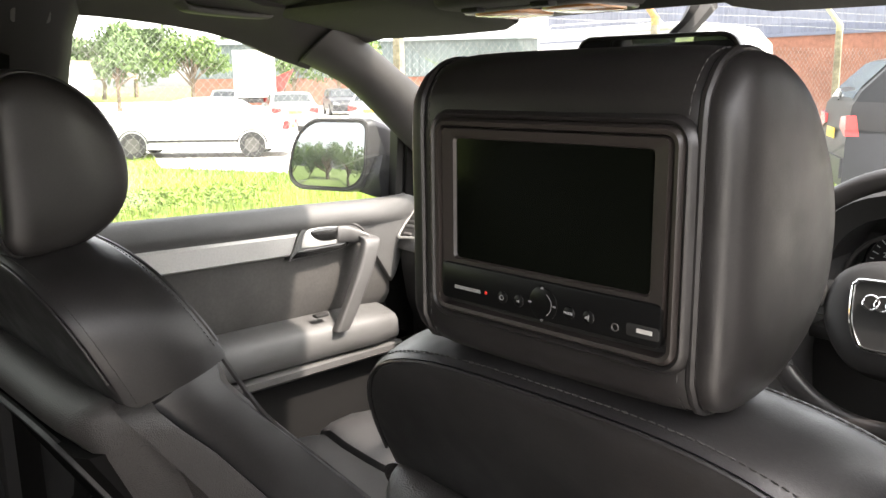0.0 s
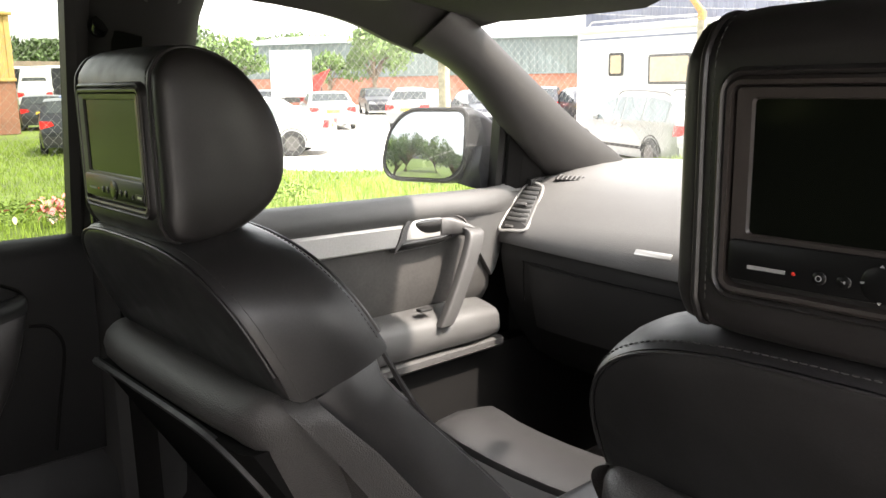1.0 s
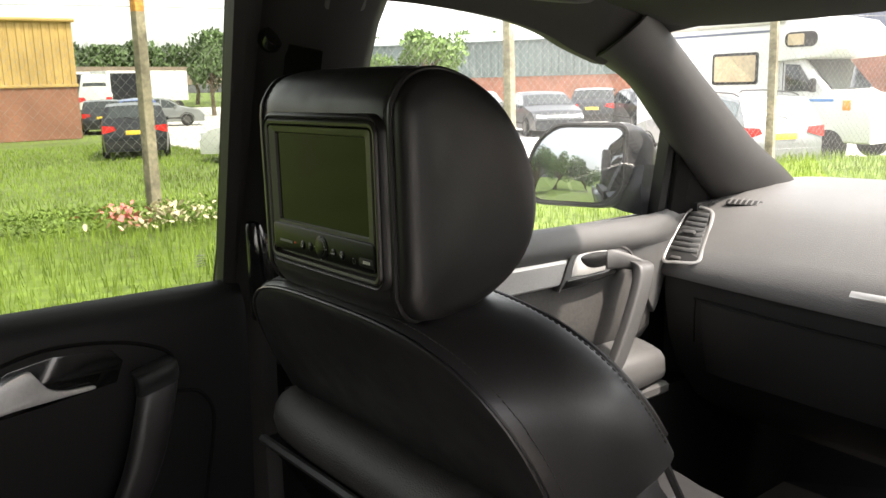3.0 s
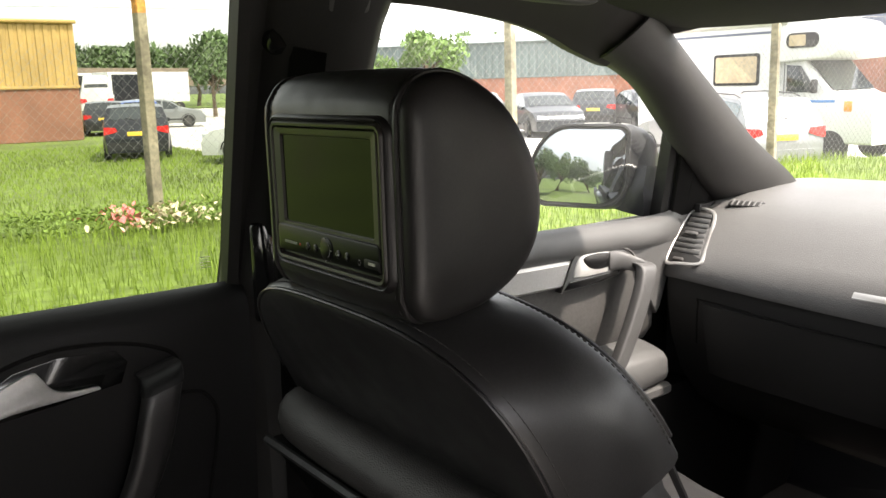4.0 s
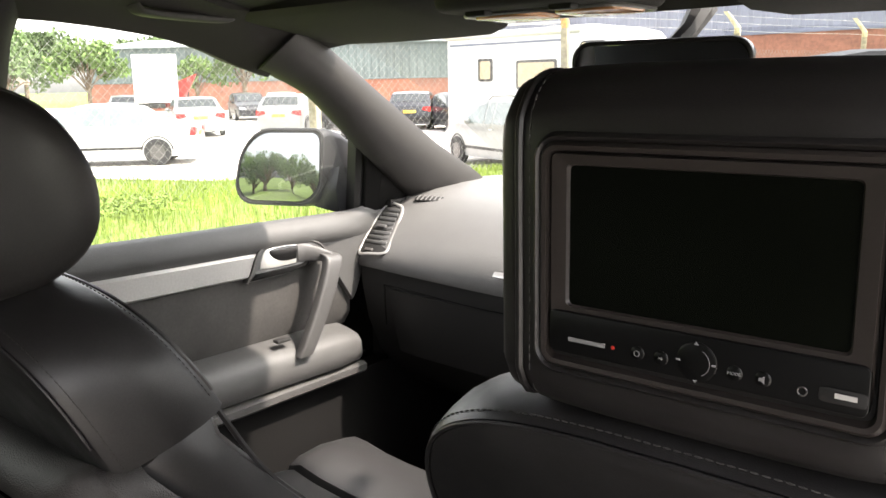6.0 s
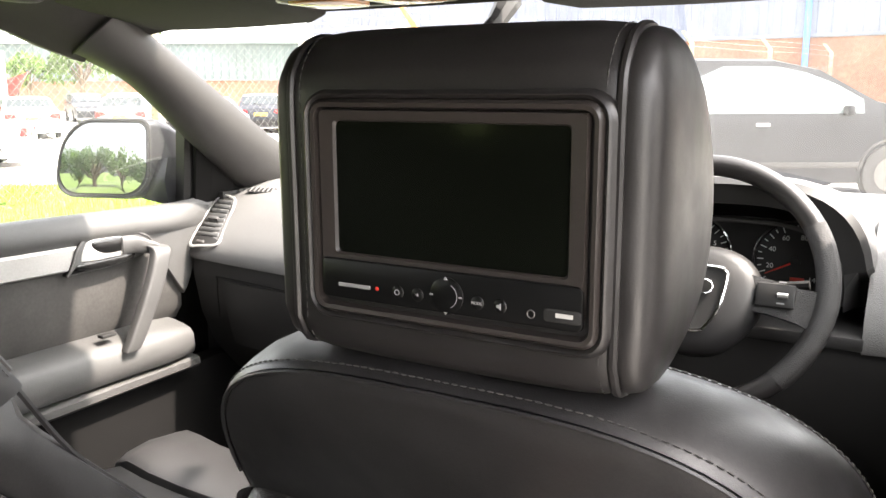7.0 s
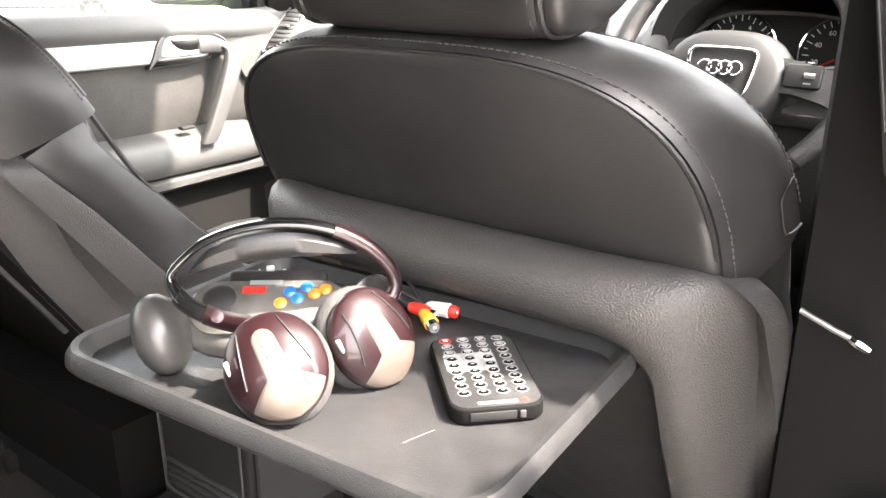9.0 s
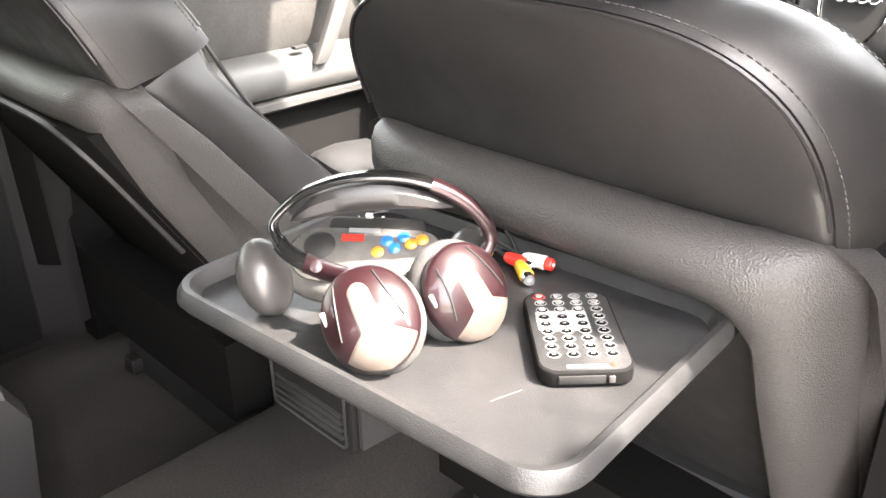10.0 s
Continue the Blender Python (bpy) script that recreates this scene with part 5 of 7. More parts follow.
    part("airbag_tag", tube(curve_points(seam, 3), 0.0010, 5), LEATHER_SOFT, st, "small sewn airbag tag")

    # hard rear shell: an arch round the tray's recess
    def arch(w, zt, r, n=12):
        pts = [(-w, 0.60 + (zt - r - 0.60) * k / 8) for k in range(8)]
        pts += [(-w + r - r * math.cos(math.pi / 2 * k / n), zt - r + r * math.sin(math.pi / 2 * k / n)) for k in range(n + 1)]
        pts += [(-w + r + (2 * w - 2 * r) * k / 10, zt) for k in range(1, 10)]
        pts += [(w - r + r * math.sin(math.pi / 2 * k / n), zt - r + r * math.cos(math.pi / 2 * k / n)) for k in range(n + 1)]
        pts += [(w, zt - r - (zt - r - 0.60) * (k + 1) / 8) for k in range(8)]
        return pts
    inn, outr = arch(0.178 if tray_open else 0.198, 0.988, 0.045), arch(shell_w, 1.048, 0.034)
    prof = ((0.0, 0.085), (0.0, 0.027), (0.04, 0.014), (0.14, 0.005), (0.35, 0.002), (0.6, 0.005), (0.80, 0.010), (0.93, 0.016), (0.985, 0.022), (1.0, 0.031))
    rows = []
    for t, y in prof:
        roll = 0.034 * max(0, (t - 0.40) / 0.60) ** 1.7
        row = []
        for a, b in zip(inn, outr):
            x, z = a[0] + (b[0] - a[0]) * t, a[1] + (b[1] - a[1]) * t
            over = 0.026 * t ** 3 * min(1, max(0, (b[1] - 1.0) / 0.04))
            wrapped = 0.030 * (abs(x) / 0.24) ** 5 * min(1, max(0, (z - 0.90) / 0.10))
            row.append(Vector((x, y + over + wrapped + roll * min(1, max(0, (1.040 - b[1]) / 0.06)) + lean(z), z)))
        rows.append(row)
    def flank(grow, d, drop):
        out = []
        for x, z in outr:
            fade = min(1, max(0, (z - 0.96) / 0.06))
            out.append(Vector((x * (grow + 0.05 * min(1, max(0, (1.03 - z) / 0.2))), d + lean(z, d), z - drop * fade)))
        return out
    sides = [flank(1.045, 0.066, 0.003), flank(1.058, 0.090, 0.006), flank(1.064, 0.104, 0.008), flank(1.060, 0.110, 0.010), flank(1.035, 0.111, 0.012), flank(0.97, 0.108, 0.014)]
    part("rear_shell", loft(rows + sides, caps=False, closed=False), SHELL, st, "grained black plastic rear shell")
    # recess and lower back are coloured near black to hold the shade there
    part("recess_panel", loft([[Vector((x, 0.088 + lean(z), z)) for x in (-0.205, 0.205)] for z in (0.58, 0.7, 0.8, 0.9, 0.995)], caps=False, closed=False), DEEP, st, "recess behind the tray, its shade put into the colour")
    part("lower_back", loft([[Vector((x, y, z)) for x, y in ((-0.24, 0.155), (0.24, 0.155), (0.24, 0.33), (-0.24, 0.33))] for z in (0.53, 0.58, 0.66)]), DEEP, st, "lower seat back, its shade put into the colour")
    # cushion
    across = ((-1, -0.22), (-1.0, -0.05), (-0.95, -0.004), (-0.82, 0.008), (-0.6, -0.002), (-0.3, -0.008), (0, -0.010), (0.3, -0.008), (0.6, -0.002), (0.82, 0.008), (0.95, -0.004), (1.0, -0.05), (1, -0.22))

    def pad_block(rows):
        return loft([[Vector((x * w, y, zt + z)) for x, z in across] for y, zt, w in rows])
    part("cushion", pad_block(((0.20, 0.60, 0.22), (0.24, 0.67, 0.245), (0.34, 0.685, 0.255), (0.50, 0.690, 0.260), (0.61, 0.692, 0.258), (0.644, 0.687, 0.256), (0.650, 0.675, 0.254))), LEATHER, st, "black leather seat cushion")
    part("thigh_support", pad_block(((0.652, 0.677, 0.252), (0.658, 0.692, 0.254), (0.685, 0.702, 0.256), (0.74, 0.706, 0.256), (0.80, 0.700, 0.250), (0.825, 0.682, 0.240), (0.832, 0.62, 0.22))), LEATHER, st, "separate padded thigh support")
    part("seat_base", box(0.42, 0.40, 0.09, (0, 0.44, 0.545), 0.02), BLACK, st, "black seat base")
    for sx in (-0.19, 0.19):
        part("seat_rail", merged(box(0.035, 0.52, 0.035, (sx, 0.44, 0.418), 0.006), box(0.02, 0.06, 0.10, (sx, 0.26, 0.475), 0.005), box(0.02, 0.06, 0.10, (sx, 0.62, 0.475), 0.005)), BLACK, st, "black steel seat rail")

    # tray table
    def tray_ring(w, d, r, z, cx, cy):
        return [Vector((u, v, z)) for u, v in rounded_rect(w, d, r, 7, cx, cy)]
    if tray_open:
        cx, cy, w, d = -0.002, -0.074, 0.368, 0.250
        rim_r = [tray_ring(w - 0.030, d - 0.030, 0.026, 0.967, cx, cy), tray_ring(w - 0.008, d - 0.008, 0.034, 0.969, cx, cy), tray_ring(w, d, 0.036, 0.975, cx, cy), tray_ring(w - 0.002, d - 0.002, 0.035, 0.981, cx, cy),
                 tray_ring(w - 0.010, d - 0.010, 0.032, 0.987, cx, cy), tray_ring(w - 0.020, d - 0.020, 0.028, 0.986, cx, cy), tray_ring(w - 0.028, d - 0.028, 0.025, 0.979, cx, cy), tray_ring(w - 0.034, d - 0.034, 0.022, 0.975, cx, cy),
                 tray_ring(w - 0.05, d - 0.05, 0.02, 0.9745, cx, cy)]
        tr = part("tray", loft(rim_r), TRAY, st, "grey plastic tray folded down, dusty and scratched")
        part("scratch", merged(tube([(0.096, -0.143, 0.9748), (0.100, -0.132, 0.9749), (0.104, -0.121, 0.9748)], 0.00030, 5)), SCRATCH, tr, "fine pale scratch", smooth=0)
        for s in (-1, 1):
            part("hinge_arm", box(0.012, 0.04, 0.018, (s * 0.166, 0.060, 0.964), 0.004), DEEP, tr, "black hinge arm")
        tr.matrix_local = pose(0, 0, 0, 0, 0, 4.0)
    else:
        def leaf(x, z, d):
            return Vector((x, d + lean(z), z))
        # the folded tray is coloured darker than the open one, as painted shade
        tr = part("tray", loft([[leaf(x, z, d) for x, d in ((-0.216, 0.006), (-0.20, -0.004), (0.20, -0.004), (0.216, 0.006), (0.216, 0.07), (-0.216, 0.07))] for z in (0.60, 0.70, 0.80, 0.90, 0.975, 0.990)]), DEEP, st, "tray folded up against the seat back, blackened for shade")
        edge = [leaf(x, z, -0.005) for x, z in ((-0.205, 0.994), (-0.10, 0.996), (0.05, 0.996), (0.125, 0.992), (0.160, 0.975), (0.185, 0.935), (0.194, 0.87), (0.196, 0.80))]
        part("tray_edge", tube(curve_points(edge, 5), 0.0055, 6), TRAY, tr, "grey upper edge of the tray")
    return st


seat("car_seat", (0.383, 0.0, 0), "black leather driver seat with its tray folded down", True, (0.52, 0.52), 1)
seat("car_seat", (-0.388, -0.130, 0), "black leather passenger seat with its tray folded up", False, (0.60, 0.92), -1)


# ---- headrests with screens ----
HEAD = [(0.0, 1.222), (0.0, 1.30), (0.0, 1.372), (0.006, 1.392), (0.020, 1.406), (0.045, 1.411), (0.076, 1.403), (0.106, 1.384), (0.130, 1.355), (0.146, 1.322), (0.151, 1.290), (0.146, 1.258), (0.128, 1.232), (0.100, 1.214), (0.070, 1.203), (0.035, 1.199), (0.010, 1.204)]


def head_ring(k, x, ky=None):
    pts = curve_points([Vector((0, y, z)) for y, z in HEAD] + [Vector((0, HEAD[0][0], HEAD[0][1]))], 3)[:-1]
    c = Vector((0, 0.075, 1.302))
    return [Vector((x, c.y + (p.y - c.y) * (ky or k), c.z + (p.z - c.z) * k)) for p in pts]


def headrest(at, label, shift):
    h = thing("headrest", label, "headrest", group="headrests", at=at)
    H = 0.1085
    side = [(0.945, H), (0.968, H - 0.003), (0.985, H - 0.011), (0.996, H - 0.024), (1.004, 0.05)]
    band = [head_ring(k, -x) for k, x in side] + [head_ring(1.005, 0.0)] + [head_ring(k, x) for k, x in reversed(side)]
    part("cushion", loft(band), HEAD_LEATHER, h, "smooth black leather wrap")
    for s in (-1, 1):
        cap = [head_ring(0.93, s * (H - 0.002)), head_ring(0.954, s * (H + 0.0015)), head_ring(0.960, s * (H + 0.006)), head_ring(0.945, s * (H + 0.012)), head_ring(0.90, s * (H + 0.0165)), head_ring(0.8, s * (H + 0.0205)), head_ring(0.6, s * (H + 0.0232)), head_ring(0.3, s * (H + 0.0245)), head_ring(0.05, s * (H + 0.025))]
        part("side_panel", loft(cap), HEAD_LEATHER, h, "padded leather side panel")
        part("piping", tube(head_ring(0.964, s * (H + 0.0004)), 0.0030, 8, closed=True), HEAD_LEATHER, h, "raised leather piping")
        part("stitching", stitches(evenly(head_ring(0.981, s * (H - 0.0075)), 0.0062), 0.004, 0.0006), THREAD, h, "grey stitching", smooth=0)
        part("post", tube([(s * 0.075, 0.085, 1.14), (s * 0.075, 0.085, 1.215)], 0.0065, 10), CHROME, h, "chrome post")
        part("post_guide", lathe([(0.0, 0), (0.018, 0), (0.020, 0.004), (0.016, 0.012), (0.0, 0.013)], (s * 0.075, 0.075, 1.186), (0, 0, 0), 18), GLOSS_BLACK, h, "black post guide")
    part("release_button", lathe([(0.0, 0), (0.0015, 0), (0.0015, 0.005), (0.0, 0.006)], (-0.076, 0.018, 1.192), (60, 0, 0), 12), DULL_METAL, h, "small release button")

    # leather lip, bezel, display, control strip
    off = Matrix.Translation((shift, 0, 0))
    def frame_ring(w, ht, r, y, cz=1.3005):
        return [Vector((u, y, v)) for u, v in rounded_rect(w, ht, r, 7, 0, cz)]
    part("leather_lip", loft([frame_ring(0.207, 0.147, 0.018, 0.002), frame_ring(0.202, 0.143, 0.016, -0.0035), frame_ring(0.198, 0.140, 0.014, -0.0045), frame_ring(0.194, 0.136, 0.012, -0.003), frame_ring(0.191, 0.133, 0.011, 0.003)], caps=False), HEAD_LEATHER, h, "rounded leather lip round the screen", m=off)
    unit = part("screen_unit", loft([frame_ring(0.194, 0.136, 0.011, 0.003), frame_ring(0.192, 0.134, 0.010, -0.0035), frame_ring(0.188, 0.130, 0.009, -0.0055), frame_ring(0.183, 0.125, 0.007, -0.0050), frame_ring(0.181, 0.123, 0.006, -0.001), frame_ring(0.179, 0.121, 0.005, 0.001)]), BEZEL, h, "dark bronze plastic screen bezel", m=off)
    inner = []
    for w, ht, y, cz in ((0.177, 0.1145, -0.0008, 1.3045), (0.175, 0.1125, -0.0046, 1.3045), (0.157, 0.0838, -0.0030, 1.3133), (0.153, 0.0808, 0.0000, 1.3133)):
        inner.append([Vector((u, y, v)) for u, v in rounded_rect(w, ht, 0.003, 3, 0, cz)])
    part("screen_frame", loft(inner, caps=False), BEZEL, unit, "bevelled inner frame")
    part("display", plate(rounded_rect(0.1545, 0.0822, 0.002, 3, 0, 1.3133), "y", -0.0010, 0.002), SCREEN, unit, "dark switched-off display")
    part("control_strip", plate(rounded_rect(0.176, 0.0255, 0.004, 4, 0, 1.2560), "y", -0.0056, 0.0, 0.001), STRIP, unit, "black control strip")
    part("maker_mark", box(0.024, 0.0006, 0.0023, (-0.0625, -0.0058, 1.25255)), GREY_MARK, unit, "pale maker's mark bar")
    part("maker_dot", lathe([(0.0, 0), (0.0013, 0), (0.0, 0.0005)], (-0.0455, -0.0056, 1.25255), (90, 0, 0), 12), RED_MARK, unit, "red mark")
    for x in (-0.030, -0.016, 0.0245, 0.039):
        b = part("button", lathe([(0.0, 0), (0.0040, 0), (0.0042, 0.0006), (0.0034, 0.0012), (0.0, 0.0013)], (x, -0.0054, 1.2525), (90, 0, 0), 18), STRIP, unit, "small black button")
        part("ring_mark", tube([Vector((x + 0.0036 * math.cos(a), -0.0062, 1.2525 + 0.0036 * math.sin(a))) for a in np.linspace(-1.0, 1.0, 9)], 0.00020, 5), GREY_MARK, b)
    part("power_mark", tube([Vector((-0.030 + 0.0016 * math.cos(a), -0.0070, 1.2525 + 0.0016 * math.sin(a))) for a in np.linspace(0, 6.283, 14, endpoint=False)], 0.0003, 4, closed=True), GREY_MARK, unit)
    part("play_mark", lettering(">II", 0.0030), GREY_MARK, unit, smooth=0, m=pose(-0.016, -0.0070, 1.2525, 90, 0, 0) @ Matrix.Scale(0.8, 4))
    part("mode_lettering", lettering("MODE", 0.0024), GREY_MARK, unit, smooth=0, m=pose(0.0245, -0.0070, 1.2525, 90, 0, 0))
    spk = [(-0.0018, 0.0008), (-0.0006, 0.0008), (0.0010, 0.0020), (0.0010, -0.0020), (-0.0006, -0.0008), (-0.0018, -0.0008)]
    part("sound_mark", plate([(0.039 + u, 1.2525 + v) for u, v in spk[::-1]], "y", -0.0072, -0.0066), GREY_MARK, unit)
    pad = part("direction_pad", lathe([(0.0, 0), (0.0108, 0), (0.0111, 0.0012), (0.0100, 0.0018), (0.0, 0.0019)], (0.0042, -0.0050, 1.2545), (90, 0, 0), 30), STRIP, unit, "round black direction pad")
    part("pad_ring", tube([Vector((0.0042 + 0.0075 * math.cos(a), -0.0072, 1.2545 + 0.0075 * math.sin(a))) for a in np.linspace(-1.1, 1.1, 12)], 0.00018, 5), GREY_MARK, pad, "bright arc")
    for dx, dz in ((0, 0.0098), (0, -0.0098)):
        part("arrow", plate([(0.0042 + dx - 0.0012, 1.2545 + dz), (0.0042 + dx + 0.0012, 1.2545 + dz), (0.0042 + dx, 1.2545 + dz + (0.0016 if dz > 0 else -0.0016))], "y", -0.0076, -0.0070), GREY_MARK, pad)
    for dx in (-0.0098, 0.0098):
        part("arrow", box(0.0022, 0.0004, 0.0010, (0.0042 + dx, -0.0073, 1.2545)), GREY_MARK, pad)
    part("jack", tube([Vector((0.058 + 0.0022 * math.cos(a), -0.0060, 1.2505 + 0.0022 * math.sin(a))) for a in np.linspace(0, 6.283, 16, endpoint=False)], 0.0005, 5, closed=True), DULL_METAL, unit, "headphone socket")
    usb = part("usb_socket", plate(rounded_rect(0.022, 0.0075, 0.002, 3, 0.0765, 1.2515), "y", -0.0062, -0.004, 0.0004), BLACK, unit, "socket for a plug")
    part("contact", box(0.0100, 0.0010, 0.0024, (0.0780, -0.0063, 1.2520)), CONTACT, usb, "bright metal contact plate")
    return h


headrest((0.380, 0.002, 0), "black leather headrest with a switched-off screen above the driver seat", 0.006)
headrest((-0.387, -0.130, 0), "black leather headrest with a switched-off screen above the passenger seat", 0.002)

# ---- centre console between the seats ----
con = thing("centre_console", "dark centre console with rear air vent panel", "centre console")
part("armrest", box(0.20, 0.36, 0.07, (-0.01, 0.34, 0.80), 0.03, 4), LEATHER, con, "black leather armrest lid")
part("body", loft([[Vector((x, y, z)) for x, y in ((-0.130, 0.09), (0.065, 0.09), (0.105, 0.80), (-0.125, 0.80))] for z in (0.50, 0.6, 0.72, 0.765)]), PLASTIC, con, "grey plastic body")
vp = part("rear_vent_panel", box(0.19, 0.014, 0.25, (-0.033, 0.084, 0.655), 0.008, 3), BLACK, con, "black rear panel")
part("panel_rim", tube([Vector((u, 0.075, v)) for u, v in rounded_rect(0.165, 0.20, 0.012, 4, -0.033, 0.66)], 0.0022, 5, closed=True), PLASTIC, vp, "thin grey rim")
for k in range(4):
    part("slat", box(0.15, 0.006, 0.004, (-0.033, 0.075, 0.575 + 0.012 * k), 0.001), PLASTIC, vp)
part("cup_holder", tube([Vector((-0.01 + 0.042 * math.cos(a), 0.60, 0.77) ) + Vector((0, 0.042 * math.sin(a), 0)) for a in np.linspace(0, 6.283, 24, endpoint=False)], 0.005, 6, closed=True), SATIN, con, "ring of the cup holder")

# ---- rear bench ----
rb = thing("rear_bench", "black leather rear bench seat", "rear seat")
for x0, x1, zt, back in ((-0.70, -0.235, 0.70, 0.0), (-0.230, 0.17, 0.66, 0.24), (0.175, 0.64, 0.66, 0.24)):
    mid, half = (x0 + x1) / 2, (x1 - x0) / 2
    part("cushion", loft([[Vector((mid + k * half, y + (0.012 if abs(k) > 0.9 else 0), z - (0.02 if abs(k) > 0.97 else 0))) for y, z in ((-0.95, 0.45), (-0.30 - back, 0.45), (-0.245 - back, 0.50), (-0.228 - back, zt - 0.06), (-0.250 - back, zt - 0.015), (-0.30 - back, zt), (-0.62, zt - 0.01), (-0.95, zt))] for k in (-1, -0.93, -0.5, 0, 0.5, 0.93, 1)]), LEATHER, rb, "black leather cushion")
part("backrest", loft([[Vector((x, y, z)) for y, z in ((-0.92, 0.62), (-1.00, 0.9), (-1.10, 1.2), (-1.16, 1.28), (-1.24, 1.26), (-1.2, 0.62))] for x in (-0.70, -0.68, -0.02, 0.0, 0.62, 0.64)]), LEATHER, rb, "black leather backrest")
part("frame", box(1.3, 0.45, 0.12, (-0.03, -0.74, 0.45), 0.02), BLACK, rb, "black seat frame")


# ---- things on the tray ----
TRAY_Z = 0.9752


def frame_to(origin, facing, tilt=0.0, roll=0.0):
    """Local +z looks along facing (in plan) raised by tilt degrees; local y is up."""
    f = Vector((facing[0], facing[1], 0)).normalized()
    z = Vector((f.x * math.cos(radians(tilt)), f.y * math.cos(radians(tilt)), math.sin(radians(tilt))))
    x = Vector((0, 0, 1)).cross(z).normalized()
    y = z.cross(x)
    m = Matrix((x, y, z)).transposed().to_4x4()
    m.translation = origin
    return m @ Matrix.Rotation(radians(roll), 4, "Z")


CUP_W, CUP_H = 0.0318, 0.0352


def dome(u, v, h=0.0125):
    q = min(1.0, math.hypot(u / CUP_W, v / CUP_H))
    return h * (1 - q ** 2.8)


def oval(r, z, n=36):
    """A ring of the cup's outline, r times its full size."""
    return [Vector((CUP_W * r * math.cos(a), CUP_H * r * math.sin(a), z)) for a in np.linspace(0, 2 * math.pi, n, endpoint=False)]


def ear_cup(parent, m):
    shell = [oval(0.80, -0.004), oval(0.97, -0.003), oval(1.02, 0.0), oval(1.02, 0.004)] + [oval(t, 0.006 + 0.0125 * (1 - t ** 2.8)) for t in (0.99, 0.95, 0.88, 0.78, 0.64, 0.48, 0.3, 0.15, 0.02)]
    cup = part("ear_cup", loft(shell), PLUM, parent, "plum metallic ear cup", m=m)
    part("ear_cushion", loft([oval(0.45, -0.008), oval(0.8, -0.005), oval(1.0, -0.004), oval(1.09, -0.008), oval(1.10, -0.012), oval(1.085, -0.017), oval(1.0, -0.021), oval(0.8, -0.020), oval(0.5, -0.014)]), FOAM, cup, "grey worn ear cushion")
    # pale inlay: a round-topped stem widening into the lower cap
    rows = []
    for v in np.linspace(0.0235, -0.0355, 46):
        if v > 0.015:
            half = 0.0075 * math.sqrt(max(0.02, 1 - ((v - 0.015) / 0.0088) ** 2))
        elif v > -0.009:
            half = 0.0075 + 0.0012 * (0.015 - v) / 0.021
        else:
            half = 0.0087 + 1.35 * (-0.009 - v)
        half = min(half, 0.965 * CUP_W * math.sqrt(max(0.0004, 1 - (v / CUP_H) ** 2)))
        rows.append([Vector((t * half, v, 0.0066 + dome(t * half, v) + (0.0004 if abs(t) < 0.95 else -0.0006))) for t in np.linspace(-1, 1, 17)])
    part("inlay", loft(rows, caps=False, closed=False), CHAMPAGNE, cup, "pale champagne inlay", smooth=60)
    groove = [Vector((s * 0.014 + s * 0.008 * t, 0.028 - 0.036 * t, 0.0064 + dome(0.014 + 0.008 * t, 0.028 - 0.036 * t))) for s in (1,) for t in np.linspace(0, 1, 9)]
    part("groove", tube(groove, 0.0008, 5), BLACK, cup, "dark groove")
    part("groove", tube([Vector((-p.x, p.y, p.z)) for p in groove], 0.0008, 5), BLACK, cup, "dark groove")
    for dv in (0.012, 0.005):
        part("control", lathe([(0.0, 0), (0.0022, 0), (0.0019, 0.0008), (0.0, 0.001)], (0.0, dv, 0.0068 + dome(0, dv)), n=12), CHAMPAGNE, cup, "small round control")
    part("dial_slot", box(0.0035, 0.010, 0.003, (-0.027, 0.011, 0.0055 + dome(-0.027, 0.011)), 0.001), GREY_MARK, cup, "grey volume slot")
    return cup


hpn = thing("headphones", "plum and champagne headphones with black headband lying on the tray", "headphones")
ear_cup(hpn, frame_to((0.402, -0.156, 1.0075), (0.66, -0.75), 36, 26))
ear_cup(hpn, frame_to((0.419, -0.086, 1.0055), (0.97, -0.22), 24, 18))
band_pts = curve_points([(0.372, -0.150, 1.026), (0.345, -0.156, 1.026), (0.322, -0.164, 1.036), (0.304, -0.160, 1.050), (0.309, -0.150, 1.066), (0.322, -0.138, 1.080), (0.342, -0.119, 1.089), (0.364, -0.098, 1.090), (0.383, -0.080, 1.083), (0.399, -0.064, 1.068), (0.409, -0.054, 1.050), (0.413, -0.052, 1.034), (0.414, -0.062, 1.022)], 6)
band_pts = [Vector((p.x, p.y, 1.022 + (p.z - 1.022) * 0.87)) for p in band_pts]
q = len(band_pts)


def strap(points, a, b):
    out = []
    for i, p in enumerate(points):
        d = (points[min(i + 1, len(points) - 1)] - points[max(i - 1, 0)]).normalized()
        side = Vector((0.7071, -0.7071, 0.12)).normalized()
        up = side.cross(d).normalized()
        out.append([p + side * (a * u) + up * (b * v) for u, v in rounded_rect(2, 2, 0.7, 3)])
    return loft(out)


part("headband", strap(band_pts[14:q - 24], 0.0095, 0.0032), GLOSS_BLACK, hpn, "glossy black headband")
part("yoke", strap(band_pts[:9], 0.0085, 0.0058), PLUM, hpn, "plum yoke")
part("slider", strap(band_pts[8:15], 0.0080, 0.0052), GLOSS_BLACK, hpn, "black slider")
part("yoke", strap(band_pts[q - 25:], 0.0085, 0.0050), PLUM, hpn, "plum yoke")
part("hinge_pin", lathe([(0.0, 0), (0.0042, 0), (0.0042, 0.003), (0.0, 0.0035)], n=14), PLUM, hpn, "round hinge", m=frame_to((0.353, -0.161, 1.0305), (0.7, -0.7), 30))
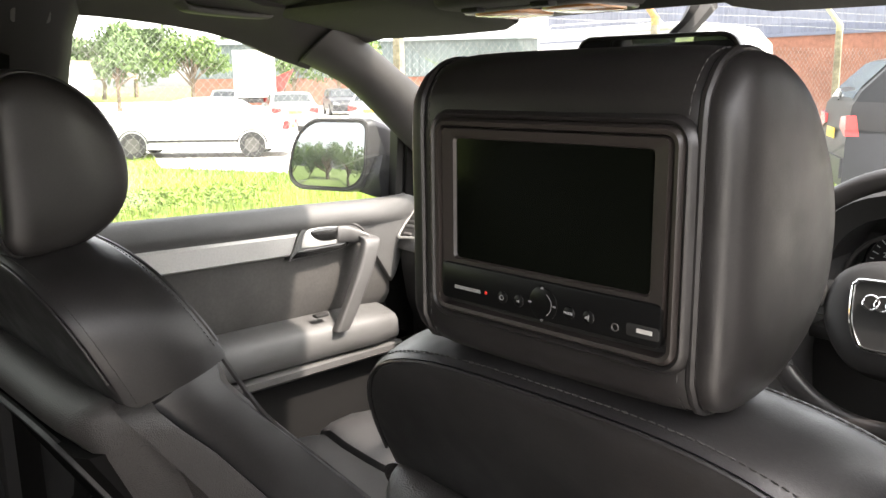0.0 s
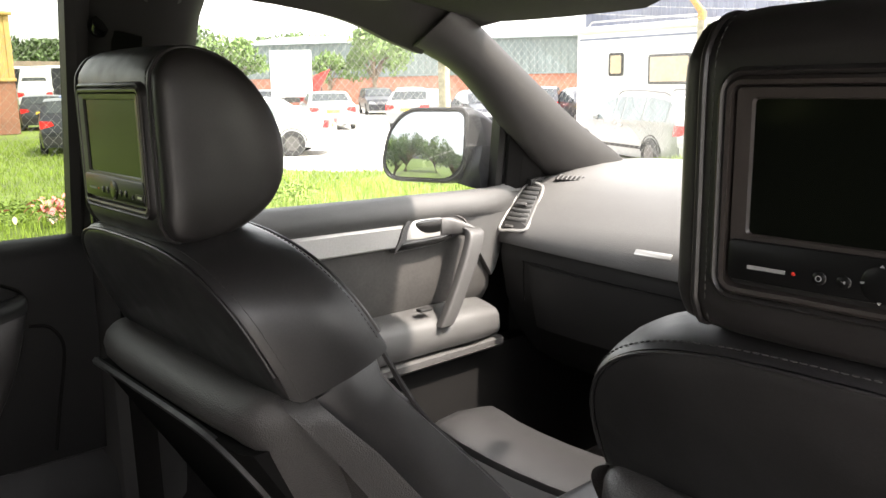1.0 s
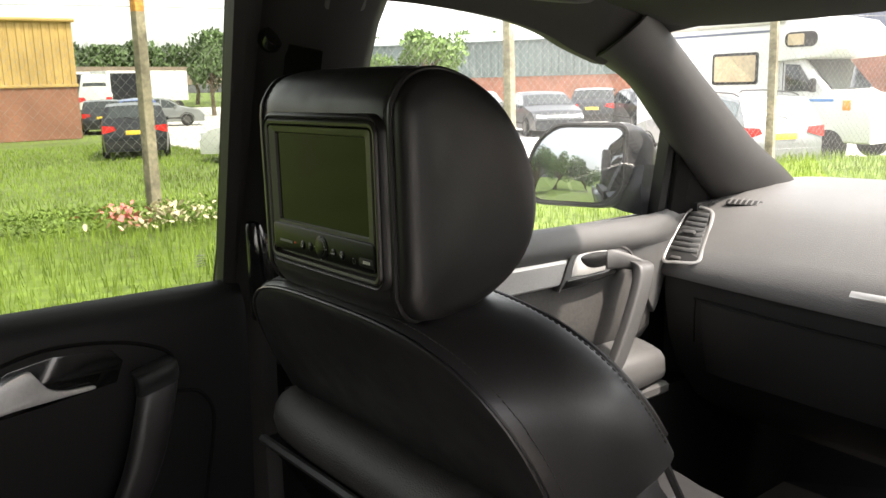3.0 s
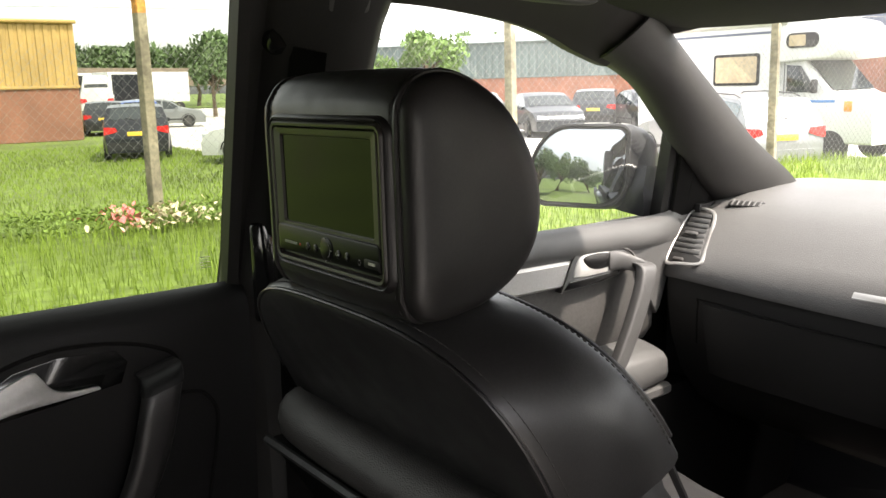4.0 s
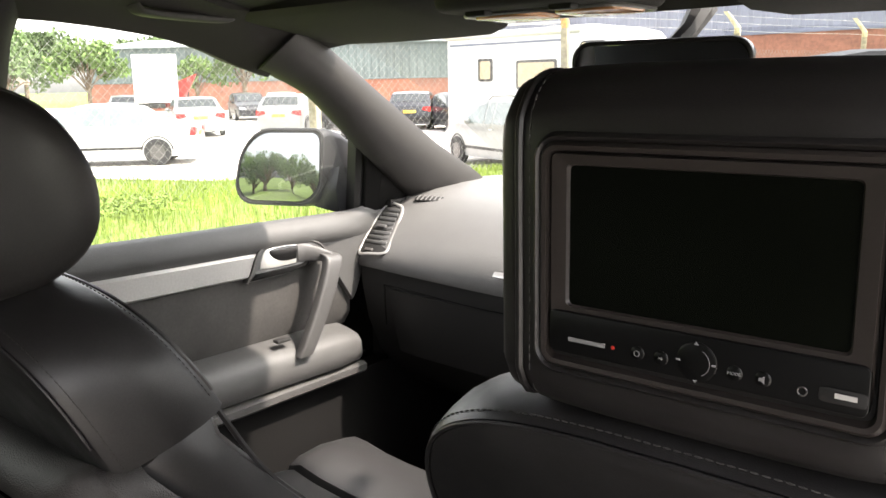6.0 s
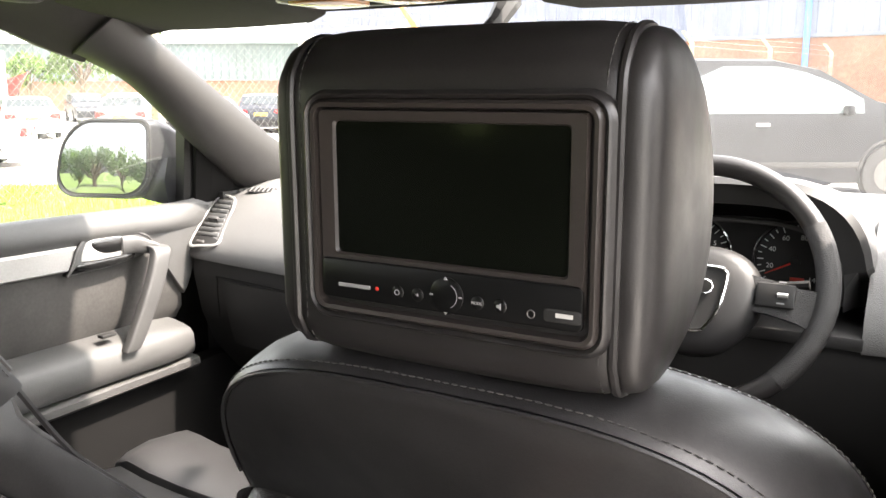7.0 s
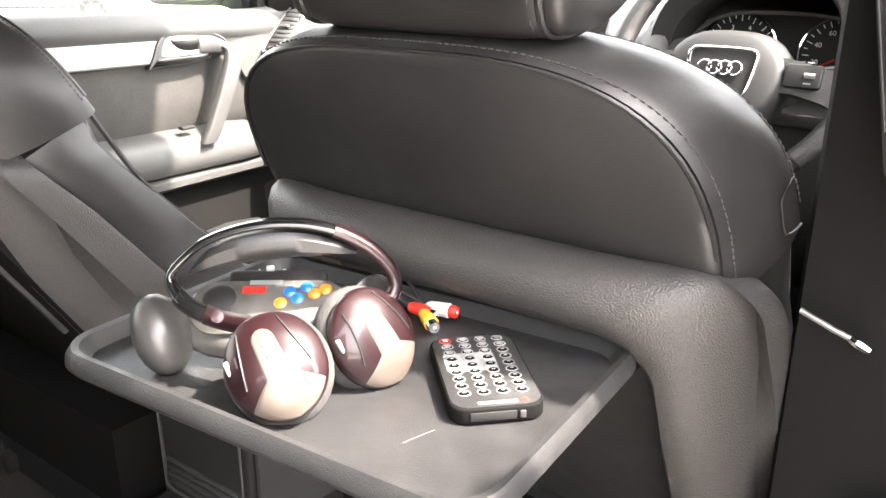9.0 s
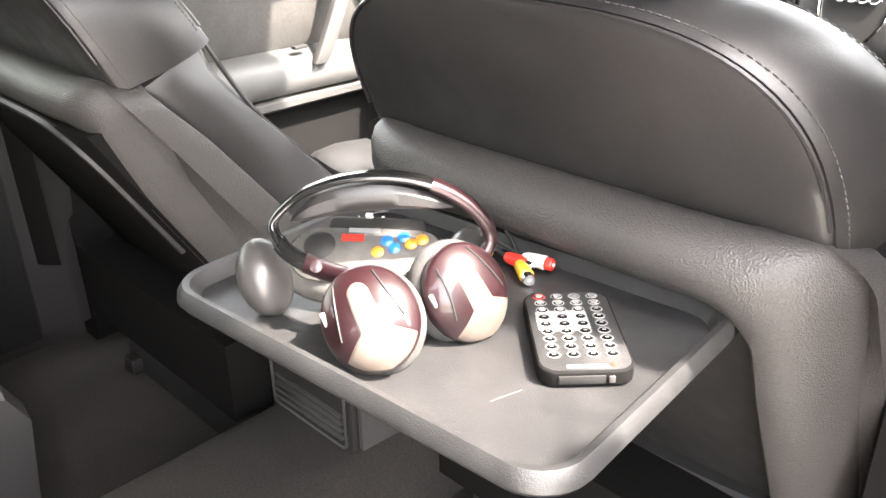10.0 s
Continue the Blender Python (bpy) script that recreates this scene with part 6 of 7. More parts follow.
up_edge = curve_points([(0.312, -0.150, 1.055), (0.324, -0.139, 1.073), (0.343, -0.120, 1.083), (0.364, -0.099, 1.084), (0.382, -0.082, 1.077), (0.394, -0.070, 1.066)], 5)
lo_edge = curve_points([(0.312, -0.150, 1.052), (0.324, -0.139, 1.056), (0.343, -0.120, 1.0615), (0.364, -0.099, 1.0635), (0.382, -0.082, 1.0635), (0.394, -0.070, 1.063)], 5)
rows = []
up_edge, lo_edge = ([Vector((p.x, p.y, 1.022 + (p.z - 1.022) * 0.87)) for p in e] for e in (up_edge, lo_edge))
for a, b in zip(up_edge, lo_edge):
    side = Vector((0.7071, -0.7071, 0))
    t = 0.0075 * min(1, (a - b).length / 0.012 + 0.15)
    rows.append([a + side * t * 0.5, a.lerp(b, 0.25) + side * t, a.lerp(b, 0.75) + side * t, b + side * t * 0.5, b - side * t * 0.5, a.lerp(b, 0.5) - side * t, a - side * t * 0.5])
part("headband_pad", loft(rows), LEATHER_SOFT, hpn, "black leather headband pad")

# game controller behind the headphones
gc = thing("game_controller", "smoky grey game controller with coloured buttons lying on the tray", "game controller")
gm = frame_to((0.334, -0.099, 1.0005), (0.62, -0.78), 58)


def blob(w, h, d, n=20, m=10, e=2.4):
    rings = []
    for k in range(m + 1):
        a = -math.pi / 2 + math.pi * k / m
        c = abs(math.cos(a)) ** (2 / e)
        rings.append([Vector((w * max(c, 1e-3) * math.copysign(abs(math.cos(t)) ** (2 / e), math.cos(t)), h * max(c, 1e-3) * math.copysign(abs(math.sin(t)) ** (2 / e), math.sin(t)), d * math.copysign(abs(math.sin(a)) ** (2 / e), math.sin(a)))) for t in np.linspace(0, 2 * math.pi, n, endpoint=False)])
    return loft(rings)


part("body", blob(0.072, 0.033, 0.019), SMOKE, gc, "smoky translucent grey body", m=gm)
part("face_plate", plate(rounded_rect(0.112, 0.046, 0.020, 6), "z", 0.0150, 0.0180, 0.001), SMOKE, gc, "pale grey face plate", m=gm)
part("grip", blob(0.020, 0.030, 0.024, e=2.0), DULL_METAL, gc, "rounded silver-grey grip", m=frame_to((0.290, -0.163, 1.0005), (0.62, -0.78), 20, 18))
part("grip", blob(0.018, 0.028, 0.022, e=2.0), DULL_METAL, gc, "rounded silver-grey grip", m=frame_to((0.388, -0.052, 1.006), (0.62, -0.78), 30, -18))
part("direction_pad", lathe([(0.0, 0), (0.011, 0), (0.012, 0.002), (0.008, 0.004), (0.0, 0.003)], (-0.036, 0.006, 0.0175), n=20), BLACK, gc, "black direction pad", m=gm)
part("label_strip", box(0.017, 0.006, 0.001, (-0.012, 0.014, 0.0182)), RED_MARK, gc, "red label strip", m=gm)
part("maker_mark", box(0.024, 0.004, 0.001, (-0.004, 0.021, 0.0176)), GREY_MARK, gc, "grey maker's mark bar", m=gm)
for k, (u, v) in enumerate(((0.008, 0.002), (0.020, 0.006), (0.032, 0.010), (0.014, 0.012), (0.026, 0.016), (0.040, 0.014))):
    part("button", lathe([(0.0, 0), (0.0046, 0), (0.0048, 0.0015), (0.003, 0.003), (0.0, 0.0033)], (u, v, 0.0175), n=14), BLUE_BTN if k in (1, 3, 4) else ORANGE_BTN, gc, "blue button" if k in (1, 3, 4) else "orange button", m=gm)
part("shoulder_block", box(0.075, 0.018, 0.014, (0.002, 0.031, 0.004), 0.005, 3), BLACK, gc, "black shoulder block", m=gm)
part("switch", box(0.006, 0.004, 0.010, (-0.004, 0.039, 0.008), 0.001), WHITE_PL, gc, "white slide switch", m=gm)
for dx, ch in ((-0.013, "A"), (0.006, "B")):
    part("switch_letter", lettering(ch, 0.006), WHITE_MARK, gc, smooth=0, m=gm @ pose(dx, 0.0405, 0.006, -90, 180, 0))


# plugs of an audio cable
def plug(at, turn, mat, tip, label):
    p = thing("audio_plug", label, "cable plug", group="cable plugs on the tray", at=at, rot=turn)
    part("body", lathe([(0.0, -0.020), (0.0035, -0.020), (0.0050, -0.017), (0.0060, -0.004), (0.0062, 0.0), (0.0050, 0.001)], n=16), mat, p, "ribbed plastic body")
    part("sleeve", lathe([(0.0028, 0.0), (0.0052, 0.0), (0.0052, 0.006), (0.0045, 0.007), (0.003, 0.007)], n=16), tip, p, "socket sleeve")
    part("pin", lathe([(0.0, 0.0), (0.0015, 0.0), (0.0015, 0.0072), (0.0, 0.008)], n=10), WHITE_PL, p, "centre pin")
    part("cable", tube([(0, 0, -0.019), (0.003, 0.004, -0.04), (0.0, 0.012, -0.06)], 0.0018, 6), BLACK, p, "black cable")
    return p


plug((0.407, -0.002, TRAY_Z + 0.0064), (94, 0, 58), YELLOW_PL, CHROME, "yellow plug of an audio cable lying on the tray")
plug((0.394, 0.014, TRAY_Z + 0.0064), (94, 0, 98), RED_PL, CHROME, "red plug of an audio cable lying on the tray")
plug((0.408, 0.020, TRAY_Z + 0.0100), (90, 0, 100), WHITE_PL, RED_PL, "white plug of an audio cable lying on the others")

# remote control
rc = thing("remote_control", "slim black remote control with white ringed keys lying on the tray", "remote control", at=(0.4865, -0.0465, TRAY_Z), rot=(0, 0, 46))
RW, RL = 0.0625, 0.104
outl = []
for u, v in rounded_rect(RW, RL, 0.012, 6):
    waist = 1.0 - 0.045 * math.cos(math.pi * v / RL) ** 2
    outl.append((u * waist + 0.0, v))
part("body", plate(outl, "z", 0.0002, 0.0115, 0.0016, 3), DEEP, rc, "slim black plastic body")
part("face", plate([(u * 0.95, v * 0.965) for u, v in outl], "z", 0.0112, 0.0120, 0.0003), TRAY, rc, "glossy black face")
part("battery_door", box(0.030, 0.0015, 0.006, (-0.004, -RL / 2 - 0.0002, 0.0058), 0.0006), BLACK, rc, "battery drawer")
part("drawer_latch", box(0.004, 0.002, 0.005, (0.015, -RL / 2 - 0.0003, 0.0058), 0.0006), DULL_METAL, rc, "drawer latch")
part("number_field", plate(rounded_rect(0.036, 0.027, 0.003, 4, -0.0072, 0.010), "z", 0.0119, 0.0123), KEY_PRINT, rc, "white number field")
for row in range(9):
    for col in range(4):
        u, v = -0.0195 + 0.0128 * col, 0.0435 - 0.0096 * row
        red = row == 0 and col == 0
        inside = col < 3 and 3 <= row <= 4 or (col < 3 and row == 2)
        key = part("key", lathe([(0.0, 0), (0.0034, 0), (0.0036, 0.0005), (0.0026, 0.0010), (0.0, 0.0011)], (u, v, 0.0121), n=14), GLOSS_BLACK, rc)
        part("key_ring", tube([Vector((u + 0.0042 * math.cos(a), v + 0.0034 * math.sin(a), 0.0126)) for a in np.linspace(0, 6.2832, 14, endpoint=False)], 0.00042, 4, closed=True), RED_MARK if red else KEY_PRINT, key, "red ring" if red else "white ring")
        if row < 2 or (row == 2 and col != 3):
            part("key_mark", lathe([(0.0, 0), (0.0026, 0), (0.0, 0.0003)], (u, v, 0.0132), n=10), KEY_PRINT, key)
        else:
            part("key_mark", box(0.0024, 0.0008, 0.0004, (u, v, 0.0133)), KEY_PRINT, key)
part("maker_mark", box(0.026, 0.0030, 0.0004, (0.0, -0.0465, 0.0122)), KEY_PRINT, rc, "white maker's mark bar")
part("maker_dot", lathe([(0.0, 0), (0.0026, 0), (0.0, 0.0005)], (0.0175, -0.0455, 0.0121), n=12), RED_MARK, rc, "red mark")


# ---- outside: ground, grass, yard ----
FENCE_A, FENCE_D = Vector((-9.05, 2.66, 0)), Vector((0.250, 0.968, 0)).normalized()
FENCE_STEP = 4.55
YARD_DROP = 0.35


def ground_z(x, y):
    """The ground falls a little behind the fence, down to the yard."""
    away = (x - FENCE_A.x) * -FENCE_D.y + (y - FENCE_A.y) * FENCE_D.x
    t = min(1.0, max(0.0, (away - 0.3) / 2.9))
    return -YARD_DROP * t * t * (3 - 2 * t)


steps_x = [-900, -400, -200, -100, -60, *np.arange(-40, 12, 0.8), 25, 60, 120, 300, 900]
steps_y = [-900, -400, -150, -60, -25, *np.arange(-14, 46, 0.8), 70, 120, 300, 900]
single("ground", loft([[Vector((x, y, ground_z(x, y) - 0.02)) for x in steps_x] for y in steps_y], caps=False, closed=False), SOIL, "grassy ground reaching the horizon", "ground", kind="structure")
yard = [(-6.6, 13.3), (-9.3, 13.0), (-13.3, 8.9), (-16.5, 7.6), (-20.0, 9.0), (-27.0, 9.5), (-60, 17), (-95, 30), (-60, 75), (-22, 34), (4, 32), (8, 24), (-2, 20)]
bm = bmesh.new()
bm.faces.new([bm.verts.new((x, y, -YARD_DROP)) for x, y in yard])
single("pavement", bm, CONCRETE, "pale concrete yard behind the fence", "yard", kind="structure", smooth=0)
bm = bmesh.new()
bm.faces.new([bm.verts.new((x, y, -0.004)) for x, y in [(-2.8, 3.2), (16, -6), (22, 30), (3, 22), (-2.2, 9)]])
single("road", bm, CONCRETE, "pale concrete car park in front of the car", "car park", kind="structure", smooth=0)
# out of view: pale ground added so that sunlight bounces in at the door
bm = bmesh.new()
bm.faces.new([bm.verts.new((x, y, 0.002)) for x, y in [(0.95, 3.0), (0.95, -12), (26, -16), (26, -4), (14, 2)]])
single("pavement_apron", bm, CONCRETE, "unseen pale concrete beside the open car door, added to bounce light", "apron", kind="structure", smooth=0)

def in_yard(x, y):
    inside = False
    n = len(yard)
    for i in range(n):
        (x0, y0), (x1, y1) = yard[i], yard[i - 1]
        if (y0 > y) != (y1 > y) and x < (x1 - x0) * (y - y0) / (y1 - y0) + x0:
            inside = not inside
    return inside


def grass_blades(count, box_xy, height, width, name, seed):
    rng = np.random.default_rng(seed)
    verts, faces = [], []
    x0, x1, y0, y1 = box_xy
    made = 0
    while made < count:
        x, y = rng.uniform(x0, x1), rng.uniform(y0, y1)
        if in_yard(x, y) and ground_z(x, y) < -YARD_DROP + 0.03:
            continue
        g = ground_z(x, y)
        h = height * rng.uniform(0.45, 1.25) * (0.75 + 0.5 * noise.noise(Vector((x * 0.45, y * 0.45, 0))))
        a, lean_a, bend = rng.uniform(0, 6.28), rng.uniform(0, 6.28), rng.uniform(0.1, 0.6) * h
        wx, wy = width * math.cos(a), width * math.sin(a)
        i = len(verts)
        mx, my = x + 0.35 * bend * math.cos(lean_a), y + 0.35 * bend * math.sin(lean_a)
        verts += [(x - wx, y - wy, g - 0.02), (x + wx, y + wy, g - 0.02), (mx + 0.7 * wx, my + 0.7 * wy, g + h * 0.6), (mx - 0.7 * wx, my - 0.7 * wy, g + h * 0.6), (x + bend * math.cos(lean_a), y + bend * math.sin(lean_a), g + h)]
        faces += [(i, i + 1, i + 2, i + 3), (i + 3, i + 2, i + 4)]
        made += 1
    mesh = bpy.data.meshes.new(name)
    mesh.from_pydata(verts, [], faces)
    mesh.materials.append(GRASS_MAT)
    return mesh


tagged(new("grass", grass_blades(52000, (-13, -1.6, -3.5, 14), 0.17, 0.005, "grass", 3)), "long fresh green meadow grass beside the car", "grass", kind="stuff")
tagged(new("grass", grass_blades(26000, (-30, -12, -6, 13), 0.13, 0.009, "grass", 4)), "long fresh green meadow grass beyond the fence", "grass", kind="stuff")

# broad-leaved weeds and faded flowers at the fence foot
rng = np.random.default_rng(11)


def leaf_patch(count, centre, spread, size, height):
    bm = bmesh.new()
    for _ in range(count):
        p = Vector((rng.normal(centre[0], spread[0]), rng.normal(centre[1], spread[1]), rng.uniform(0.03, height)))
        r = Euler((rng.uniform(-0.9, 0.9), rng.uniform(-0.9, 0.9), rng.uniform(0, 6.28))).to_matrix()
        s = size * rng.uniform(0.6, 1.3)
        pts = [r @ Vector((s * u, s * v, s * w)) + p for u, v, w in ((-1, 0, 0), (-0.3, -0.45, 0.1), (0.6, -0.35, 0.05), (1, 0, -0.1), (0.6, 0.35, 0.05), (-0.3, 0.45, 0.1))]
        bm.faces.new([bm.verts.new(v) for v in pts])
    return bm


for c in range(9):
    p = FENCE_A + FENCE_D * (-1.6 + 0.45 * c) + Vector((0.55, 0, 0))
    single("weed_clump", leaf_patch(300, (p.x, p.y), (0.24, 0.24), 0.026, 0.24), WEED, "green broad-leaved weeds in the grass", "weeds", kind="stuff", smooth=0)
fl = FENCE_A + Vector((0.65, -0.55, 0))
single("flowers", leaf_patch(60, (fl.x, fl.y), (0.12, 0.12), 0.045, 0.28), PETAL, "faded pink flowers in the grass", "flowers", kind="stuff", smooth=0)
single("dry_flowers", leaf_patch(150, (fl.x + 0.1, fl.y + 0.5), (0.16, 0.30), 0.045, 0.26), PALE_PETAL, "dry cream flower heads in the grass", "flowers", kind="stuff", smooth=0)

# ---- fence: leaning concrete posts with cranked tops, mesh, barbed wire ----


def fence_post(at, tall=2.25, crank=True, arm=RUST):
    p = thing("fence_post", "weathered concrete fence post with cranked top", "fence post", group="fence posts", at=at, rot=(rng.uniform(-1, 1), rng.uniform(-1, 1), 14))
    rows = [[Vector((x * k, y * k, z)) for x, y in rounded_rect(0.125, 0.125, 0.014, 2)] for z, k in ((-0.1, 1.05), (0.6, 1.0), (1.4, 0.96), (tall, 0.90))]
    part("shaft", loft(rows), POST, p, "pitted concrete shaft")
    if crank:
        part("cranked_arm", loft([[Vector((x * k + off, y * k, z + tall)) for x, y in rounded_rect(0.112, 0.112, 0.012, 2)] for z, k, off in ((-0.01, 1.0, 0), (0.12, 1.0, 0.0), (0.42, 0.8, -0.22))]), arm, p, "rust-stained cranked arm" if arm is RUST else "pale cranked arm")
    return p


posts = [FENCE_A + FENCE_D * FENCE_STEP * k for k in range(-2, 8)]
for k, p in enumerate(posts):
    fence_post(p, arm=RUST if k < 5 else PALE_POST)


def wire_lines(z_list, offset=Vector((0, 0, 0))):
    bms = []
    for z, off in z_list:
        a, b = posts[0] + Vector((off, 0, z)), posts[-1] + Vector((off, 0, z))
        bms.append(tube([a.lerp(b, t) + Vector((0, 0, 0.012 * math.sin(40 * t))) for t in np.linspace(0, 1, 41)], 0.0035, 4))
    return merged(*bms)


single("barbed_wire", wire_lines(((2.30, 0.0), (2.45, -0.08), (2.60, -0.18))), WIRE, "strands of barbed wire along the fence top", "barbed wire")
# chain-link mesh: two families of zigzag wires
verts, edges_f = [], []
length, top, bottom, pitch = (posts[-1] - posts[0]).length, 1.95, 0.05, 0.105
along = FENCE_D
th = 0.0019
for sgn in (1, -1):
    n = int((length + 2) / pitch)
    for k in range(n):
        s0 = k * pitch - 1.0
        s1 = s0 + sgn * (top - bottom) * 0.9
        if not (0 <= s0 <= length and -2 <= s1 <= length + 2):
            continue
        a = posts[0] + along * s0 + Vector((0, 0, bottom))
        b = posts[0] + along * s1 + Vector((0, 0, top))
        i = len(verts)
        perp = along * th
        out = Vector((th, 0, 0))
        verts += [a - perp, a + perp, b + perp, b - perp, a - out, a + out, b + out, b - out]
        edges_f += [(i, i + 1, i + 2, i + 3), (i + 4, i + 5, i + 6, i + 7)]
mesh = bpy.data.meshes.new("chain_link")
mesh.from_pydata([tuple(v) for v in verts], [], edges_f)
mesh.materials.append(WIRE)
tagged(new("chain_link", mesh), "galvanised diamond chain-link fence mesh", "fence mesh", kind="stuff")


# ---- vehicles ----
def paint(name, color, metal=0.3):
    return material(name, color, 0.30, metal=metal, stain=0.08, stain_scale=1.5, coat=0.25)


WHITE_PAINT, SILVER_PAINT = paint("white_car_paint", (0.55, 0.55, 0.54), 0.0), paint("silver_car_paint", (0.22, 0.23, 0.23), 0.4)
DARK_PAINT, GREY_PAINT = paint("black_car_paint", (0.012, 0.013, 0.017)), paint("dark_grey_car_paint", (0.026, 0.029, 0.034))
SLATE_PAINT = material("slate_grey_car_paint", (0.014, 0.0155, 0.018), 0.40, spec=0.15, stain=0.08, stain_scale=1.5)
RED_PAINT, BLUE_PAINT = paint("red_car_paint", (0.42, 0.03, 0.025)), paint("blue_car_paint", (0.04, 0.09, 0.30))

SHAPES = {
    # fraction along the length from the tail, height of the roof line there; then belt line
    "hatch": dict(L=4.2, W=1.76, belt=0.93, roof=[(0.0, 0.62), (0.01, 0.92), (0.045, 1.05), (0.13, 1.40), (0.30, 1.47), (0.50, 1.46), (0.60, 1.38), (0.74, 1.0), (0.80, 0.95), (0.93, 0.84), (0.985, 0.68), (1.0, 0.52)], glass=(0.10, 0.70), pillars=(0.30, 0.50)),
    "estate": dict(L=4.5, W=1.74, belt=0.92, roof=[(0.0, 0.60), (0.01, 0.93), (0.03, 1.10), (0.085, 1.40), (0.25, 1.47), (0.52, 1.46), (0.62, 1.37), (0.75, 0.99), (0.81, 0.94), (0.94, 0.82), (0.985, 0.68), (1.0, 0.52)], glass=(0.07, 0.71), pillars=(0.27, 0.45, 0.53)),
    "saloon": dict(L=4.6, W=1.80, belt=0.90, roof=[(0.0, 0.60), (0.01, 0.90), (0.10, 0.98), (0.20, 1.06), (0.30, 1.36), (0.42, 1.43), (0.54, 1.42), (0.63, 1.33), (0.76, 0.98), (0.82, 0.93), (0.94, 0.82), (0.985, 0.68), (1.0, 0.52)], glass=(0.24, 0.72), pillars=(0.42, 0.56)),
    "tall": dict(L=4.3, W=1.80, belt=0.94, roof=[(0.0, 0.66), (0.01, 1.02), (0.03, 1.16), (0.10, 1.44), (0.28, 1.54), (0.50, 1.53), (0.62, 1.43), (0.77, 1.10), (0.82, 1.05), (0.94, 0.92), (0.985, 0.72), (1.0, 0.52)], glass=(0.08, 0.74), pillars=(0.275,)),
    "van": dict(L=4.9, W=1.9, belt=1.1, roof=[(0.0, 0.6), (0.005, 1.2), (0.015, 1.9), (0.03, 1.97), (0.5, 1.98), (0.68, 1.92), (0.80, 1.30), (0.86, 1.18), (0.97, 0.95), (1.0, 0.55)], glass=(0.60, 0.79), pillars=()),
}


def car(kind, paint_mat, at, heading, label, category="car", rails=False, glass=None, blind_glass=None):
    """A parked vehicle; heading is the direction its nose points, in plan."""
    s = SHAPES[kind]
    L, W, belt = s["L"], s["W"], s["belt"]
    turn = math.degrees(math.atan2(heading[1], heading[0]))
    c = thing("parked_car" if category == "car" else "parked_van", label, category, group="parked vehicles", at=(*at, ground_z(*at)), rot=(0, 0, turn))
    xs = sorted({f for f, _ in s["roof"]} | set(np.linspace(0.0, 1.0, 25).round(3)))
    fr, zr = zip(*s["roof"])

    def half(f, z):
        taper = 1 - 0.10 * max(0, (f - 0.82) / 0.18) ** 2 - 0.07 * max(0, (0.10 - f) / 0.10) ** 2
        up = 1 - 0.20 * max(0, (z - belt) / 0.55)
        low = 1 - 0.05 * max(0, (0.45 - z) / 0.25)
        return W / 2 * taper * up * low
    rings = []
    for f in xs:
        zt = float(np.interp(f, fr, zr))
        x = (f - 0.5) * L
        zs = [0.22, 0.34, 0.55, min(0.78, zt - 0.10), min(belt, zt - 0.05), belt + (zt - belt) * 0.5 if zt > belt + 0.1 else zt - 0.03, zt - 0.012]
        left = [Vector((x, half(f, z), z)) for z in zs]
        crown = [Vector((x, half(f, zt) * 0.90, zt)), Vector((x, half(f, zt) * 0.45, zt + 0.018)), Vector((x, 0, zt + 0.024))]
        ring = left + crown
        ring += [Vector((p.x, -p.y, p.z)) for p in reversed(ring[:-1])]
        rings.append(ring)
    body = part("body", loft(rings), paint_mat, c, smooth=35)
    g0, g1 = s["glass"]
    gmat = glass or CAR_GLASS
    cuts = [g0, *s["pillars"], g1]
    for side in (1, -1):
        for a, b in zip(cuts, cuts[1:]):
            top, low = [], []
            for f in np.linspace(a + 0.008, b - 0.008, 7):
                zt = float(np.interp(f, fr, zr)) - 0.07
                if zt < belt + 0.05:
                    zt = belt + 0.04
                if kind == "tall" and b - a > 0.3:
                    zt -= 0.16 * max(0, 1 - (f - a) / 0.10) ** 2
                top.append(((f - 0.5) * L, side * (half(f, zt) + 0.006), zt))
                low.append(((f - 0.5) * L, side * (half(f, belt + 0.03) + 0.006), belt + 0.03))
            bm = bmesh.new()
            t, l = [bm.verts.new(v) for v in top], [bm.verts.new(v) for v in low]
            for i in range(6):
                bm.faces.new((l[i], l[i + 1], t[i + 1], t[i]))
            part("side_window", bm, gmat, c)

    def cross_pane(f0, f1, name):
        rows = []
        for f in np.linspace(f0, f1, 5):
            z = float(np.interp(f, fr, zr))
            h = half(f, z) * 0.84
            rows.append([Vector(((f - 0.5) * L, y * h, z + 0.030 - 0.012 * abs(y) ** 2)) for y in np.linspace(-1, 1, 7)])
        part(name, loft(rows, caps=False, closed=False), gmat, c)
    i_roof = [f for f, z in s["roof"] if z > (1.3 if kind != "van" else 1.85)]
    rear0 = [f for f, z in s["roof"] if f < 0.4 and z < belt + 0.22][-1]
    cross_pane(rear0 + 0.006, i_roof[0] - 0.006, "rear_window")
    wind1 = [f for f, z in s["roof"] if f > 0.5 and z < belt + 0.24][0]
    cross_pane(i_roof[-1] + 0.008, wind1 - 0.010, "windscreen")
    for fx in (0.19, 0.81):
        for side in (1, -1):
            w = part("wheel", lathe([(0.0, -0.09), (0.25, -0.09), (0.31, -0.07), (0.32, 0.0), (0.31, 0.085), (0.24, 0.095), (0.20, 0.085), (0.0, 0.085)], n=24), RUBBER, c, "black tyre", m=pose((fx - 0.5) * L, side * (W / 2 - 0.065), 0.32, -90 * side, 0, 0))
            part("rim", lathe([(0.0, 0.090), (0.06, 0.10), (0.17, 0.088), (0.18, 0.096), (0.0, 0.098)], n=18), DULL_METAL, w, "silver wheel rim")
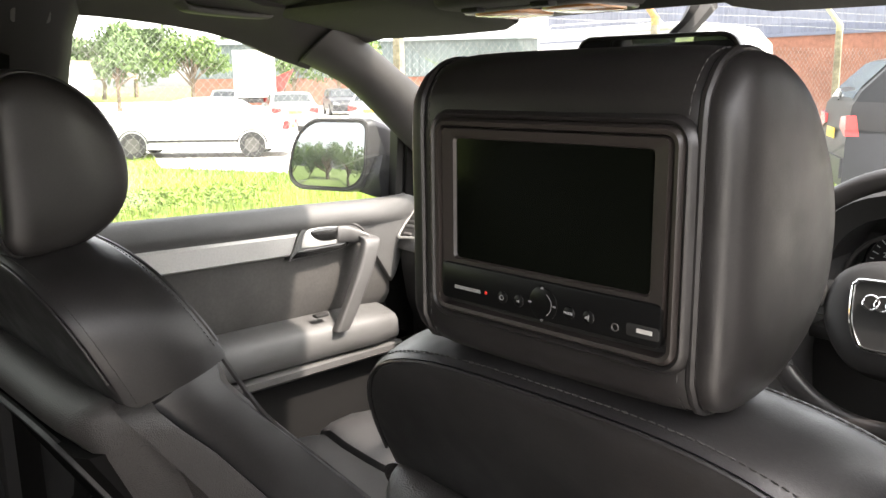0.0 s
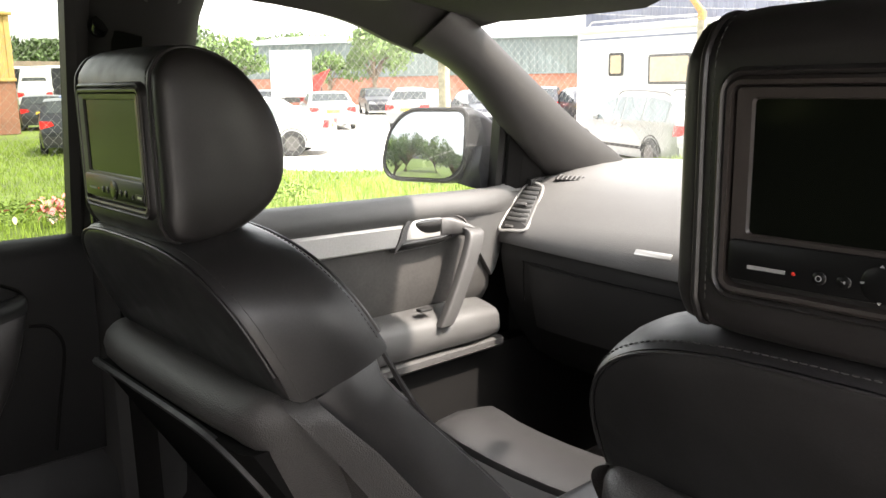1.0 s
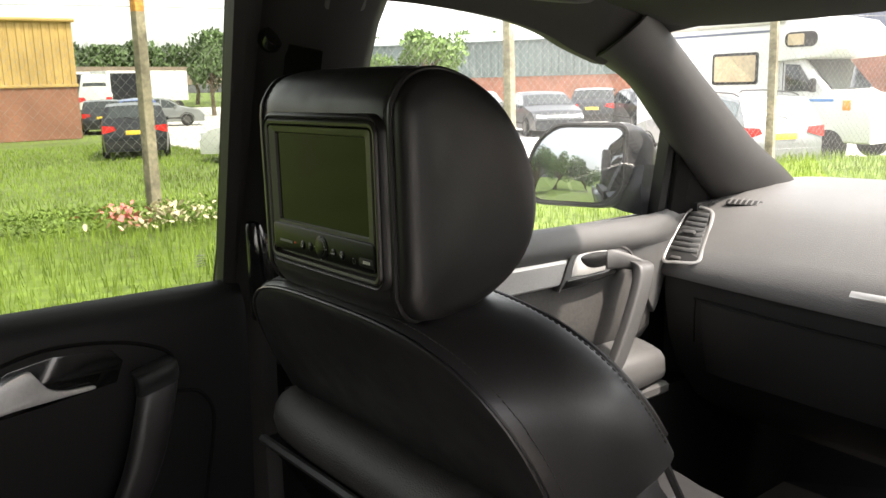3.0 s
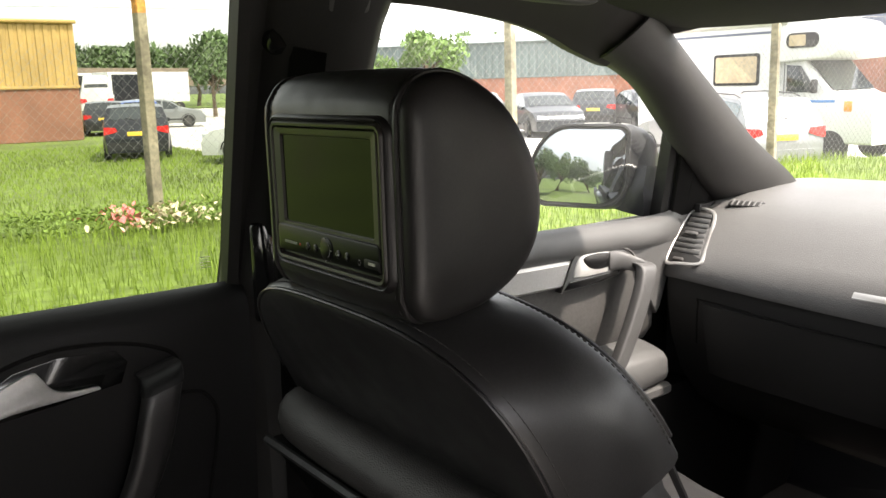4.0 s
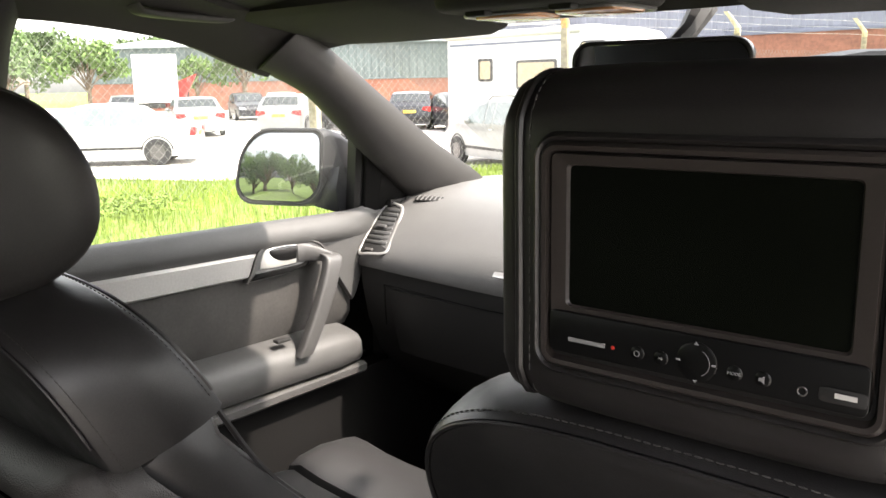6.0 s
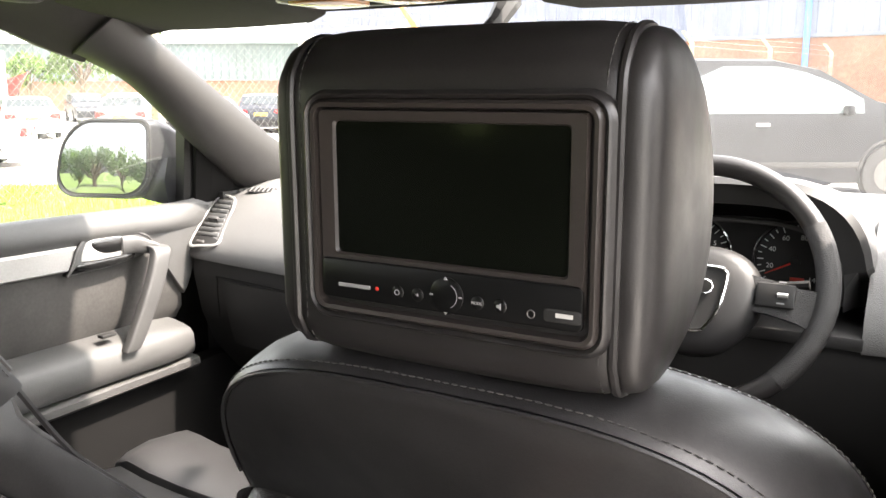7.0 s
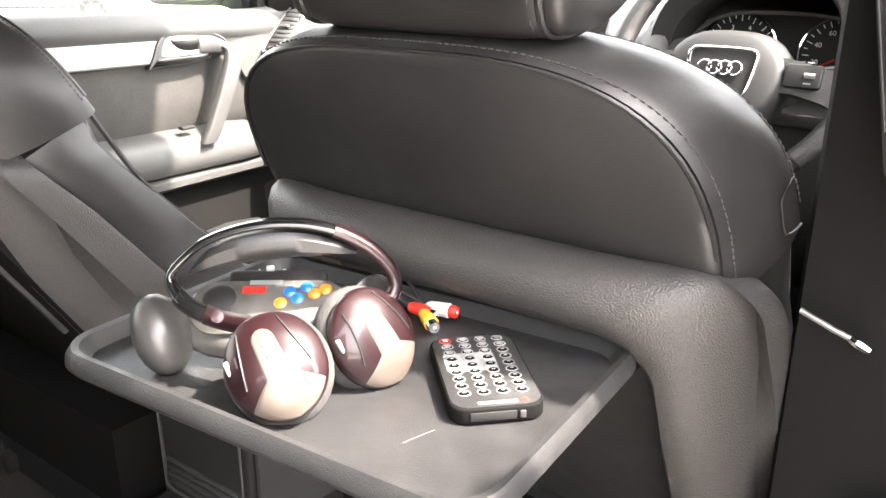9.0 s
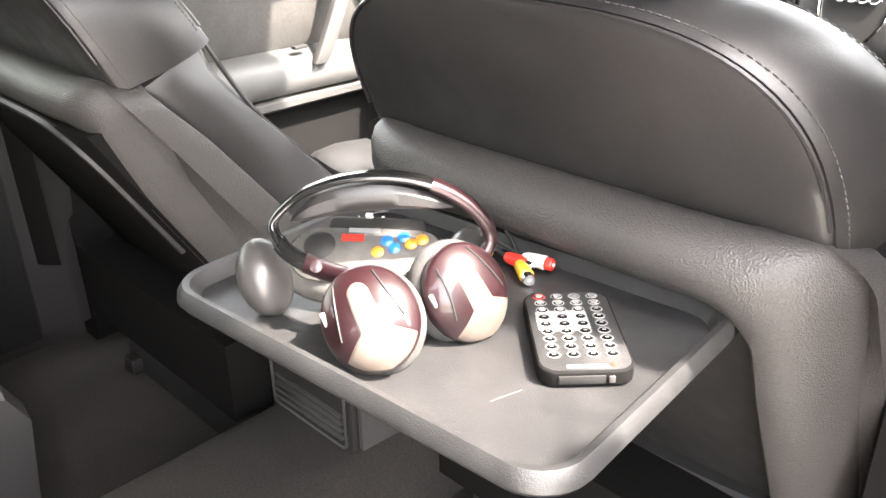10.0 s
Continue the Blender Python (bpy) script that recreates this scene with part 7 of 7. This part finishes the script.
            part("wheel_arch", tube([Vector(((fx - 0.5) * L + 0.36 * math.cos(a), side * (W / 2 - 0.005), 0.32 + 0.36 * math.sin(a))) for a in np.linspace(0.1, math.pi - 0.1, 14)], 0.018, 5), BLACK, c, "dark wheel arch")
    for side in (1, -1):
        zt = belt - 0.12
        part("tail_lamp", loft([[Vector((x, side * y, z)) for y, z in ((W / 2 * 0.90, zt - 0.10), (W / 2 * 0.965, zt - 0.10), (W / 2 * 0.955, zt + 0.10), (W / 2 * 0.62, zt + 0.08), (W / 2 * 0.56, zt - 0.02))] for x in (-L / 2 - 0.012, -L / 2 + 0.14)]), TAIL, c, "red tail lamp")
        part("headlamp", loft([[Vector((x, side * y, z)) for y, z in ((W / 2 * 0.45, 0.60), (W / 2 * 0.86, 0.62), (W / 2 * 0.84, 0.74), (W / 2 * 0.5, 0.70))] for x in (L / 2 - 0.17, L / 2 - 0.02)]), HEADLAMP, c, "clear headlamp")
        part("door_mirror", box(0.10, 0.14, 0.11, ((0.685 - 0.5) * L, side * (W / 2 + 0.05), belt + 0.06), 0.03), paint_mat, c, "door mirror")
        part("door_handle", box(0.16, 0.03, 0.035, ((0.46 - 0.5) * L, side * (half(0.46, 0.82) + 0.010), belt - 0.09), 0.01), SILVER if paint_mat is not WHITE_PAINT else paint_mat, c, "door handle")
        part("sill_moulding", box(L * 0.48, 0.02, 0.06, (0, side * (half(0.5, 0.40) + 0.004), 0.42), 0.01), BLACK, c, "dark side moulding")
        if rails:
            part("roof_rail", tube([((f - 0.5) * L, side * W * 0.37, float(np.interp(f, fr, zr)) + dz) for f, dz in ((0.12, 0.02), (0.16, 0.055), (0.35, 0.06), (0.52, 0.055), (0.56, 0.02))], 0.014, 6), DULL_METAL, c, "roof rail")
    part("rear_plate", box(0.012, 0.50, 0.11, (-L / 2 - 0.018, 0, 0.72 if kind != "van" else 0.55), 0.003), PLATE, c, "plain yellow plate")
    part("bumper", loft([[Vector((x, y, z)) for y, z in ((-W * 0.44, 0.30), (W * 0.44, 0.30), (W * 0.45, 0.50), (-W * 0.45, 0.50))] for x in (-L / 2 - 0.03, -L / 2 + 0.06)]), BLACK if paint_mat in (GREY_PAINT, DARK_PAINT) else paint_mat, c, "rear bumper")
    part("wiper", tube([(-L / 2 + 0.03, -0.05, belt + 0.12), (-L / 2 + 0.09, 0.25, belt + 0.20)], 0.010, 5), BLACK, c, "rear wiper")
    return c


car("hatch", DARK_PAINT, (-24.1, 7.42), (-0.950, 0.312), "black hatchback parked on the grass, seen from behind").scale = (0.96, 0.96, 1.0)
car("hatch", GREY_PAINT, (-39.6, 11.1), (-0.95, 0.30), "dark grey hatchback parked behind the black one")
car("hatch", BLUE_PAINT, (-38.4, 12.25), (-0.95, 0.30), "blue hatchback parked in the yard")
car("estate", SILVER_PAINT, (-43.6, 15.1), (0.40, 0.92), "silver car parked across the yard")
high_van = car("van", WHITE_PAINT, (-53.4, 14.7), (-0.96, 0.26), "tall white panel van parked in the yard", "van")
high_van.scale = (1.0, 1.0, 1.45)
est = car("estate", SILVER_PAINT, (-9.55, 14.2), (-0.914, 0.405), "pale silver estate car with roof rails and red tail lamps", rails=True, glass=CAR_GLASS_PALE)
est.scale = (0.95, 0.95, 0.98)
car("hatch", SILVER_PAINT, (-25.3, 21.3), (-0.55, 0.83), "silver hatchback parked in the yard")
car("saloon", GREY_PAINT, (-20.7, 20.3), (0.72, -0.40), "dark blue-grey saloon parked nose towards the fence")
car("hatch", GREY_PAINT, (-22.8, 25.6), (-0.6, 0.8), "dark hatchback with red tail lamps in the yard")
car("saloon", GREY_PAINT, (-19.7, 24.8), (0.75, -0.5), "dark saloon parked in the yard")
car("estate", SILVER_PAINT, (-26.5, 36.5), (0.8, -0.5), "silver estate parked at the back of the yard")
car("saloon", WHITE_PAINT, (-18.7, 9.75), (-0.66, -0.75), "white saloon parked side-on close behind the grass", glass=CAR_GLASS_PALE)
car("saloon", SILVER_PAINT, (-27.8, 18.4), (-0.88, 0.47), "pale silver saloon with red tail lamps in the yard")
car("estate", DARK_PAINT, (-38.5, 29.0), (0.8, -0.45), "black estate parked by the far wall")
car("hatch", WHITE_PAINT, (-34.0, 27.8), (0.75, -0.6), "white hatchback parked by the far wall")
car("saloon", SILVER_PAINT, (-49.1, 27.5), (0.8, -0.5), "silver saloon parked by the far wall")
ahead = car("tall", SLATE_PAINT, (-1.34, 10.70), (0.863, 0.503), "dark grey hatchback parked just ahead of the windscreen", glass=CAR_GLASS_PALE)
car("saloon", WHITE_PAINT, (5.2, 16.0), (0.97, -0.2), "white car parked further ahead")
ahead.scale = (1.0, 1.0, 1.09)

# ---- motorhome ----
mh = thing("motorhome", "white motorhome with overcab and beige window blinds behind the fence", "motorhome", at=(-9.9, 17.0, -YARD_DROP), rot=(0, 0, -2))
LIFT = pose(0, 0, YARD_DROP)
WHITE_GRP = material("white_fibreglass", (0.58, 0.58, 0.57), 0.4, stain=0.08, stain_scale=0.8, coat=0.2)
body = [(-3.1, 0.20), (0.62, 0.20), (0.62, 1.70), (1.75, 1.76), (1.98, 1.90), (1.95, 2.15), (1.60, 2.50), (1.1, 2.62), (-2.95, 2.62), (-3.1, 2.52)]
part("living_body", plate(body, "y", -1.1, 1.1, 0.05, 3), WHITE_GRP, mh, "white living body with overcab", m=LIFT)
cab = [(0.58, 0.05), (2.60, 0.05), (2.62, 0.72), (2.50, 0.92), (1.85, 1.02), (1.68, 1.10), (1.10, 1.74), (0.58, 1.74)]
part("cab", plate(cab, "y", -0.95, 0.95, 0.07, 3), WHITE_GRP, mh, "white cab", m=LIFT)
part("cab_window", plate([(0.76, 1.08), (1.44, 1.08), (1.06, 1.62), (0.76, 1.64)], "y", -0.985, -0.940, 0.01), CAR_GLASS, mh, "dark cab door window", m=LIFT)
part("cab_door_line", tube([(0.70, -0.957, 0.55), (0.70, -0.957, 1.68)], 0.008, 5), BLACK, mh, "dark door gap", m=LIFT)
part("windscreen", loft([[Vector((x, y, z)) for y in np.linspace(-0.80, 0.80, 7)] for x, z in ((1.71, 1.125), (1.43, 1.43), (1.16, 1.72))], caps=False, closed=False), CAR_GLASS, mh, "sloping windscreen", m=LIFT)
for (x0, x1, z0, z1, m_, nm) in ((-0.93, 0.21, 1.24, 1.91, CURTAIN, "large window with a beige blind"), (-2.08, -1.64, 1.44, 1.98, CURTAIN, "small window with a beige blind")):
    w = part("window", plate(rounded_rect(x1 - x0, z1 - z0, 0.06, 4, (x0 + x1) / 2, (z0 + z1) / 2), "y", -1.125, -1.09, 0.008), BLACK, mh, nm, m=LIFT)
    part("blind", plate(rounded_rect(x1 - x0 - 0.12, z1 - z0 - 0.12, 0.04, 4, (x0 + x1) / 2, (z0 + z1) / 2), "y", -1.130, -1.12), m_, w, "beige blind")
ow = part("window", plate(rounded_rect(0.70, 0.30, 0.13, 5, 1.15, 2.12), "y", -1.125, -1.09, 0.008), BLACK, mh, "overcab side window", m=LIFT)
part("blind", plate(rounded_rect(0.36, 0.22, 0.03, 4, 1.05, 2.12), "y", -1.130, -1.12), CURTAIN, ow, "beige blind")
part("stripe", box(3.5, 0.012, 0.05, (-1.25, -1.104, 2.32)), CLAD_BLUE, mh, "thin blue-grey stripe", m=LIFT)
part("stripe", box(0.95, 0.012, 0.05, (1.35, -0.955, 0.90)), BLUE_STRIPE, mh, "blue stripe on the cab", m=LIFT)
part("indicator", box(0.16, 0.03, 0.20, (2.10, -0.955, 0.80), 0.01), AMBER, mh, "amber indicator lamp", m=LIFT)
part("headlamp", box(0.05, 0.34, 0.18, (2.60, -0.68, 0.74), 0.02), HEADLAMP, mh, "headlamp", m=LIFT)
part("roof_rail", tube([(-2.9, -0.9, 2.64), (-2.8, -0.9, 2.74), (-1.0, -0.9, 2.74), (0.3, -0.9, 2.72), (0.4, -0.9, 2.63)], 0.02, 6), SATIN, mh, "roof rail", m=LIFT)
part("door_mirror", box(0.10, 0.16, 0.28, (1.45, -1.10, 1.20), 0.04), BLACK, mh, "black cab mirror", m=LIFT)
part("awning_rail", box(4.0, 0.08, 0.09, (-1.2, -1.12, 2.50), 0.02), SATIN, mh, "awning rail", m=LIFT)
for fx in (-1.9, 1.75):
    for side in (1, -1):
        part("wheel", lathe([(0.0, -0.1), (0.25, -0.1), (0.33, -0.07), (0.34, 0.0), (0.33, 0.09), (0.22, 0.10), (0.0, 0.08)], n=22), RUBBER, mh, "black tyre", m=pose(fx, side * 0.86, 0.34, -90 * side, 0, 0))
part("skirt", box(3.6, 2.0, 0.25, (-1.25, 0, 0.46), 0.04), WHITE_GRP, mh, "white skirt")


# ---- buildings ----
def sheet_wall(width, z0, z1, pitch, depth=0.035):
    """Ribbed sheet standing along local x, facing -y."""
    n = int(width / pitch)
    pts = []
    for k in range(n):
        x = k * pitch
        pts += [(x, 0), (x + pitch * 0.30, 0), (x + pitch * 0.40, -depth), (x + pitch * 0.90, -depth)]
    pts.append((width, 0))
    return loft([[Vector((x, y, z)) for x, y in pts] for z in (z0, z1)], caps=False, closed=False)


def hall(name, label, at, rot, width, depth, z_brick, z_top, clad, pitch, n_bricks=0):
    b = thing(name, label, "warehouse", group="buildings round the yard", at=(at[0], at[1], ground_z(at[0], at[1])), rot=(0, 0, rot))
    part("brick_wall", box(width, depth, z_brick, (width / 2, depth / 2, z_brick / 2)), MORTAR if n_bricks else BRICK, b, "red brick lower wall", smooth=0)
    part("cladding", sheet_wall(width, z_brick, z_top, pitch), clad, b, "ribbed metal cladding", smooth=0)
    part("end_cladding", moved(sheet_wall(depth, z_brick, z_top, pitch), Matrix.Translation((width, 0, 0)) @ Matrix.Rotation(math.pi / 2, 4, "Z")), clad, b, "ribbed metal cladding", smooth=0)
    part("flashing", box(width + 0.1, 0.08, 0.12, (width / 2, -0.03, z_brick), 0.01), clad, b, "drip flashing")
    part("roof", loft([[Vector((x, y, z)) for y, z in ((-0.15, z_top), (depth / 2, z_top + 1.2), (depth + 0.15, z_top))] for x in (-0.1, width + 0.1)], caps=False, closed=False), CLAD_PALE, b, "shallow sheet roof", smooth=0)
    part("gutter", tube([(-0.1, -0.14, z_top), (width + 0.1, -0.14, z_top)], 0.08, 8), clad, b, "gutter")
    return b


# yellow-clad store beyond the grass: its corner stands at (-36, 9)
yb = hall("store_building", "brick store with yellow sheet cladding beyond the grass", (-36.9, -12.0, 0), 85.6, 21.0, 14.0, 2.1, 4.6, CLAD_YELLOW, 0.30, 1)
# front hall of brick and blue-grey sheet
fb = hall("front_hall", "long brick hall with blue-grey sheet cladding ahead of the car", (-24.5, 30.5, 0), -3, 60, 20, 3.3, 8.0, CLAD_BLUE, 0.45)
part("drain_pipe", tube([(21.5, -0.12, 0.0), (21.5, -0.12, 8.0)], 0.10, 8), BLUE_STRIPE, fb, "bright blue pipe")
part("shutter", box(2.6, 0.08, 3.2, (28.5, -0.05, 1.9), 0.02), CLAD_PALE, fb, "pale roller shutter")
part("notice", box(0.55, 0.03, 0.6, (15.8, -0.03, 1.9), 0.01), WHITE_PL, fb, "plain white notice")
part("pale_panel", sheet_wall(12, 3.3, 8.0, 0.45, 0.06), CLAD_PALE, fb, "pale cladding bay", smooth=0, m=pose(27.5, -0.05, 0, 0, 0, 0))
hall("far_hall", "dull teal-grey sheet-clad hall with a brick base across the yard", (-66, 34, 0), 33, 40, 20, 2.3, 5.0, CLAD_TEAL, 0.6)
hall("far_hall", "pale grey sheet-clad hall with a brick base far across the yard", (-46, 58, 0), 10, 30, 20, 2.3, 4.9, CLAD_PALE, 0.6)
lor = thing("lorry_trailer", "white box lorry trailer with dark printed panel", "lorry", group="lorries at the yard end", at=(-74, 24.5, -YARD_DROP), rot=(0, 0, 106))
part("box", box(8, 2.4, 2.6, (0, 0, 2.3), 0.04), WHITE_PAINT, lor, "white box")
part("panel", box(3.0, 0.03, 2.2, (-2.2, 1.22, 2.3)), DARK_PAINT, lor, "dark printed panel")
part("panel", box(3.0, 0.03, 2.2, (-2.2, -1.22, 2.3)), DARK_PAINT, lor, "dark printed panel")
for fx in (-3, -1.8, 3):
    for s in (-1, 1):
        part("wheel", lathe([(0.0, -0.12), (0.45, -0.12), (0.5, -0.08), (0.5, 0.08), (0.45, 0.12), (0.0, 0.12)], n=18), RUBBER, lor, m=pose(fx, s * 1.0, 0.5, 90, 0, 0))
copy_thing(lor, pose(-76, 20.5, -YARD_DROP, 0, 0, 104))
bt = thing("box_lorry", "tall white box lorry standing end-on in the yard", "lorry", group="lorries at the yard end", at=(-44.5, 27.0, -YARD_DROP), rot=(0, 0, 148.8))
part("box", box(5.2, 2.4, 2.7, (0.4, 0, 2.35), 0.04), WHITE_PAINT, bt, "white box")
part("rear_door", box(0.04, 1.12, 2.4, (-2.22, 0.58, 2.35), 0.01), WHITE_PAINT, bt, "white rear door")
part("rear_door", box(0.04, 1.12, 2.4, (-2.22, -0.58, 2.35), 0.01), WHITE_PAINT, bt, "white rear door")
part("cab", box(1.7, 2.1, 1.9, (3.9, 0, 1.55), 0.15, 3), WHITE_PAINT, bt, "white cab")
part("under_frame", box(6.6, 0.9, 0.25, (1.0, 0, 0.82), 0.02), BLACK, bt, "black chassis")
for fx in (-1.0, 3.8):
    for s in (-1, 1):
        part("wheel", lathe([(0.0, -0.12), (0.40, -0.12), (0.44, -0.08), (0.44, 0.08), (0.40, 0.12), (0.0, 0.12)], n=18), RUBBER, bt, m=pose(fx, s * 0.95, 0.44, 90, 0, 0))
shed = single("barn_roof", loft([[Vector((x, y, z)) for y, z in ((-6, 2.5), (0, 4.6), (6, 2.5))] for x in (-9, 9)], caps=False, closed=False), BARK, "brown barn roof at the far end of the yard", "barn", smooth=0)
shed.matrix_basis = pose(-95, 31, -YARD_DROP, 0, 0, 105)
aw = thing("red_awning", "red canvas sheet leaning beside the parked cars", "awning", at=(-42.5, 27.2, -YARD_DROP), rot=(0, 0, 30))
part("sheet", plate([(-1.4, 0.6), (0.2, 0.9), (1.2, 2.6), (-0.2, 2.1)], "y", -0.05, 0.05, 0.01), RED_PAINT, aw, "red sheet")
part("prop", tube([(0.6, 0, 0), (0.6, 0, 1.6)], 0.04, 6), BLACK, aw, "dark prop")


# ---- trees ----
def tree(at, height, spread, mat, seed, label, leaves=2600, leaf=0.22):
    t = thing("tree", label, "tree", group="trees round the yard", at=(at[0], at[1], ground_z(at[0], at[1])))
    r = np.random.default_rng(seed)
    trunk_h = height * 0.45
    bms = [tube([(0, 0, -0.1), (0.05 * height * r.normal() * 0.3, 0, trunk_h * 0.5), (0.1 * r.normal(), 0.1 * r.normal(), trunk_h), (0.2 * r.normal(), 0.2 * r.normal(), height * 0.8)], [0.035 * height, 0.028 * height, 0.02 * height, 0.006 * height], 8)]
    clumps = []
    for k in range(16):
        a, e = r.uniform(0, 6.28), r.uniform(0.25, 1.25)
        reach = spread * r.uniform(0.45, 0.95)
        tip = Vector((reach * math.cos(a) * math.cos(e * 0.8), reach * math.sin(a) * math.cos(e * 0.8), trunk_h * r.uniform(0.8, 1.05) + (height - trunk_h) * 0.85 * math.sin(e) * r.uniform(0.7, 1.0)))
        base = Vector((0, 0, trunk_h * r.uniform(0.6, 1.0)))
        bms.append(tube([base, base.lerp(tip, 0.5) + Vector((0, 0, 0.06 * height)), tip], [0.012 * height, 0.008 * height, 0.002 * height], 5))
        clumps.append((tip, spread * r.uniform(0.22, 0.42)))
    part("trunk", merged(*bms), BARK, t, "brown trunk with limbs")
    verts, faces = [], []
    for _ in range(leaves):
        c, rad = clumps[r.integers(len(clumps))]
        d = Vector(r.normal(size=3))
        d.normalize()
        p = c + d * rad * (r.uniform(0.2, 1.0) ** 0.5)
        rot = Euler(tuple(r.uniform(0, 6.28, 3))).to_matrix()
        s = leaf * r.uniform(0.6, 1.4)
        i = len(verts)
        verts += [tuple(p + rot @ Vector((s * u, s * v, 0))) for u, v in ((-1, 0), (0, -0.5), (1, 0), (0, 0.5))]
        faces.append((i, i + 1, i + 2, i + 3))
    mesh = bpy.data.meshes.new("crown")
    mesh.from_pydata(verts, [], faces)
    mesh.materials.append(mat)
    crown = new("crown", mesh)
    crown.parent = t
    tagged(crown, "crown of many small leaves")
    return t


tree((-55.4, 28.5, 0), 5.4, 2.6, LEAF, 1, "broad green tree beside the far hall", 2600, 0.19)
tree((-46, 34.5, 0), 5.8, 3.0, LEAF, 2, "broad green tree behind the parked cars", 3000, 0.19)
tree((-57.5, 24.0, 0), 5.0, 2.2, LEAF_DARK, 5, "dark green tree beside the far hall", 2000, 0.19)
tree((-47.6, 31.9, 0), 4.2, 1.4, LEAF, 6, "small green tree behind the parked cars", 1000, 0.15)
proto = tree((-112, 24, 0), 8.5, 5.5, LEAF_DARK, 3, "tree of the dark green row beyond the yard", 4200, 0.34)
for k, (x, y, sc) in enumerate(((-118, 34, 1.1), (-110, 44, 1.0), (-125, 55, 1.3), (-104, 62, 1.0), (-120, 14, 1.15), (-128, 24, 1.35), (-112, 72, 1.1), (-100, 84, 1.1), (-130, 42, 1.25))):
    t = copy_thing(proto, pose(x, y, ground_z(x, y), 0, 0, 70 * k))
    t.scale = (sc, sc, sc * (0.9 + 0.05 * (k % 4)))
# trees behind, seen in the door mirror
for k, (x, y, high, wide, mat) in enumerate(((-1.6, -15.5, 3.0, 1.7, LEAF_DARK), (-3.6, -16.0, 3.6, 2.0, LEAF), (-5.6, -15.0, 3.8, 2.1, LEAF_DARK), (-7.6, -15.8, 3.5, 2.0, LEAF), (-9.8, -15.2, 3.4, 1.9, LEAF_DARK))):
    tree((x, y, 0), high + 1.0, wide, mat, 8 + k, "bushy green tree in the row behind the car", 5000, 0.08).location.z -= 1.0
